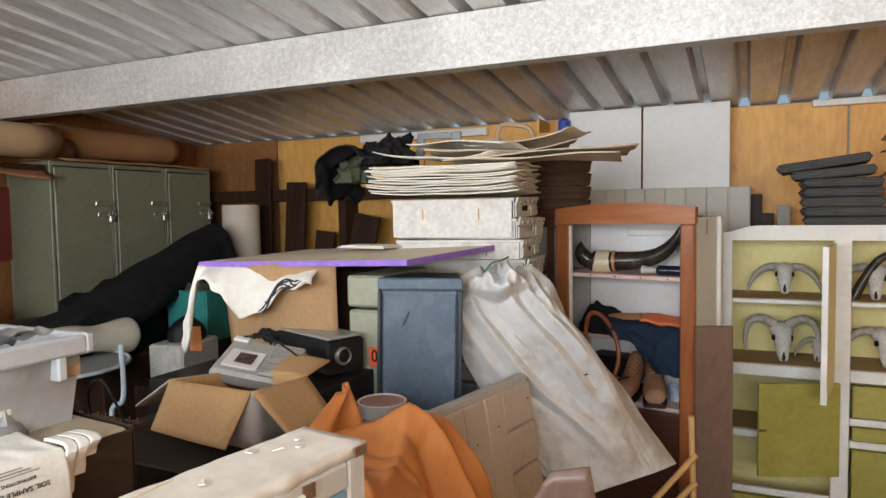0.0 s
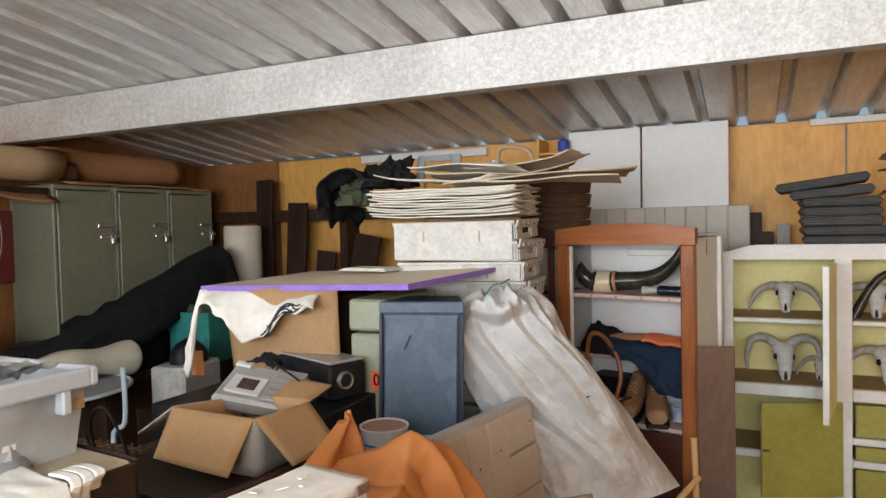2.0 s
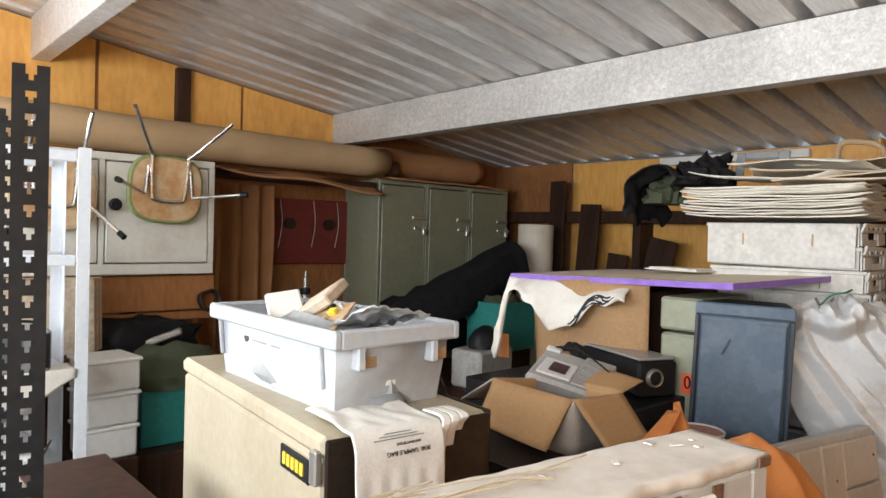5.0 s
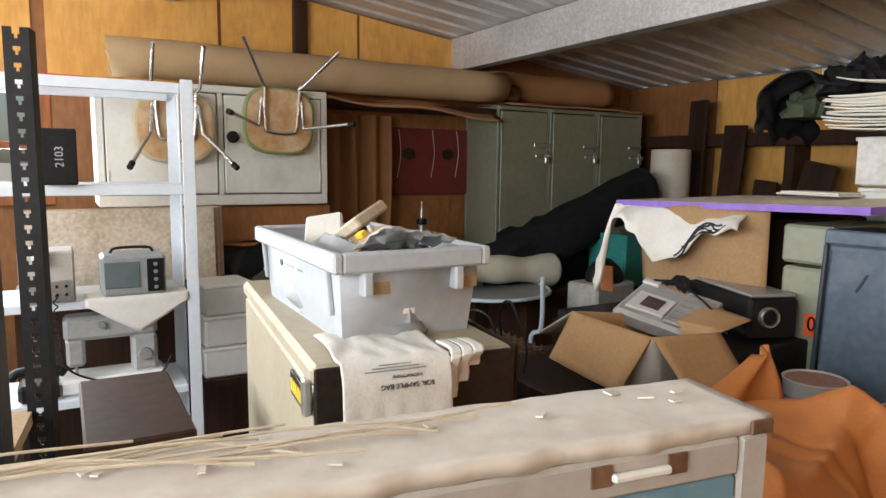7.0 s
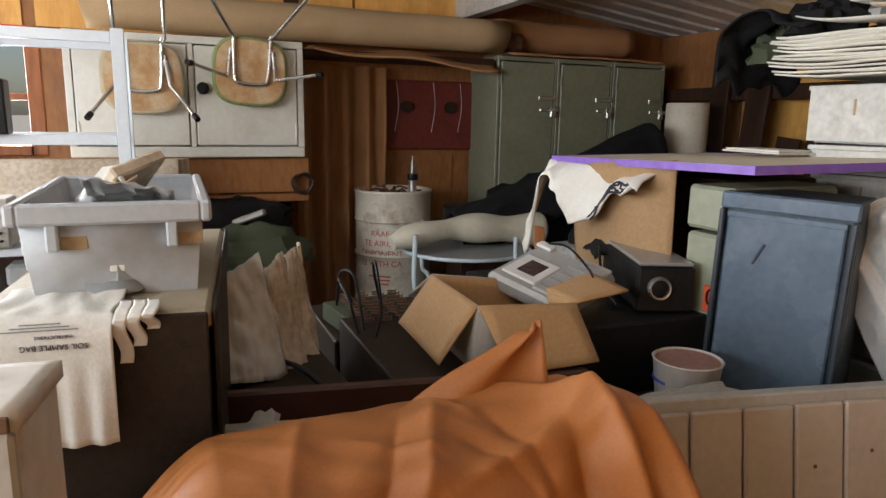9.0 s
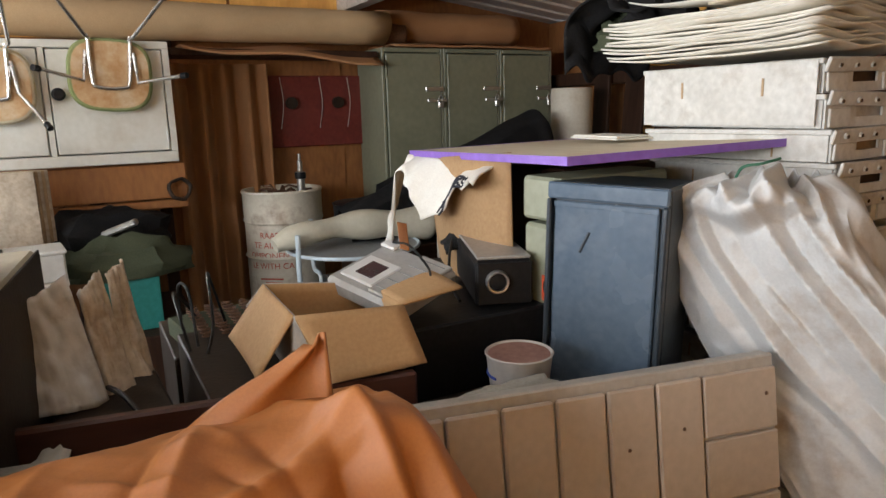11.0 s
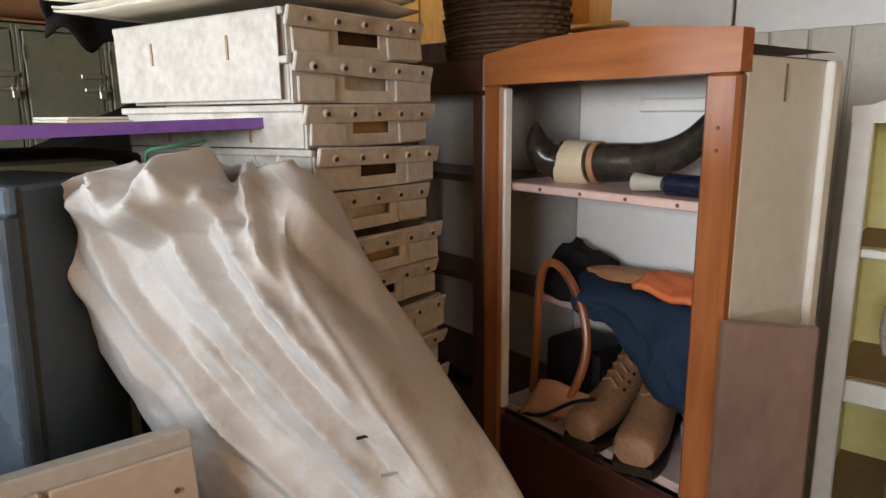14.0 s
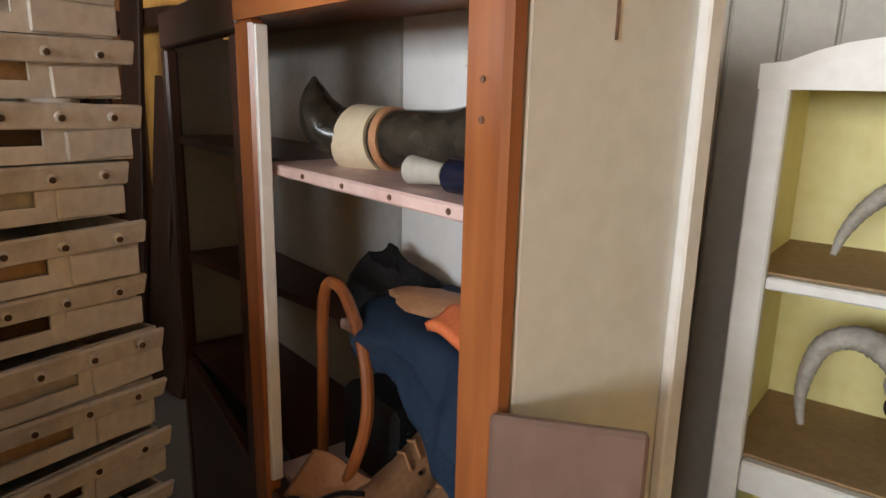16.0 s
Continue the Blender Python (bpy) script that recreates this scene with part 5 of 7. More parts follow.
bot = thing("glass_bottle", BK @ pose(0.07, 0.075, 1.2865, 0, 0, 4), "small dark blue bottle with clear neck lying down", "bottle")
part("body", tube([(0.04, 0, 0), (0.05, 0, 0), (0.13, 0, 0), (0.16, 0, 0.0)], [0.012, 0.02, 0.02, 0.018], 16), surf("dark_blue_glass", (0.006, 0.008, 0.022), (0.012, 0.016, 0.035), 0.12), bot)
part("neck", tube([(-0.02, 0, 0), (0.039, 0, 0)], [0.018, 0.012], 16), surf("smoky_glass", (0.35, 0.33, 0.28), (0.45, 0.43, 0.38), 0.1), bot)

# cloth goods, boots and cane hoop in the lower bays
def jacket(u, v):
    """A jacket heaped on the shelf that hangs down in front of it."""
    fold = 0.020 * (1 - abs(nz(u * 2.6 + v * 1.3, v * 1.6, 4.2)) * 2.4) + 0.008 * (1 - abs(nz(u * 8 - v * 2, v * 4, 1.1)) * 2.4)
    top = 1.058 - 0.020 * u + 0.010 * nz(u * 5, 3.1)
    if v < 0.35:
        k = v / 0.35
        return Vector((-0.135 + 0.385 * u, 0.29 - 0.17 * k, top + 0.006 * math.sin(k * 3.1)))
    k = (v - 0.35) / 0.65
    drop = 0.07 + 0.115 * min(1.0, max(0.0, (u - 0.25) / 0.30))
    return Vector((-0.135 + 0.385 * u + 0.05 * k * (1 - u), 0.12 - 0.02 * math.sin(k * 3.1) - fold * min(1, 3 * k), top - drop * k ** 0.95))


single("blue_jacket", sheet(jacket, 60, 44), DENIM, BK, "dark blue jacket slumped over the shelf", "jacket", thick=0.010)
single("orange_vest", sheet(lambda u, v: Vector((0.02 + 0.235 * u, 0.12 + 0.15 * v, 1.068 + 0.016 * math.sin(v * 3) - 0.012 * u + 0.010 * nz(u * 4, v * 5))), 30, 14), SAFETY, BK, "folded orange safety vest", "vest", thick=0.012)
single("brown_hat", heap(0.10, 0.08, 0.10, 21, 0.3), BLACKCLOTH, BK @ pose(-0.20, 0.22, 0.986), "dark brown felt hat on the shelf", "hat")
single("tan_pouch", heap(0.085, 0.05, 0.018, 33, 0.2), TANBAND, BK @ pose(-0.05, 0.20, 1.062, 0, 0, 10), "tan leather pouch on the shelf", "pouch")
single("cane_hoop", tube(smooth_path([(-0.225, 0.09, 0.75), (-0.215, 0.088, 0.9), (-0.205, 0.085, 1.03), (-0.185, 0.085, 1.085), (-0.135, 0.085, 1.080), (-0.075, 0.08, 1.01), (-0.050, 0.07, 0.92), (-0.065, 0.05, 0.83), (-0.11, 0.04, 0.755)], 7), 0.0095, 10), MAHOG, BK, "bent brown cane hoop leaning in the bookcase", "hoop")
single("black_case", box(0.16, 0.14, 0.15, (0, 0, 0.075), 0.012), BLACK, BK @ pose(-0.15, 0.2, 0.746), "black case at the back of the shelf", "case")
single("tan_flap", sheet(lambda u, v: Vector((-0.165 + 0.115 * u + 0.02 * v, -0.01 + 0.03 * u + 0.045 * v, 0.762 + 0.030 * u + 0.075 * v - 0.03 * u * v + 0.006 * math.sin(u * 5))), 12, 10), TANBAND, BK, "stiff tan leather flap beside the boots", "leather", thick=0.006)


def boot(m):
    ob = thing("work_boot", m, "scuffed brown lace-up leather work boot", "boot", "pair of boots")
    prof_ = [(-0.125, 0.036, 0.05), (-0.11, 0.042, 0.062), (-0.06, 0.046, 0.068), (-0.01, 0.042, 0.085), (0.04, 0.038, 0.115), (0.08, 0.038, 0.145), (0.115, 0.037, 0.15), (0.135, 0.028, 0.12)]
    bm = bmesh.new()
    rings = []
    for x_, w_, h_ in prof_:
        rings.append([bm.verts.new((x_, w_ * math.sin(a) * (1 if math.cos(a) > -0.4 else 0.95), max(0.014, 0.014 + h_ * (0.5 + 0.5 * math.cos(a))))) for a in [k * math.tau / 18 for k in range(18)]])
    for a, b in zip(rings, rings[1:]):
        for k in range(18):
            bm.faces.new((a[k], a[(k + 1) % 18], b[(k + 1) % 18], b[k]))
    bm.faces.new(rings[0]), bm.faces.new(rings[-1])
    part("upper", bm, BOOT, ob, smooth=60)
    bm = bmesh.new()
    rings = [[bm.verts.new((x_ * 1.02, w_ * 0.98 * s_, z_)) for x_, w_, h_ in prof_ for s_ in (1,)] + [bm.verts.new((x_ * 1.02, -w_ * 0.98, z_)) for x_, w_, h_ in prof_[::-1]] for z_ in (0.0, 0.018)]
    bm.faces.new(rings[0][::-1]), bm.faces.new(rings[1])
    for k in range(len(rings[0])):
        bm.faces.new((rings[0][k], rings[0][(k + 1) % len(rings[0])], rings[1][(k + 1) % len(rings[0])], rings[1][k]))
    part("sole", bm, LEATHER, ob, "dark rubber sole")
    for k in range(6):
        x_ = -0.02 + 0.02 * k
        z_ = 0.105 + 0.011 * k
        part("lace", tube([(x_, -0.022, z_ - 0.008), (x_ + 0.01, 0, z_ + 0.006), (x_ + 0.018, 0.022, z_ - 0.004)], 0.0025, 6), TANBAND, ob, "tan lace")
        for s_ in (-1, 1):
            part("eyelet", lathe([(0.0035, 0), (0.0035, 0.002), (0.0, 0.002)], 8), BLACK, ob, m=pose(x_ + 0.01, s_ * 0.030, z_ - 0.012, s_ * -60, 0, 0))


boot(BK @ pose(0.085, 0.120, 0.747, 0, 0, 112) @ Matrix.Scale(1.05, 4))
boot(BK @ pose(-0.020, 0.125, 0.747, 0, 0, 100) @ Matrix.Scale(1.03, 4))
single("lace_loop", tube(smooth_path([(-0.19, 0.01, 0.752), (-0.11, 0.0, 0.775), (-0.03, 0.01, 0.83), (0.02, 0.02, 0.852)], 6), 0.004, 6), BLACK, BK, "black cord trailing over the boots", "cord")
single("blue_white_cup", lathe([(0.0, 0), (0.028, 0), (0.034, 0.06), (0.031, 0.06), (0.026, 0.006), (0, 0.006)], 20), surf("blue_white_plastic", (0.25, 0.35, 0.6), (0.75, 0.75, 0.75), 0.4, 0, 14, 30, 0.02), BK @ pose(0.165, 0.16, 0.746), "small blue and white plastic cup", "cup")

# basket pile and goods on the bookcase top
for k in range(4):
    w = thing("wicker_basket", pose(0.10, 3.36, 1.517 + 0.058 * k, 0, 0, 5 * k - 9), "dark wicker basket in a nested pile", "basket", "wicker baskets")
    for j in range(5):
        part("weave", tube([((0.15 + 0.002 * j) * math.cos(a) + 0.003 * math.sin(a * 24 + j * 3), (0.11 + 0.002 * j) * math.sin(a) + 0.003 * math.cos(a * 24 + j * 3), 0.014 + 0.010 * j) for a in [i * math.tau / 72 for i in range(73)]], 0.0065, 6, cap=False), WICKER, w)
    part("base", lathe([(0.0, 0.004), (0.13, 0.004), (0.13, 0.012), (0, 0.012)], 30), WICKER, w, m=Matrix.Diagonal((1.1, 0.85, 1, 1)))
single("hardboard_sheet", box(0.142, 0.014, 1.09, (0, 0, 0.545), 0.004), BROWNBOARD, pose(0.789, 3.078, 0, -0.6, 0, 24), "brown hardboard panel leaning beside the bookcase", "panel")

# small wooden frame before the bookcase
fr = thing("folding_frame", pose(0.70, 2.80, 0, 0, 0, 20), "small pale timber folding frame", "frame")
for n_, pts in (("upright", [(0.07, 0.06, 0.0), (0.045, 0.06, 0.80)]), ("upright", [(-0.14, -0.05, 0.0), (-0.13, -0.04, 0.52)]), ("rail", [(-0.14, -0.045, 0.50), (0.06, 0.055, 0.66)]), ("rail", [(-0.14, -0.045, 0.42), (0.06, 0.055, 0.56)])):
    part(n_, tube(pts, 0.011, 8), STUD, fr)


# ---- white and yellow cabinet with skulls ----
kc = thing("yellow_cabinet", pose(0.796, 3.57, 0.006), "white-painted timber cabinet with pale yellow inside", "cabinet")
W2 = 1.05
for xa, xb in ((0, 0.04), (0.425, 0.49), (0.93, 1.0)):
    part("stile", span(xa, xb, 0, 0.022, 0, 1.41, 0.003), WHITE, kc)
bm = bmesh.new()
npt = 30
def pedi(x_):
    return 1.418 + 0.03 * min(1, max(0, (x_ - 0.03) / 0.09)) ** 0.7
for i in range(npt):
    xa, xb = 1.0 * i / npt, 1.0 * (i + 1) / npt
    for y_ in (-0.002, 0.024):
        bm.faces.new([bm.verts.new(c) for c in ((xa, y_, 1.385), (xb, y_, 1.385), (xb, y_, pedi(xb)), (xa, y_, pedi(xa)))])
    for zf in (pedi, lambda a: 1.385):
        bm.faces.new([bm.verts.new(c) for c in ((xa, -0.002, zf(xa)), (xb, -0.002, zf(xb)), (xb, 0.024, zf(xb)), (xa, 0.024, zf(xa)))])
bmesh.ops.remove_doubles(bm, verts=bm.verts, dist=0.0004)
part("top_rail", bm, WHITE, kc)
for zz, th in ((1.13, 0.018), (0.845, 0.05), (0.55, 0.03), (0.30, 0.03)):
    part("rail", span(0.041, 0.424, 0.002, 0.022, zz - th, zz, 0.003), WHITE, kc)
    part("rail", span(0.491, 0.929, 0.002, 0.022, zz - th, zz, 0.003), WHITE, kc)
part("rail", span(0.491, 0.929, 0.002, 0.022, 0.615, 0.645, 0.003), WHITE, kc)
part("back", span(0, 1.0, 0.30, 0.31, 0, 1.39, 0), YELLOW, kc)
part("side", span(0, 0.014, 0.0225, 0.30, 0, 1.39, 0.002), YELLOW, kc)
part("side", span(0.986, 1.0, 0.0225, 0.30, 0, 1.39, 0.002), YELLOW, kc)
part("divider", span(0.45, 0.465, 0.0225, 0.30, 0, 1.39, 0.002), YELLOW, kc)
part("top", span(0, 1.0, 0.025, 0.31, 1.392, 1.41, 0.002), WHITE, kc)
SHELFPAPER = surf("brown_shelf_paper", (0.28, 0.17, 0.08), (0.38, 0.25, 0.13), 0.7)
for zz in (1.13, 0.845, 0.55):
    for xa, xb in ((0.0145, 0.4495), (0.4655, 0.9855)):
        part("shelf", span(xa, xb, 0.0235, 0.299, zz - 0.012, zz + 0.003, 0.001), SHELFPAPER, kc, "brown papered shelf")
dr = part("open_door", span(0, 0.34, -0.009, 0.009, 0.785, 1.375, 0.003), YELLOW, kc, "pale yellow door standing open", m=pose(0.425, -0.004, 0, 0, 0, -100))
part("door_edge", span(0.330, 0.352, -0.011, 0.011, 0.783, 1.378, 0.002), WHITE, dr, "white painted door edge")
for zz in (0.85, 1.3):
    part("hinge", tube([(0.0, -0.012, zz), (0.0, -0.012, zz + 0.05)], 0.006, 8), RUST, dr)
d2 = part("low_door", span(-0.33, 0, -0.009, 0.009, 0.40, 0.795, 0.003), OLIVE, kc, "mustard-green door hanging ajar", m=pose(0.452, -0.016, 0, 0, 0, 22))
part("catch", box(0.03, 0.012, 0.008, (-0.315, -0.015, 0.60), 0.002), RUST, d2)
part("drawer", span(0.50, 0.925, -0.008, 0.02, 0.652, 0.785, 0.004), OLIVE, kc)
part("drawer", span(0.50, 0.925, -0.008, 0.02, 0.555, 0.61, 0.004), OLIVE, kc)
part("drawer", span(0.05, 0.42, -0.008, 0.02, 0.07, 0.26, 0.004), OLIVE, kc)
part("drawer", span(0.50, 0.925, -0.008, 0.02, 0.07, 0.515, 0.004), OLIVE, kc)


def skull(m, horns, s):
    """A ram skull facing out, nose down, with ridged horns."""
    ob = thing("ram_skull", m, "weathered ram skull with curved horns on shelf", "skull", "ram skulls")
    q = smooth_path([(0, 0.055, 0.135), (0, 0.02, 0.158), (0, -0.02, 0.148), (0, -0.045, 0.115), (0, -0.058, 0.075), (0, -0.068, 0.038), (0, -0.072, 0.008)], 4)
    wide = (0.028, 0.046, 0.052, 0.047, 0.034, 0.026, 0.018)
    rad = [wide[min(i // 4, 5)] + (wide[min(i // 4, 5) + 1] - wide[min(i // 4, 5)]) * (i % 4) / 4 for i in range(len(q) - 1)] + [0.012]
    bm = tube(q, rad, 20, squash=0.72)
    for v in bm.verts:
        c = v.co
        for sx in (-1, 1):
            d = (c - Vector((sx * 0.040, -0.045, 0.118))).length
            v.co = v.co + Vector((-sx * 0.016, 0.014, 0)) * math.exp(-(d / 0.016) ** 2)
        v.co.y += 0.010 * math.exp(-(v.co.x / 0.006) ** 2) * (1 if v.co.z < 0.07 else 0)
        v.co += Vector((nz(c.x * 40, c.y * 40, c.z * 40), nz(c.z * 40, c.x * 40, c.y * 40), 0)) * 0.004
    part("skull", bm, BONE, ob, smooth=60)
    # dark solid plugs stand for the shade in nose and eye hollows
    part("nose_cavity", tube([(0, -0.078, 0.055), (0, -0.083, 0.030), (0, -0.084, 0.014)], [0.004, 0.009, 0.005], 10), LEATHER, ob, "nose opening, shade put in as a dark plug")
    for sx in (-1, 1):
        part("eye_socket", tube([(sx * 0.022, -0.035, 0.118), (sx * 0.041, -0.046, 0.120)], [0.012, 0.015], 12), LEATHER, ob, "eye socket, shade put in as a dark plug")
        if horns == 1:
            pts = [(sx * 0.020, 0.0, 0.165), (sx * 0.055, 0.01, 0.192), (sx * 0.10, 0.015, 0.205), (sx * 0.142, 0.01, 0.185), (sx * 0.160, 0.0, 0.14), (sx * 0.165, -0.01, 0.09), (sx * 0.158, -0.015, 0.045)]
        else:
            pts = [(sx * 0.020, 0.0, 0.155), (sx * 0.06, 0.01, 0.170), (sx * 0.11, 0.015, 0.155), (sx * 0.150, 0.01, 0.115), (sx * 0.175, 0.0, 0.065), (sx * 0.185, -0.01, 0.022)]
        q = smooth_path(pts, 8)
        rad = [(0.026 * (1 - 0.78 * (i / (len(q) - 1)) ** 1.2)) * (1 + 0.06 * math.sin(i * 2.4)) for i in range(len(q))]
        part("horn", tube(q, rad, 14), BONE_DARK, ob, "ridged grey-brown horn")
    ob.matrix_basis = m @ Matrix.Scale(s, 4)


skull(pose(1.045, 3.72, 1.133, -14, 0, 0), 2, 0.80)
skull(pose(1.035, 3.70, 0.850, 0, 0, 6), 1, 0.90)
skull(pose(1.39, 3.71, 1.133, 0, 0, -8), 2, 0.8)
skull(pose(1.42, 3.72, 0.848, 0, 0, 10), 2, 0.88)
skull(pose(1.19, 3.73, 0.850, 0, 0, -20), 2, 0.55)
single("black_horn", tube(smooth_path([(1.30, 3.66, 1.137), (1.34, 3.67, 1.22), (1.40, 3.68, 1.31), (1.49, 3.69, 1.345), (1.55, 3.7, 1.33)], 6), [0.022 - 0.0005 * i for i in range(25)], 14), HORN, Matrix(), "curved polished black horn on shelf", "horn")

# charcoal cases stacked on the cabinet
random.seed(3)
for k in range(7):
    w_ = (0.30, 0.30, 0.29, 0.28, 0.28, 0.30, 0.34)[k]
    cx = (1.27, 1.265, 1.255, 1.25, 1.25, 1.225, 1.19)[k]
    cs = thing("flat_case", pose(cx, 3.72, 1.449 + k * 0.0405, 0, (0, 0, 0, 0, 0, -4, -7)[k], random.uniform(-5, 5)), "flat charcoal plastic case in a stack", "case", "stacked cases")
    part("shell", box(w_, 0.24, 0.0385, (0, 0, 0.0205), 0.006), SLATE, cs)
    part("rim", box(w_ + 0.012, 0.25, 0.014, (0, 0, 0.021), 0.003), SLATE, cs)
single("brown_carton", box(0.26, 0.20, 0.24, (0, 0, 0.12), 0.004), CARD_OLD, pose(1.60, 3.74, 1.412), "dusty brown carton beside the stacked cases", "carton")
for k in range(3):
    s0 = k * 7.3
    single("brown_card", sheet(lambda u, v: Vector((1.42 + 0.42 * u, 3.62 + 0.26 * v, 1.66 + 0.06 * k + 0.05 * math.sin(u * 2.4 + k) + 0.02 * nz(u * 4 + s0, v * 3))), 16, 8), CARD_OLD, Matrix(), "curled brown card over the carton", "cardboard", "curled cards", thick=0.005)
for xx, h_, mt in ((0.985, 1.50, DARKWOOD), (1.06, 1.54, GREYBOARD), (0.93, 1.60, DARKWOOD)):
    single("leaning_plank", box(0.06, 0.02, h_, (0, 0, h_ / 2), 0.003), mt, pose(xx, 4.20, 0, -2), "narrow plank leaning behind the cabinet", "plank", "leaning planks")

# ---- top of the tray pile ----
single("crumpled_cloth", heap(0.10, 0.09, 0.10, 41, 0.6, 36, 18), BLACKCLOTH, pose(-0.45, 2.82, 1.73, 0, 0, 20), "crumpled dark cloth on the pile", "cloth")
single("crumpled_cloth", heap(0.08, 0.08, 0.085, 47, 0.6, 36, 18), GREENCLOTH, pose(-0.62, 2.84, 1.66, 0, 0, 0), "crumpled dark green cloth on the pile", "cloth")
single("dark_cloth", sheet(lambda u, v: Vector((-0.40 - 0.30 * min(1, v * 1.7) + 0.03 * nz(u * 4, v * 5), 2.66 + 0.34 * u + 0.03 * nz(v * 5, 2), 1.735 + 0.06 * math.exp(-((v - 0.35) / 0.2) ** 2) + 0.05 * nz(u * 5, v * 4, 5) - 0.16 * max(0, v - 0.55) * 2)), 30, 26), BLACKCLOTH, Matrix(), "dark crumpled cloth hanging off the pile", "cloth", thick=0.006)
sw = thing("bow_saw", pose(0.06, 2.93, 1.80, 0, 0, -6), "grey toothed disc with looped wooden handle", "saw")
part("handle", tube(smooth_path([(-0.075, 0, 0.0), (-0.075, 0, 0.05), (-0.055, 0, 0.075), (0.0, 0, 0.072), (0.055, 0, 0.055), (0.075, 0, 0.02), (0.07, 0, -0.01)], 6), 0.010, 10), CARD_OLD, sw)
bm = bmesh.new()
tp = [((0.085 + (0.007 if i % 2 else 0)) * math.cos(i * math.tau / 64), 0.0, (0.085 + (0.007 if i % 2 else 0)) * math.sin(i * math.tau / 64)) for i in range(64)]
for y_ in (-0.0015, 0.0015):
    bm.faces.new([bm.verts.new((a, y_, c)) for a, b, c in tp])
part("blade", bm, surf("blue_grey_steel", (0.25, 0.28, 0.34), (0.35, 0.38, 0.44), 0.4, 0.6), sw, "toothed blue-grey steel disc", m=pose(-0.10, 0.03, -0.06))
fm = thing("picture_surround", pose(-0.27, 2.92, 1.79, -14, 0, 4), "empty grey plastic frame leaning on cardboard", "frame")
for b_ in (span(-0.10, -0.066, -0.006, 0.006, -0.04, 0.075), span(0.055, 0.095, -0.006, 0.006, -0.04, 0.075), span(-0.066, 0.055, -0.006, 0.006, 0.047, 0.075)):
    part("bar", b_, GREYPLAST, fm)

# ---- chest, tub and soil bag ----
CH = pose(-0.66, 0.875, 0, 0, 0, -6)
ch = thing("tool_chest", CH, "large beige steel tool chest with closed lid", "chest")
part("body", span(0, 0.68, 0.0, 0.29, 0, 1.188, 0.006), BEIGE, ch)
part("lid", span(-0.004, 0.686, -0.004, 0.296, 1.190, 1.222, 0.008), BEIGE, ch)
part("end_panel", span(0.687, 0.695, -0.002, 0.292, 0, 1.22, 0.003), LEATHER, ch, "dark brown end panel")
part("back_panel", span(0.002, 0.684, 0.298, 0.304, 0, 1.222, 0.002), LEATHER, ch, "dark brown back panel")
pl8 = part("name_plate", box(0.10, 0.004, 0.036, (0.592, -0.0025, 1.160), 0.003), BLACK, ch, "black maker's plate")
for k in range(5):
    part("plate_mark", box(0.010, 0.002, 0.018, (0.560 + 0.0155 * k, -0.0055, 1.160), 0.001), YELLOWINK, pl8)
part("catch", box(0.02, 0.012, 0.05, (0.672, -0.008, 1.178), 0.003), STEEL, ch)

tub = thing("plastic_tub", pose(-0.268, 0.985, 1.2225, 0, 0, -1), "pale grey plastic mail tub full of parts", "tub")
TL, TW, TH = 0.218, 0.115, 0.132
bm = bmesh.new()
ro = [(-TL * 0.92, -TW * 0.90, 0), (TL * 0.92, -TW * 0.90, 0), (TL * 0.92, TW * 0.90, 0), (-TL * 0.92, TW * 0.90, 0)]
rt = [(-TL, -TW, TH), (TL, -TW, TH), (TL, TW, TH), (-TL, TW, TH)]
lo = [bm.verts.new(c) for c in ro]
hi = [bm.verts.new(c) for c in rt]
for k in range(4):
    bm.faces.new((lo[k], lo[(k + 1) % 4], hi[(k + 1) % 4], hi[k]))
bm.faces.new(lo[::-1])
part("shell", bm, TUBGREY, tub, thick=0.005, smooth=20)
for n_, b_ in (("rim", span(-TL - 0.016, TL + 0.016, -TW - 0.014, -TW + 0.002, TH - 0.026, TH + 0.004, 0.004)), ("rim", span(-TL - 0.016, TL + 0.016, TW - 0.002, TW + 0.014, TH - 0.026, TH + 0.004, 0.004)), ("rim", span(TL - 0.002, TL + 0.016, -TW, TW, TH - 0.026, TH + 0.004, 0.004)), ("rim", span(-TL - 0.016, -TL + 0.002, -TW, TW, TH - 0.026, TH + 0.004, 0.004))):
    part(n_, b_, TUBGREY, tub)
for sy in (-1, 1):
    part("handle_rib", span(TL - 0.012, TL + 0.014, sy * 0.075 - 0.008, sy * 0.075 + 0.008, TH - 0.062, TH - 0.024, 0.003), TUBGREY, tub)
    # brown block paints in the shade of the grip pocket
    part("handle_pocket", box(0.004, 0.034, 0.036, (TL - 0.006, sy * 0.075 + 0.024, TH - 0.044), 0.001), CARD_OLD, tub, "grip pocket, its shade put in as brown")
for xx in (-TL + 0.018, TL - 0.04):
    part("corner_rib", box(0.006, 0.008, 0.07, (xx, -TW - 0.001, TH - 0.06), 0.002, rot=pose(0, 0, 0, 5)), TUBGREY, tub)
part("card_clip", box(0.004, 0.02, 0.03, (TL - 0.012, 0.0, 0.05), 0.001), LINEN, tub, "torn label scrap", m=pose(0, 0, 0, 0, 0, 0))
part("emblem", lathe([(0.004, 0), (0.011, 0), (0.011, 0.001), (0.004, 0.001)], 18), BLACK, tub, "dark round emblem", m=pose(-0.095, -TW * 0.972, 0.085, 85, 0, 0))
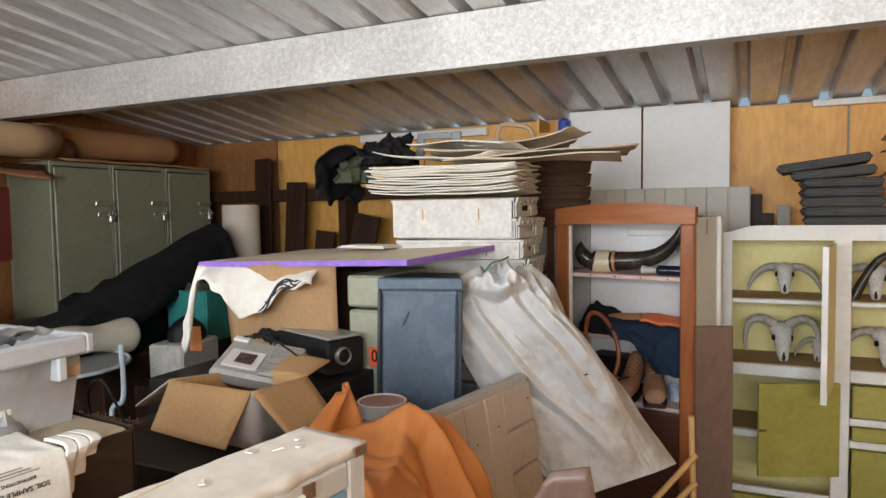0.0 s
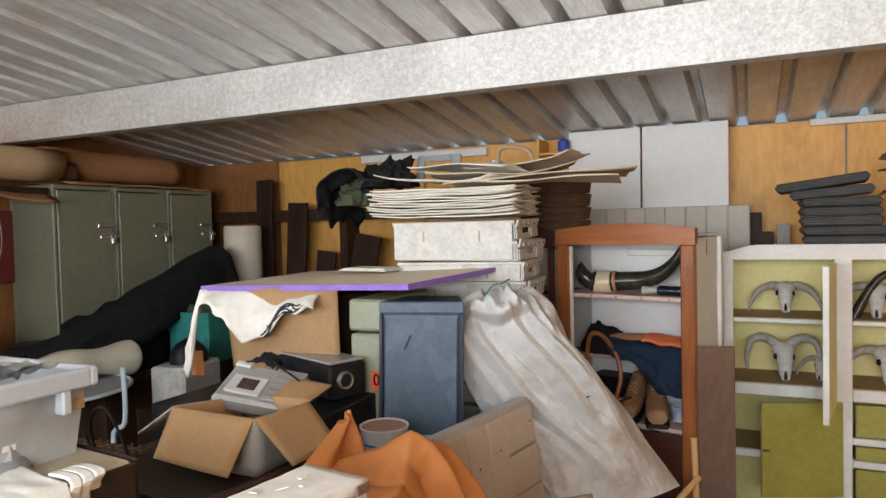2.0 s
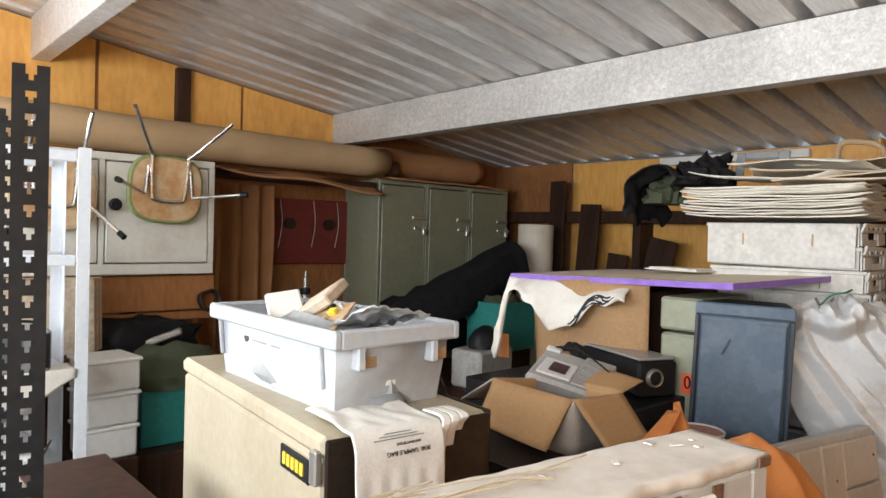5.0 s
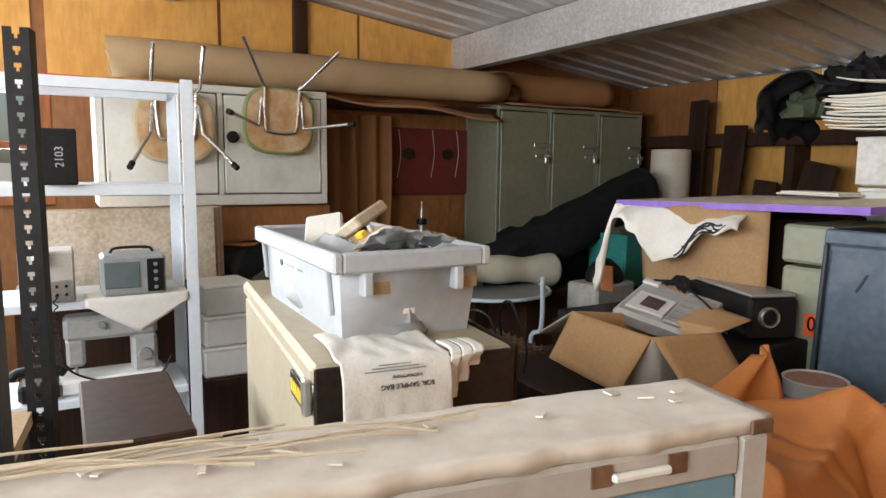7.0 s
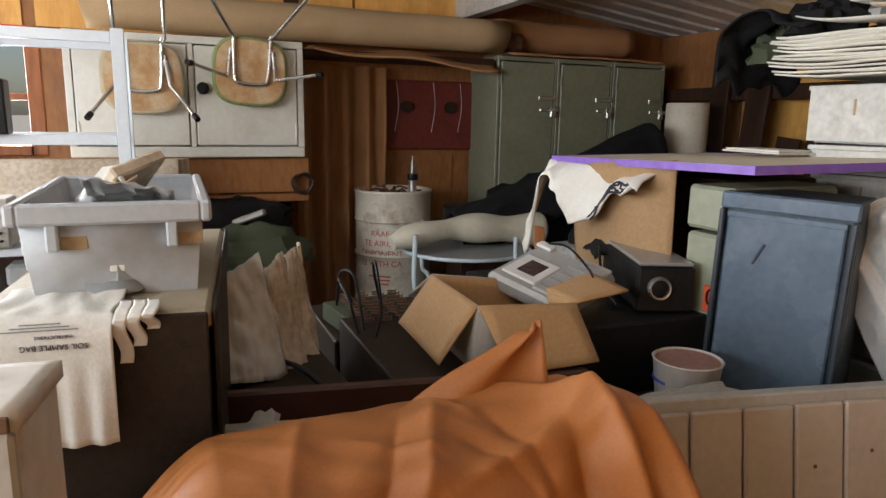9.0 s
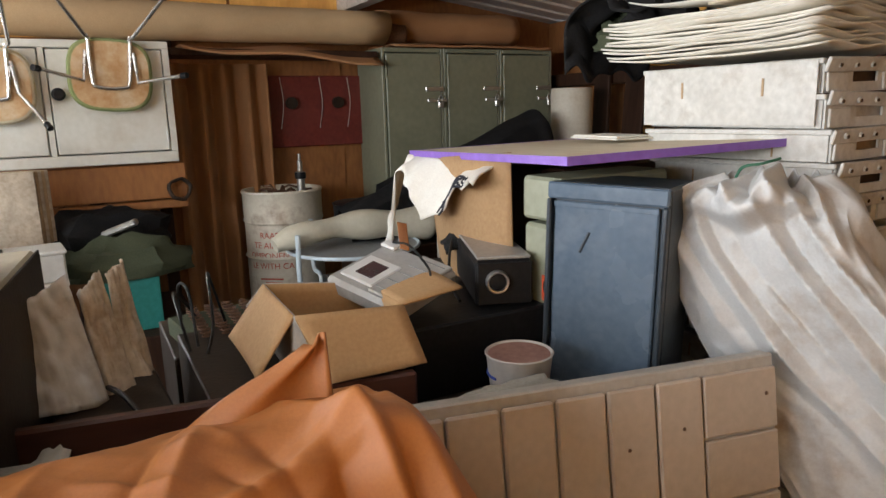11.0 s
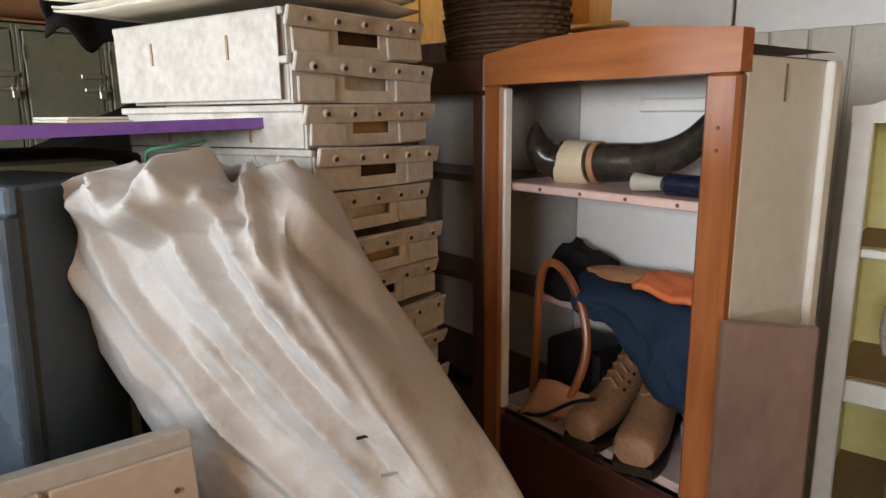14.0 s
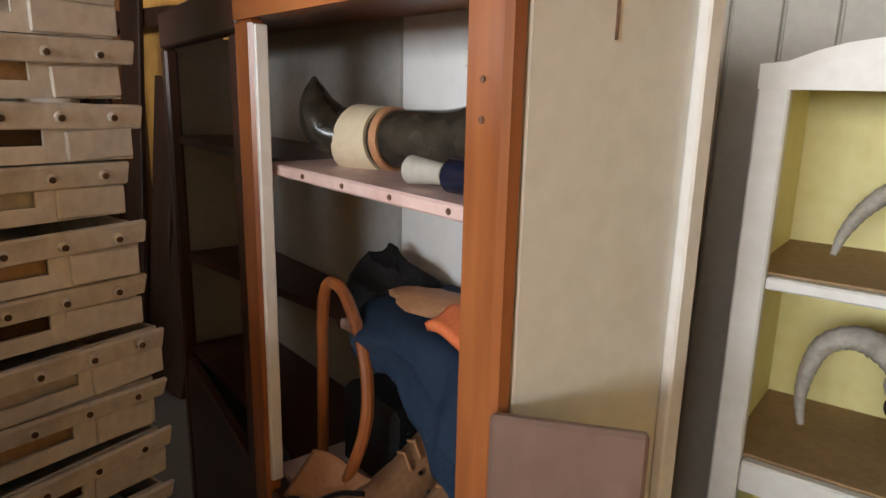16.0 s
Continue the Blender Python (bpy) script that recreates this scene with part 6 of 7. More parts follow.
for k in range(2):
    part("emblem_bar", box(0.06 - 0.025 * k, 0.0012, 0.014, (-0.045 + 0.062 * k, -TW * 0.972, 0.086), 0), GREYPLAST, tub, "grey bar where the name stands")
TB = pose(-0.268, 0.985, 1.2225, 0, 0, -1)
single("packing_card", box(0.15, 0.10, 0.022, bevel=0.004), PAPERBAG, TB @ pose(-0.06, 0.0, 0.135, 20, -32, 25), "pale packing block sticking out of tub", "packing")
single("packing_card", box(0.12, 0.07, 0.02, bevel=0.004), LINEN, TB @ pose(-0.10, -0.03, 0.13, 10, 24, -20), "white packing block sticking out of tub", "packing")
single("foil_sheet", sheet(lambda u, v: Vector((0.02 + 0.19 * u, -0.04 + 0.12 * v, 0.10 + 0.07 * u * (1 - 0.3 * v) + 0.012 * nz(u * 8, v * 8))), 18, 14), SILVER, TB, "crumpled silver foil sheet in the tub", "foil", thick=0.002)
cir = thing("circuit_board", TB @ pose(0.02, -0.03, 0.12, 30, -14, 20), "brown circuit board with blue coil", "circuit board")
part("board", box(0.13, 0.09, 0.004, bevel=0.001), CARD_OLD, cir)
part("coil", tube([(0.016 * math.cos(a), 0.016 * math.sin(a), 0.006 + a * 0.0004) for a in [i * 0.4 for i in range(48)]], 0.003, 6), surf("blue_wire", (0.12, 0.35, 0.5), (0.2, 0.45, 0.6), 0.4), cir, "blue wire coil", m=pose(-0.03, 0, 0))
random.seed(6)
for k in range(12):
    part("component", box(random.uniform(0.006, 0.018), random.uniform(0.006, 0.014), random.uniform(0.006, 0.014), (random.uniform(-0.01, 0.055), random.uniform(-0.035, 0.035), 0.007), 0.001), random.choice((YELLOWINK, STEEL, BLACK, BONE)), cir)
single("tub_filling", heap(0.20, 0.10, 0.10, 55, 0.3), GREYPLAST, TB @ pose(0, 0, 0.006), "jumble of grey parts inside the tub", "parts")

sb = thing("soil_sample_bag", CH, "white printed soil sample bag draped over chest", "bag")
def bag(u, v):
    y_ = 0.028 + 0.152 * u
    if v < 0.4:
        return Vector((0.56 + 0.145 * v / 0.4, y_ + 0.006 * nz(v * 4, u * 4), 1.230 + 0.004 * nz(u * 6, v * 6)))
    w = (v - 0.4) / 0.6
    return Vector((0.705 + 0.014 * math.sin(min(1, w * 4) * 1.57) + 0.006 * math.sin(u * 30) * max(0, w - 0.35) + 0.010 * w, y_, 1.230 - 0.165 * w ** 1.15))
part("bag", sheet(bag, 44, 34), LINEN, sb, thick=0.003, smooth=80)
for k in range(3):
    part("fold", sheet(lambda u, v: Vector((0.66 + 0.045 * min(1, v * 3) + 0.010 * math.sin(v * 5), 0.181 + 0.017 * k + 0.016 * u + 0.003 * math.sin(v * 9), 1.232 - (0.10 - 0.03 * k) * max(0, v - 0.25) ** 1.1)), 5, 16), LINEN, sb, thick=0.004)
for txt, size, zz, xx in (("SOIL SAMPLE BAG", 0.0095, 1.196, 0.7245), ("INSTRUCTIONS", 0.006, 1.2085, 0.7225)):
    lettering("lettering", txt, size, INK, sb, pose(xx, 0.115, zz, 90, 0, 90) @ pose(0, 0, 0, 0, 0, 180), 0, "dark blue printed words upside down")
for k in range(3):
    part("print_line", box(0.0008, 0.085 - 0.02 * k, 0.0014, (0.7200 - 0.0018 * k, 0.10, 1.2165 + 0.0035 * k), 0), GREYPLAST, sb, "thin line of small print")
single("plastic_wrap", heap(0.055, 0.05, 0.045, 61, 0.45), surf("clear_crumpled_plastic", (0.55, 0.52, 0.46), (0.66, 0.63, 0.57), 0.25), pose(-0.08, 1.16, 0.936), "crumpled clear plastic wrap", "plastic wrap")
sc = thing("brown_suitcase", pose(-0.30, 1.27, 0, 0, 0, 3), "dark brown vinyl suitcase among the clutter", "suitcase")
part("shell", span(-0.34, 0.20, -0.10, 0.12, 0, 0.915, 0.02), LEATHER, sc)
part("lid", span(-0.335, 0.195, -0.095, 0.115, 0.917, 0.935, 0.008), LEATHER, sc)
part("strap", tube(smooth_path([(-0.2, 0.0, 0.94), (-0.05, 0.03, 0.96), (0.1, 0.06, 0.945), (0.18, 0.10, 0.938)], 5), 0.006, 8), BLACK, sc, "black strap")

# ---- near white cabinet with blue front ----
NZ, NLEN = 1.309, 1.243
NM = Matrix.Translation((0.546, 0.962, 0)) @ pose(0, 0, 0, 0, 0, 81.5) @ pose(-NLEN, 0, 0)
nc = thing("white_cabinet", NM, "white painted cabinet with faded blue front", "cabinet")
part("body", span(0, NLEN, 0.004, 0.080, 0, NZ - 0.012, 0.004), OLDCREAM, nc)
part("top", sheet(lambda u, v: Vector((-0.004 + (NLEN + 0.007) * u, -0.004 + 0.087 * v + 0.0025 * nz(u * 40, v) * (1 if 0.02 < v < 0.98 else 2), NZ - 0.006 + 0.0012 * nz(u * 30, v * 4))), 120, 10), OLDCREAM, nc, "flaking painted top", thick=0.012)
part("front_frame", span(NLEN - 0.026, NLEN, -0.006, 0.003, 0.3, NZ - 0.0125, 0.003), DOOREDGE, nc, "greyish stile")
part("front_rail", span(0, NLEN - 0.0265, -0.006, 0.003, NZ - 0.040, NZ - 0.0125, 0.003), DOOREDGE, nc, "greyish rail")
part("front_panel", span(0.01, NLEN - 0.027, -0.004, 0.002, 0.3, NZ - 0.041, 0.002), BLUEPANEL, nc, "faded blue front panel")
part("catch", box(0.046, 0.006, 0.006, (NLEN - 0.112, -0.009, NZ - 0.024), 0.002), ENAMEL, nc, "cream painted catch bar")
for sx in (-1, 1):
    part("catch_plate", box(0.015, 0.002, 0.014, (NLEN - 0.112 + sx * 0.030, -0.0072, NZ - 0.022), 0.001), RUST, nc, "rusty catch plate")
part("corner_plate", box(0.020, 0.003, 0.010, (NLEN - 0.010, -0.0075, NZ - 0.006), 0.001), RUST, nc, "dark chipped corner")
random.seed(9)
for k in range(22):
    x0_ = random.uniform(0.35, 0.92)
    y0_ = random.uniform(0.045, 0.075)
    single("straw_stalk", tube(smooth_path([(x0_, y0_, NZ + 0.003), (x0_ + 0.10, y0_ + random.uniform(-0.02, 0.02), NZ + 0.004 + 0.006 * random.random()), (x0_ + random.uniform(0.14, 0.26), y0_ + random.uniform(-0.03, 0.03), NZ + 0.003)], 4), 0.0010, 5), STRAW, NM, "dry straw stalk on the white cabinet", "straw", "straw stalks")
for k in range(26):
    single("paint_flake", box(random.uniform(0.004, 0.014), random.uniform(0.003, 0.009), 0.0012, bevel=0), OLDCREAM, NM @ pose(random.uniform(0.45, NLEN - 0.03), random.uniform(0.015, 0.075), NZ + 0.0022, random.uniform(-6, 6), random.uniform(-6, 6), random.uniform(0, 180)), "loose curled flake of cream paint", "paint flake", "paint flakes")
single("brown_plank", span(-0.60, -0.25, 0.54, 0.70, 1.035, 1.06), DARKWOOD, Matrix(), "short red-brown plank behind the white cabinet", "plank")
single("plank_crate", span(-0.56, -0.42, 0.55, 0.69, 0, 1.034), DARKWOOD, Matrix(), "dark crate behind the white cabinet", "crate")

# ---- orange cloth over a low case ----
single("cloth_case", span(0.14, 0.26, 1.14, 1.58, 0, 1.03), LEATHER, Matrix(), "dark case hidden under the orange cloth", "case")


CLOTH_FOLDS = (((0.76, 0.34), (0.80, 0.75), 0.030, 0.040), ((0.70, 0.42), (0.72, 0.80), 0.040, -0.050), ((0.76, 0.34), (0.52, 0.44), 0.035, 0.028), ((0.60, 0.30), (0.66, 0.62), 0.030, -0.022),
               ((0.84, 0.40), (0.90, 0.85), 0.030, 0.026), ((0.80, 0.50), (0.845, 0.95), 0.022, -0.026), ((0.50, 0.20), (0.42, 0.46), 0.025, 0.020), ((0.44, 0.18), (0.36, 0.44), 0.022, -0.016),
               ((0.16, 0.40), (0.36, 0.52), 0.035, 0.016), ((0.20, 0.44), (0.26, 0.92), 0.030, 0.018), ((0.30, 0.44), (0.40, 0.90), 0.045, -0.018), ((0.46, 0.50), (0.56, 0.95), 0.035, 0.020),
               ((0.56, 0.24), (0.50, 0.10), 0.025, 0.014), ((0.28, 0.10), (0.22, 0.40), 0.022, 0.012), ((0.66, 0.10), (0.74, 0.30), 0.030, 0.018), ((0.86, 0.10), (0.80, 0.32), 0.030, -0.016),
               ((0.62, 0.55), (0.70, 0.95), 0.020, 0.014), ((0.34, 0.26), (0.46, 0.36), 0.018, 0.012), ((0.53, 0.34), (0.60, 0.50), 0.016, -0.012), ((0.72, 0.60), (0.80, 0.92), 0.018, 0.018))


def cloth(u, v):
    e1 = max(0.0, (0.13 - u) / 0.13)
    e2 = max(0.0, (u - 0.86) / 0.14)
    y_ = 1.085 + 0.53 * (u - 0.13) / 0.73 - 0.075 * math.sin(e1 * 1.57) + 0.05 * e2
    fold = 0.75 * sum(crease((u, v), *f_) for f_ in CLOTH_FOLDS) + 0.012 * crumple(u * 1.6, v, 5.0) + 0.005 * nz(u * 9, v * 7, 4.0)
    hump = 0.030 * math.exp(-((u - 0.77) / 0.10) ** 2) * math.exp(-((v - 0.36) / 0.16) ** 2) + 0.022 * max(0.0, u - 0.15)
    drop = 0.34 * e1 ** 1.4 + 0.32 * e2 ** 1.3
    pleat = 0.016 * (zig(v * 8 + 0.6 * nz(v * 5, 2)) + 0.4 * zig(v * 17)) * min(1, e1 * 2) + 0.012 * zig(v * 5) * min(1, e2 * 1.5)
    if v < 0.40:
        k = v / 0.40
        return Vector((0.105 + 0.225 * k, y_ - pleat, 1.062 + 0.018 * k + 0.02 * math.sin(k * 3.1) + hump + fold * 0.8 - drop * (0.8 + 0.2 * k)))
    k = (v - 0.40) / 0.60
    bend = min(1.0, k * 1.6)
    return Vector((0.33 + 0.085 * math.sin(bend * 1.57) + fold * 1.1 * min(1.0, 0.2 + k * 2), y_ - pleat + 0.06 * k * (u - 0.5), 1.080 + hump + fold * (1 - k) * 0.8 - drop * (1 - 0.6 * k) - 0.44 * k ** 1.5))


single("orange_cloth", sheet(cloth, 200, 130), ORANGE, Matrix(), "orange-brown cloth draped in folds over low case", "cloth", thick=0.004, smooth=80)
single("orange_flap", sheet(lambda u, v: lerp4((0.125, 1.33, 1.06), (0.205, 1.545, 1.09), (0.172, 1.553, 1.195), (0.150, 1.525, 1.178), u, v) + Vector((0.016 * math.sin(u * 5.5) - 0.012 * v, 0, 0.006 * math.sin(v * 5))), 24, 14), ORANGE, Matrix(), "stiff orange-brown fabric flap standing up", "fabric", thick=0.004)
single("pink_card", sheet(lambda u, v: lerp4((0.46, 1.60, 0.86), (0.66, 1.66, 0.86), (0.63, 1.65, 1.045), (0.56, 1.62, 1.035), u, v), 6, 6), BROWNBOARD, Matrix(), "pinkish-brown card leaning before the grooved door", "card", thick=0.006)
single("card_crate", span(0.44, 0.62, 1.58, 1.70, 0, 0.90), DARKWOOD, Matrix(), "dark crate holding the leaning card", "crate")

# ---- open cardboard box ----
A3, B3, C3, D3 = Vector((-0.40, 1.597, 1.132)), Vector((-0.138, 1.588, 1.130)), Vector((-0.150, 1.815, 1.112)), Vector((-0.385, 1.825, 1.105))
cb = thing("cardboard_box", pose(0, 0, 0), "open brown cardboard box with flaps spread", "box")


def quad(name, a, b, c, d, mat, par, label="", n=6, bow=0.0, thick=0.005):
    nn = (Vector(b) - Vector(a)).cross(Vector(d) - Vector(a)).normalized()
    return part(name, sheet(lambda u, v: lerp4(a, b, c, d, u, v) + nn * bow * math.sin(u * 3.14) * math.sin(v * 1.6), n, n), mat, par, label, thick=thick)


dn = Vector((0, 0, -0.135))
quad("side", A3, B3, B3 + dn, A3 + dn, CARD_GREY, cb, "greyish outer side")
quad("side", B3, C3, C3 + dn, B3 + dn, CARD_GREY, cb, "greyish outer side")
quad("side", C3, D3, D3 + dn, C3 + dn, CARD, cb)
quad("side", D3, A3, A3 + dn, D3 + dn, CARD, cb)
quad("bottom", A3 + dn, B3 + dn, C3 + dn, D3 + dn, CARD, cb)
quad("flap", A3, B3, (-0.155, 1.515, 1.015), (-0.375, 1.510, 1.035), CARD, cb, "", 8, 0.006)
quad("flap", B3, C3, (-0.072, 1.825, 1.012), (-0.055, 1.62, 1.02), CARD, cb, "", 8, 0.006)
quad("flap", C3, D3, (-0.40, 1.95, 1.13), (-0.182, 1.972, 1.117), CARD, cb, "", 8, -0.006)
quad("flap", D3, A3, (-0.50, 1.575, 1.06), (-0.49, 1.80, 1.04), CARD_GREY, cb, "", 8, 0.006)
# filler below the box, with the pile's shade in its dark colour
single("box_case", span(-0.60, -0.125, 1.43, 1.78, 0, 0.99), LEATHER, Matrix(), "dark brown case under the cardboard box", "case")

# ---- red-brown plank edge and machine parts beside it ----
single("trunk_side", box(0.72, 0.024, 0.5, (0.36, 0, -0.25), 0.005), TRUNKWOOD, Matrix.Translation((-0.195, 1.09, 1.003)) @ pose(0, 0, 0, 0, 0, 80), "dark red-brown timber trunk side", "trunk")
single("wire_spring_base", box(0.30, 0.22, 0.05, (0, 0, 0.025), 0.004), GREENCLOTH, pose(-0.66, 1.56, 0.93, 0, 0, 8), "dark green sprung base", "spring base")
# filler below the springs, shade included in the dark colour
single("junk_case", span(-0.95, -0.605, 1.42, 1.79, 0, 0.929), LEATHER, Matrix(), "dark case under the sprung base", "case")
for r_ in range(4):
    for k in range(9):
        single("coil_spring", tube([(0.012 * math.cos(a), 0.012 * math.sin(a), a * 0.0011) for a in [i * 0.7 for i in range(30)]], 0.0018, 5), RUST, pose(-0.78 + 0.03 * k, 1.49 + 0.045 * r_, 0.981), "small rusty coil spring in a row", "spring", "coil springs")
for k, pts in enumerate(([(-0.62, 1.55, 0.98), (-0.60, 1.52, 1.10), (-0.52, 1.50, 1.14), (-0.44, 1.49, 1.05), (-0.42, 1.47, 0.99)], [(-0.75, 1.46, 0.98), (-0.66, 1.45, 1.09), (-0.56, 1.46, 1.10), (-0.48, 1.46, 0.99)], [(-0.70, 1.50, 0.98), (-0.64, 1.44, 1.08), (-0.50, 1.43, 1.06), (-0.45, 1.44, 0.992)])):
    single("bent_wire", tube(smooth_path(pts, 7), 0.0035, 6), BLACK, Matrix(), "bent black wire sticking up", "wire", "bent wires")


# ---- weathered paper sacks ----
def sack(c, mat, label, seed, dents):
    """A flat crumpled sack hung between its four corners: top two, then bottom two."""
    nn = (Vector(c[1]) - Vector(c[0])).cross(Vector(c[3]) - Vector(c[0])).normalized()
    def fn(u, v):
        wob = 0.010 * (1 - abs(nz(u * 3 + seed, v * 3)) * 2.3) + 0.005 * (1 - abs(nz(u * 9 + seed, v * 7)) * 2.3)
        return lerp4(*c, u, v) + nn * (wob + 0.018 * math.sin(u * 3.14) * math.sin(v * 3.14)) + Vector((0, 0, 0.010 * nz(u * 6, seed) * (1 - v)))
    ob = thing("paper_sack", Matrix(), label, "sack", "standing sacks")
    part("front", sheet(fn, 40, 34), mat, ob, thick=0.004, smooth=80)
    part("back", sheet(lambda u, v: fn(u, v) - nn * 0.03 * math.sin(u * 3.14) * (0.4 + 0.6 * v), 24, 20), mat, ob, thick=0.004, smooth=80)
    random.seed(int(seed))
    for k in range(dents):
        u0, v0 = 0.25 + 0.08 * (k % 4) + random.uniform(-0.02, 0.02), 0.30 + 0.09 * (k // 4)
        part("print_mark", tube([fn(u0, v0) + nn * 0.004, fn(u0 + 0.07, v0 - 0.02) + nn * 0.004], 0.0022, 5), CARD_OLD, ob, "worn brown print")


sack(((-0.420, 1.112, 1.131), (-0.440, 1.224, 1.199), (-0.400, 1.272, 0.931), (-0.380, 1.118, 0.943)), SACKWHITE, "glossy white sack with worn brown print", 1.0, 20)
sack(((-0.500, 1.242, 1.143), (-0.520, 1.287, 1.184), (-0.460, 1.331, 0.896), (-0.440, 1.263, 0.918)), PAPERBAG, "folded tan paper sack leaning upright", 5.0, 0)
sack(((-0.560, 1.302, 1.165), (-0.580, 1.336, 1.187), (-0.520, 1.381, 0.863), (-0.500, 1.316, 0.884)), PAPERBAG, "folded tan paper sack leaning upright", 9.0, 0)


# ---- white steel rack with electronics ----
RX, RY0, RY1, RD = -1.70, -0.62, 0.945, 0.32
rk = thing("white_rack", pose(RX, 0, 0), "white powder-coated steel shelf rack", "rack")
for yy in (RY1, RY0):
    for xx in (0, -RD):
        bm = span(xx - 0.022, xx + 0.022, yy - 0.003, yy + 0.001, 0, 1.765, 0.001)
        span(xx + (0.018 if xx == 0 else -0.022), xx + (0.022 if xx == 0 else -0.018), yy - 0.04, yy - 0.003, 0, 1.765, 0.001, bm)
        part("post", bm, RACKWHITE, rk)
for zz in (1.735, 1.385):
    for xx in (0.0, -RD):
        part("rail", span(xx - 0.012, xx + 0.012, RY0 + 0.002, RY1 - 0.042, zz - 0.018, zz + 0.018, 0.002), RACKWHITE, rk)
for zz in (1.015, 0.675, 0.30):
    part("shelf", span(-RD + 0.023, 0.012, RY0 + 0.002, RY1 - 0.045, zz - 0.03, zz, 0.003), RACKWHITE, rk)
tin = thing("deed_box", pose(RX, 0.53, 1.4035), "black tin box with white painted number", "box")
part("box", box(0.10, 0.10, 0.18, (0, 0, 0.09), 0.005), BLACK, tin)
lettering("lettering", "2103", 0.034, TUBGREY, tin, pose(0.0505, 0.0, 0.09, 90, 0, 90) @ pose(0, 0, 0, 0, 0, 90), 0, "white painted number")
single("red_tray", box(0.10, 0.24, 0.035, (0, 0, 0.0175), 0.008), REDBRIGHT, pose(RX - RD, 0.50, 1.7535), "bright red plastic tray on rack", "tray")
tv = thing("portable_tv", pose(RX - 0.06, 0.735, 1.017), "grey portable television with small screen", "television")
part("case", box(0.16, 0.205, 0.145, (0, 0, 0.0725), 0.012), GREYPLAST, tv)
part("screen", box(0.006, 0.11, 0.09, (0.081, -0.038, 0.077), 0.006), SCREEN, tv, "grey-green glass screen")
part("control_panel", box(0.005, 0.055, 0.115, (0.0805, 0.068, 0.072), 0.002), BLACK, tv)
for k in range(4):
    part("knob", lathe([(0.007, 0), (0.006, 0.008), (0, 0.008)], 10), GREYPLAST, tv, m=pose(0.083, 0.068, 0.03 + 0.027 * k, 0, 90, 0))
part("handle", tube(smooth_path([(0, -0.07, 0.145), (0, -0.05, 0.162), (0, 0.05, 0.162), (0, 0.07, 0.145)], 4), 0.005, 8), BLACK, tv)
rd = thing("two_way_radio", pose(RX - 0.05, 0.475, 1.017), "old metal radio set with hand microphone", "radio")
part("case", box(0.16, 0.16, 0.17, (0, 0, 0.085), 0.006), CARD_GREY, rd)
part("front", box(0.006, 0.15, 0.07, (0.082, 0, 0.04), 0.002), STEEL, rd)
for k in range(5):
    for j in range(2):
        part("switch", tube([(0.084, -0.055 + 0.027 * k, 0.028 + 0.028 * j), (0.096, -0.055 + 0.027 * k, 0.028 + 0.028 * j)], 0.005, 8), BLACK, rd)
part("microphone", box(0.03, 0.04, 0.06, (0.10, -0.02, 0.16), 0.01), BONE, rd, "cream hand microphone")
part("cord", tube([(0.11 + 0.006 * math.cos(a * 6), 0.02 + 0.006 * math.sin(a * 6), 0.03 - 0.028 * a) for a in [i * 0.12 for i in range(80)]], 0.0024, 5), BLACK, rd, "coiled black cord")
single("white_cloth", sheet(lambda u, v: Vector((RX - 0.10 + 0.125 * min(1, v * 1.6), 0.58 + 0.33 * u, 1.0195 + 0.004 * nz(u * 5, v * 5) - (0.13 * (1 - abs(u - 0.5) * 1.6) * max(0, v - 0.62) * 2.6))), 24, 18), LINEN, Matrix(), "white cloth hanging over shelf edge", "cloth", thick=0.003)
sm = thing("sewing_machine", pose(RX - 0.10, 0.66, 0.677), "grey and white electric sewing machine", "sewing machine")
part("base", box(0.15, 0.34, 0.055, (0, 0, 0.0275), 0.01), WHITE_CLEAN, sm)
part("arm", box(0.10, 0.30, 0.085, (0, 0, 0.225), 0.014), SILVER, sm)
part("column", box(0.10, 0.085, 0.13, (0, 0.105, 0.12), 0.012), SILVER, sm)
part("head", box(0.09, 0.06, 0.10, (0, -0.115, 0.14), 0.012), SILVER, sm)
part("needle_bar", tube([(0, -0.115, 0.055), (0, -0.115, 0.10)], 0.005, 8), STEEL, sm)
for yy, zz, r_ in ((0.105, 0.115, 0.024), (0.08, 0.235, 0.014), (-0.03, 0.235, 0.014)):
    part("dial", lathe([(r_, 0), (r_ * 0.9, 0.012), (0, 0.013)], 18), GREYPLAST, sm, m=pose(0.05, yy, zz, 0, 90, 0))
part("cord", tube(smooth_path([(0.06, -0.16, 0.23), (0.085, -0.14, 0.10), (0.088, 0.0, 0.035), (0.085, 0.14, 0.04), (0.07, 0.19, 0.10)], 6), 0.004, 6), BLACK, sm)
ph = thing("telephone", pose(RX - 0.06, 0.43, 0.677), "black telephone with receiver on its base", "telephone")
part("base", box(0.12, 0.12, 0.06, (0, 0, 0.03), 0.012), BLACK, ph)
part("receiver", tube(smooth_path([(0.03, -0.08, 0.085), (0.03, -0.05, 0.105), (0.03, 0.05, 0.105), (0.03, 0.08, 0.085)], 5), 0.016, 10), BLACK, ph)

# goods behind and beside the rack
for k in range(5):
    single("flat_carton", box(0.012, 0.74, 0.31, (0, 0, 0.155), 0.002), CARD_OLD if k % 2 else PAPERBAG, pose(-2.215 - 0.018 * k, 0.74 + 0.012 * k, 0.975, 0, -4, 0), "flattened carton standing on edge", "carton", "flattened cartons")
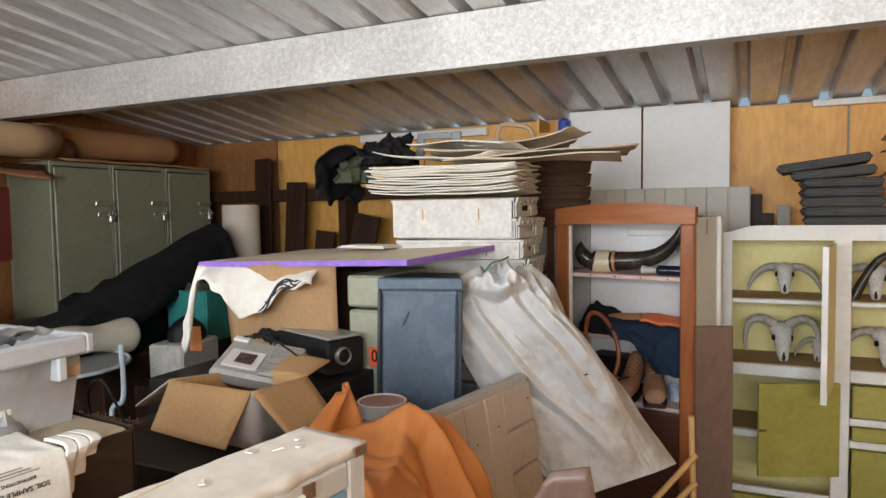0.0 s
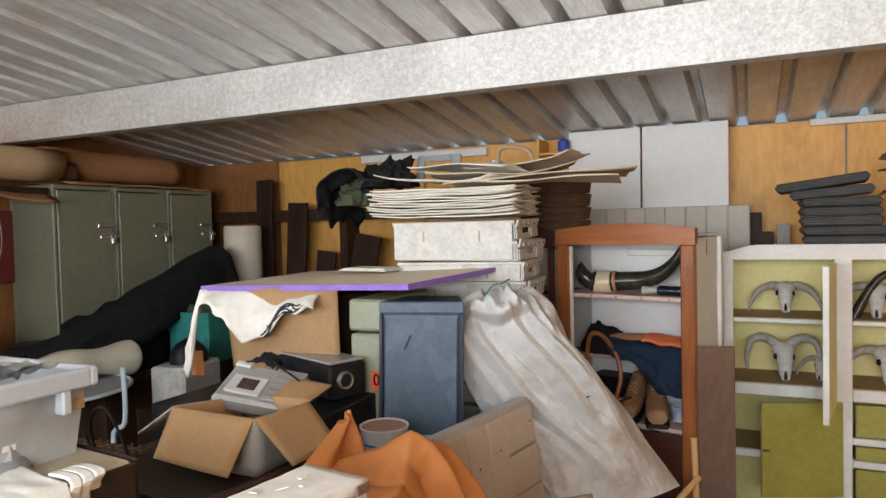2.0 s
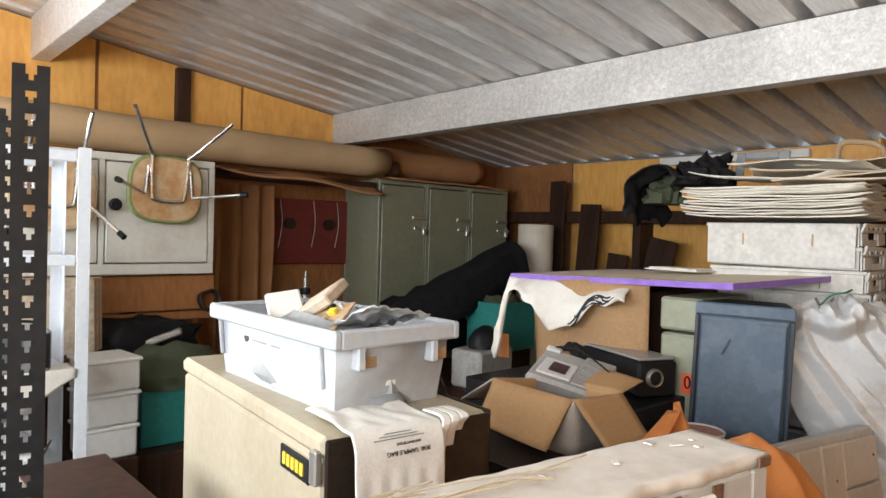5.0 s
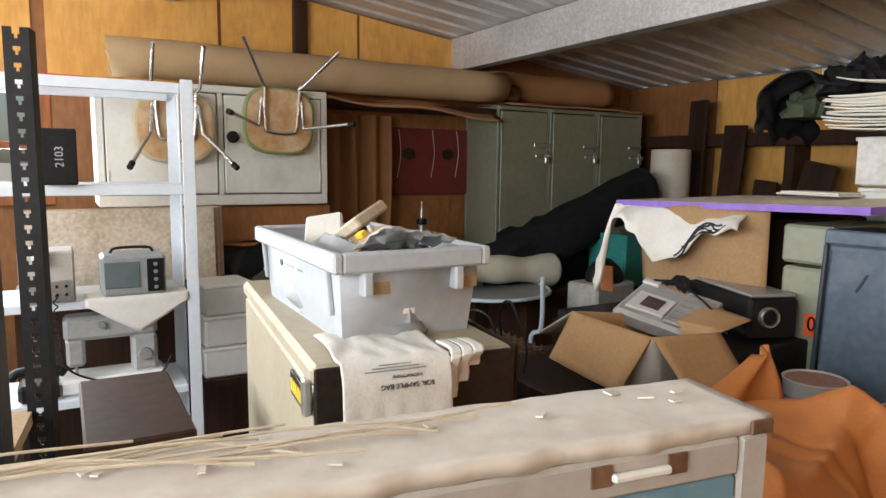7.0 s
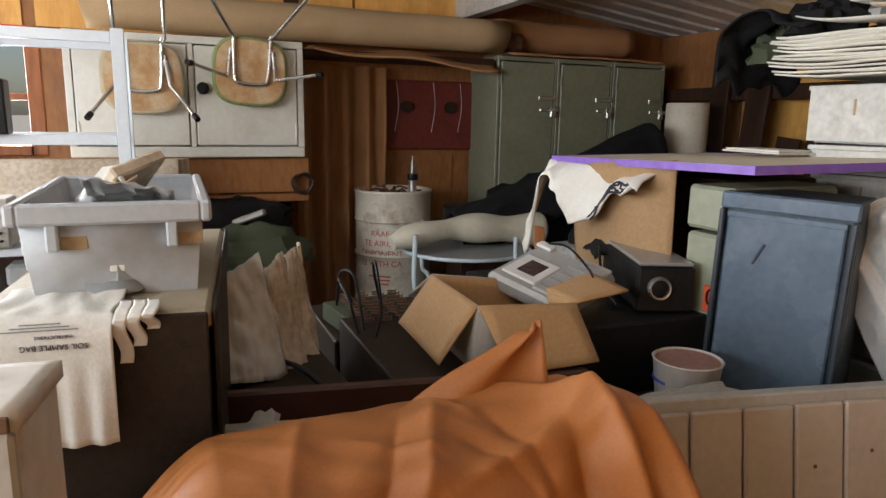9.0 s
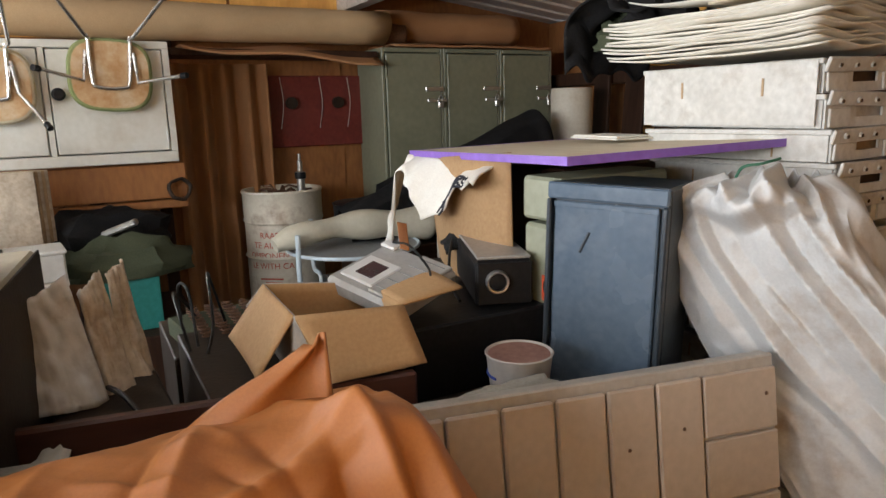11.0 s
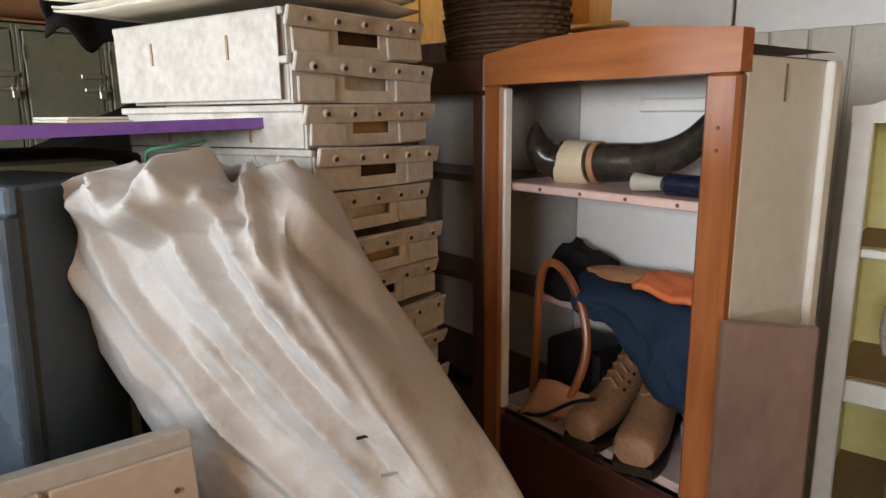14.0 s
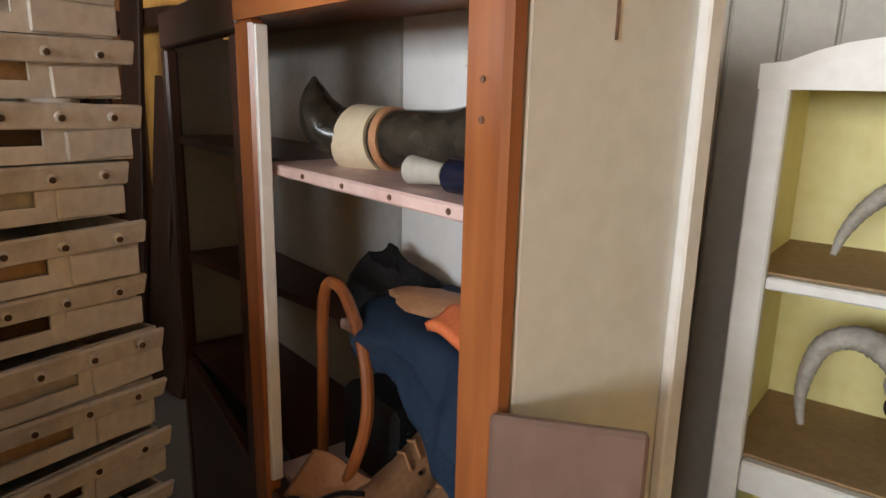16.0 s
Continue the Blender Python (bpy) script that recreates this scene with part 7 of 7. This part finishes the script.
single("carton_bench", span(-2.40, -2.12, 0.35, 1.10, 0, 0.97), DARKWOOD, Matrix(), "dark bench under the flattened cartons", "bench")
for k in range(3):
    tr = thing("storage_tray", pose(-1.98, 1.085, 0.62 + 0.128 * k, 0, 0, 3 * k), "white plastic storage tray in a stack", "tray", "storage trays")
    part("shell", box(0.20, 0.19, 0.115, (0, 0, 0.0575), 0.008), WHITE, tr)
    part("rim", box(0.214, 0.204, 0.014, (0, 0, 0.118), 0.004), WHITE, tr)
single("tray_box", span(-2.10, -1.86, 0.98, 1.18, 0, 0.619), DARKWOOD, Matrix(), "dark box under the storage trays", "box")
single("teal_crate", span(-2.30, -2.06, 1.25, 1.53, 0.58, 0.815), TEAL, Matrix(), "teal painted crate under the cupboard", "crate")
single("dark_chest", span(-2.72, -1.95, 1.20, 1.68, 0, 0.579), DARKWOOD, Matrix(), "dark timber chest under the cupboard", "chest")
single("green_kitbag", heap(0.22, 0.30, 0.14, 71, 0.3), GREENCLOTH, pose(-2.25, 1.40, 0.816), "dark green canvas kitbag", "bag")
single("dark_coat", heap(0.20, 0.26, 0.15, 77, 0.35), BLACKCLOTH, pose(-2.45, 1.35, 0.92), "dark folded coat on the kitbag", "coat")
single("steel_tool", box(0.05, 0.22, 0.03, bevel=0.008), STEEL, pose(-2.26, 1.38, 1.0, 20, 0, -20), "dull steel hand tool on the coat", "tool")
single("rope_coil", tube([((0.05 + 0.004 * math.sin(a * 5)) * math.cos(a), (0.05 + 0.004 * math.cos(a * 3)) * math.sin(a), 0.003 * a * 0.4) for a in [i * 0.35 for i in range(90)]], 0.008, 6), LEATHER, pose(-2.47, 1.70, 1.14, 0, 80, 0), "dark coil of rope hanging", "rope")
single("white_bucket_tray", box(0.20, 0.30, 0.20, (0, 0, 0.1), 0.012), TRAY, pose(-1.72, 2.92, 0.70, 0, 0, 8), "white plastic crate on clutter", "crate")
single("crate_base", span(-1.86, -1.58, 2.72, 3.12, 0, 0.699), DARKWOOD, Matrix(), "dark box under the white crate", "box")
single("black_helmet", heap(0.09, 0.10, 0.10, 83, 0.1), BLACK, pose(-1.72, 2.94, 0.9005), "black rounded bag on the white crate", "bag")


# ---- black slotted-steel rack ----
def slotted_post(parent, x_, y_, turn, h_):
    """An angle post with keyhole slots cut through."""
    bm = bmesh.new()
    w_, t_, step = 0.034, 0.002, 0.0235
    span(-w_ / 2, -0.005, -t_, 0, 0, h_, 0, bm)
    span(0.005, w_ / 2, -t_, 0, 0, h_, 0, bm)
    k = 0
    while k * step + 0.012 < h_:
        span(-0.005, 0.005, -t_, 0, k * step, k * step + 0.011, 0, bm)
        span(-0.005, -0.0022, -t_, 0, k * step + 0.011, k * step + 0.017, 0, bm)
        span(0.0022, 0.005, -t_, 0, k * step + 0.011, k * step + 0.017, 0, bm)
        k += 1
    span(w_ / 2 - t_, w_ / 2, 0, 0.034, 0, h_, 0, bm)
    part("post", bm, BLACK, parent, m=pose(x_, y_, 0, 0, 0, turn))


br = thing("black_rack", Matrix(), "black slotted steel angle shelf rack", "rack")
slotted_post(br, 0.006, 0.446, 78, 1.672)
slotted_post(br, -0.335, 0.485, 78, 1.672)
slotted_post(br, -0.04, -0.20, 78, 1.672)
slotted_post(br, -0.40, -0.16, 78, 1.672)
for zz in (1.10, 0.5):
    bm = bmesh.new()
    q = [(-0.004, 0.437), (-0.345, 0.475), (-0.41, -0.165), (-0.05, -0.205)]
    for z0_ in (zz - 0.02, zz):
        bm.faces.new([bm.verts.new((a, b, z0_)) for a, b in q])
    for i in range(4):
        (a, b), (c, d) = q[i], q[(i + 1) % 4]
        bm.faces.new([bm.verts.new(p_) for p_ in ((a, b, zz - 0.02), (c, d, zz - 0.02), (c, d, zz), (a, b, zz))])
    part("shelf", bm, BLACK if zz > 1.2 else CARD_OLD, br)
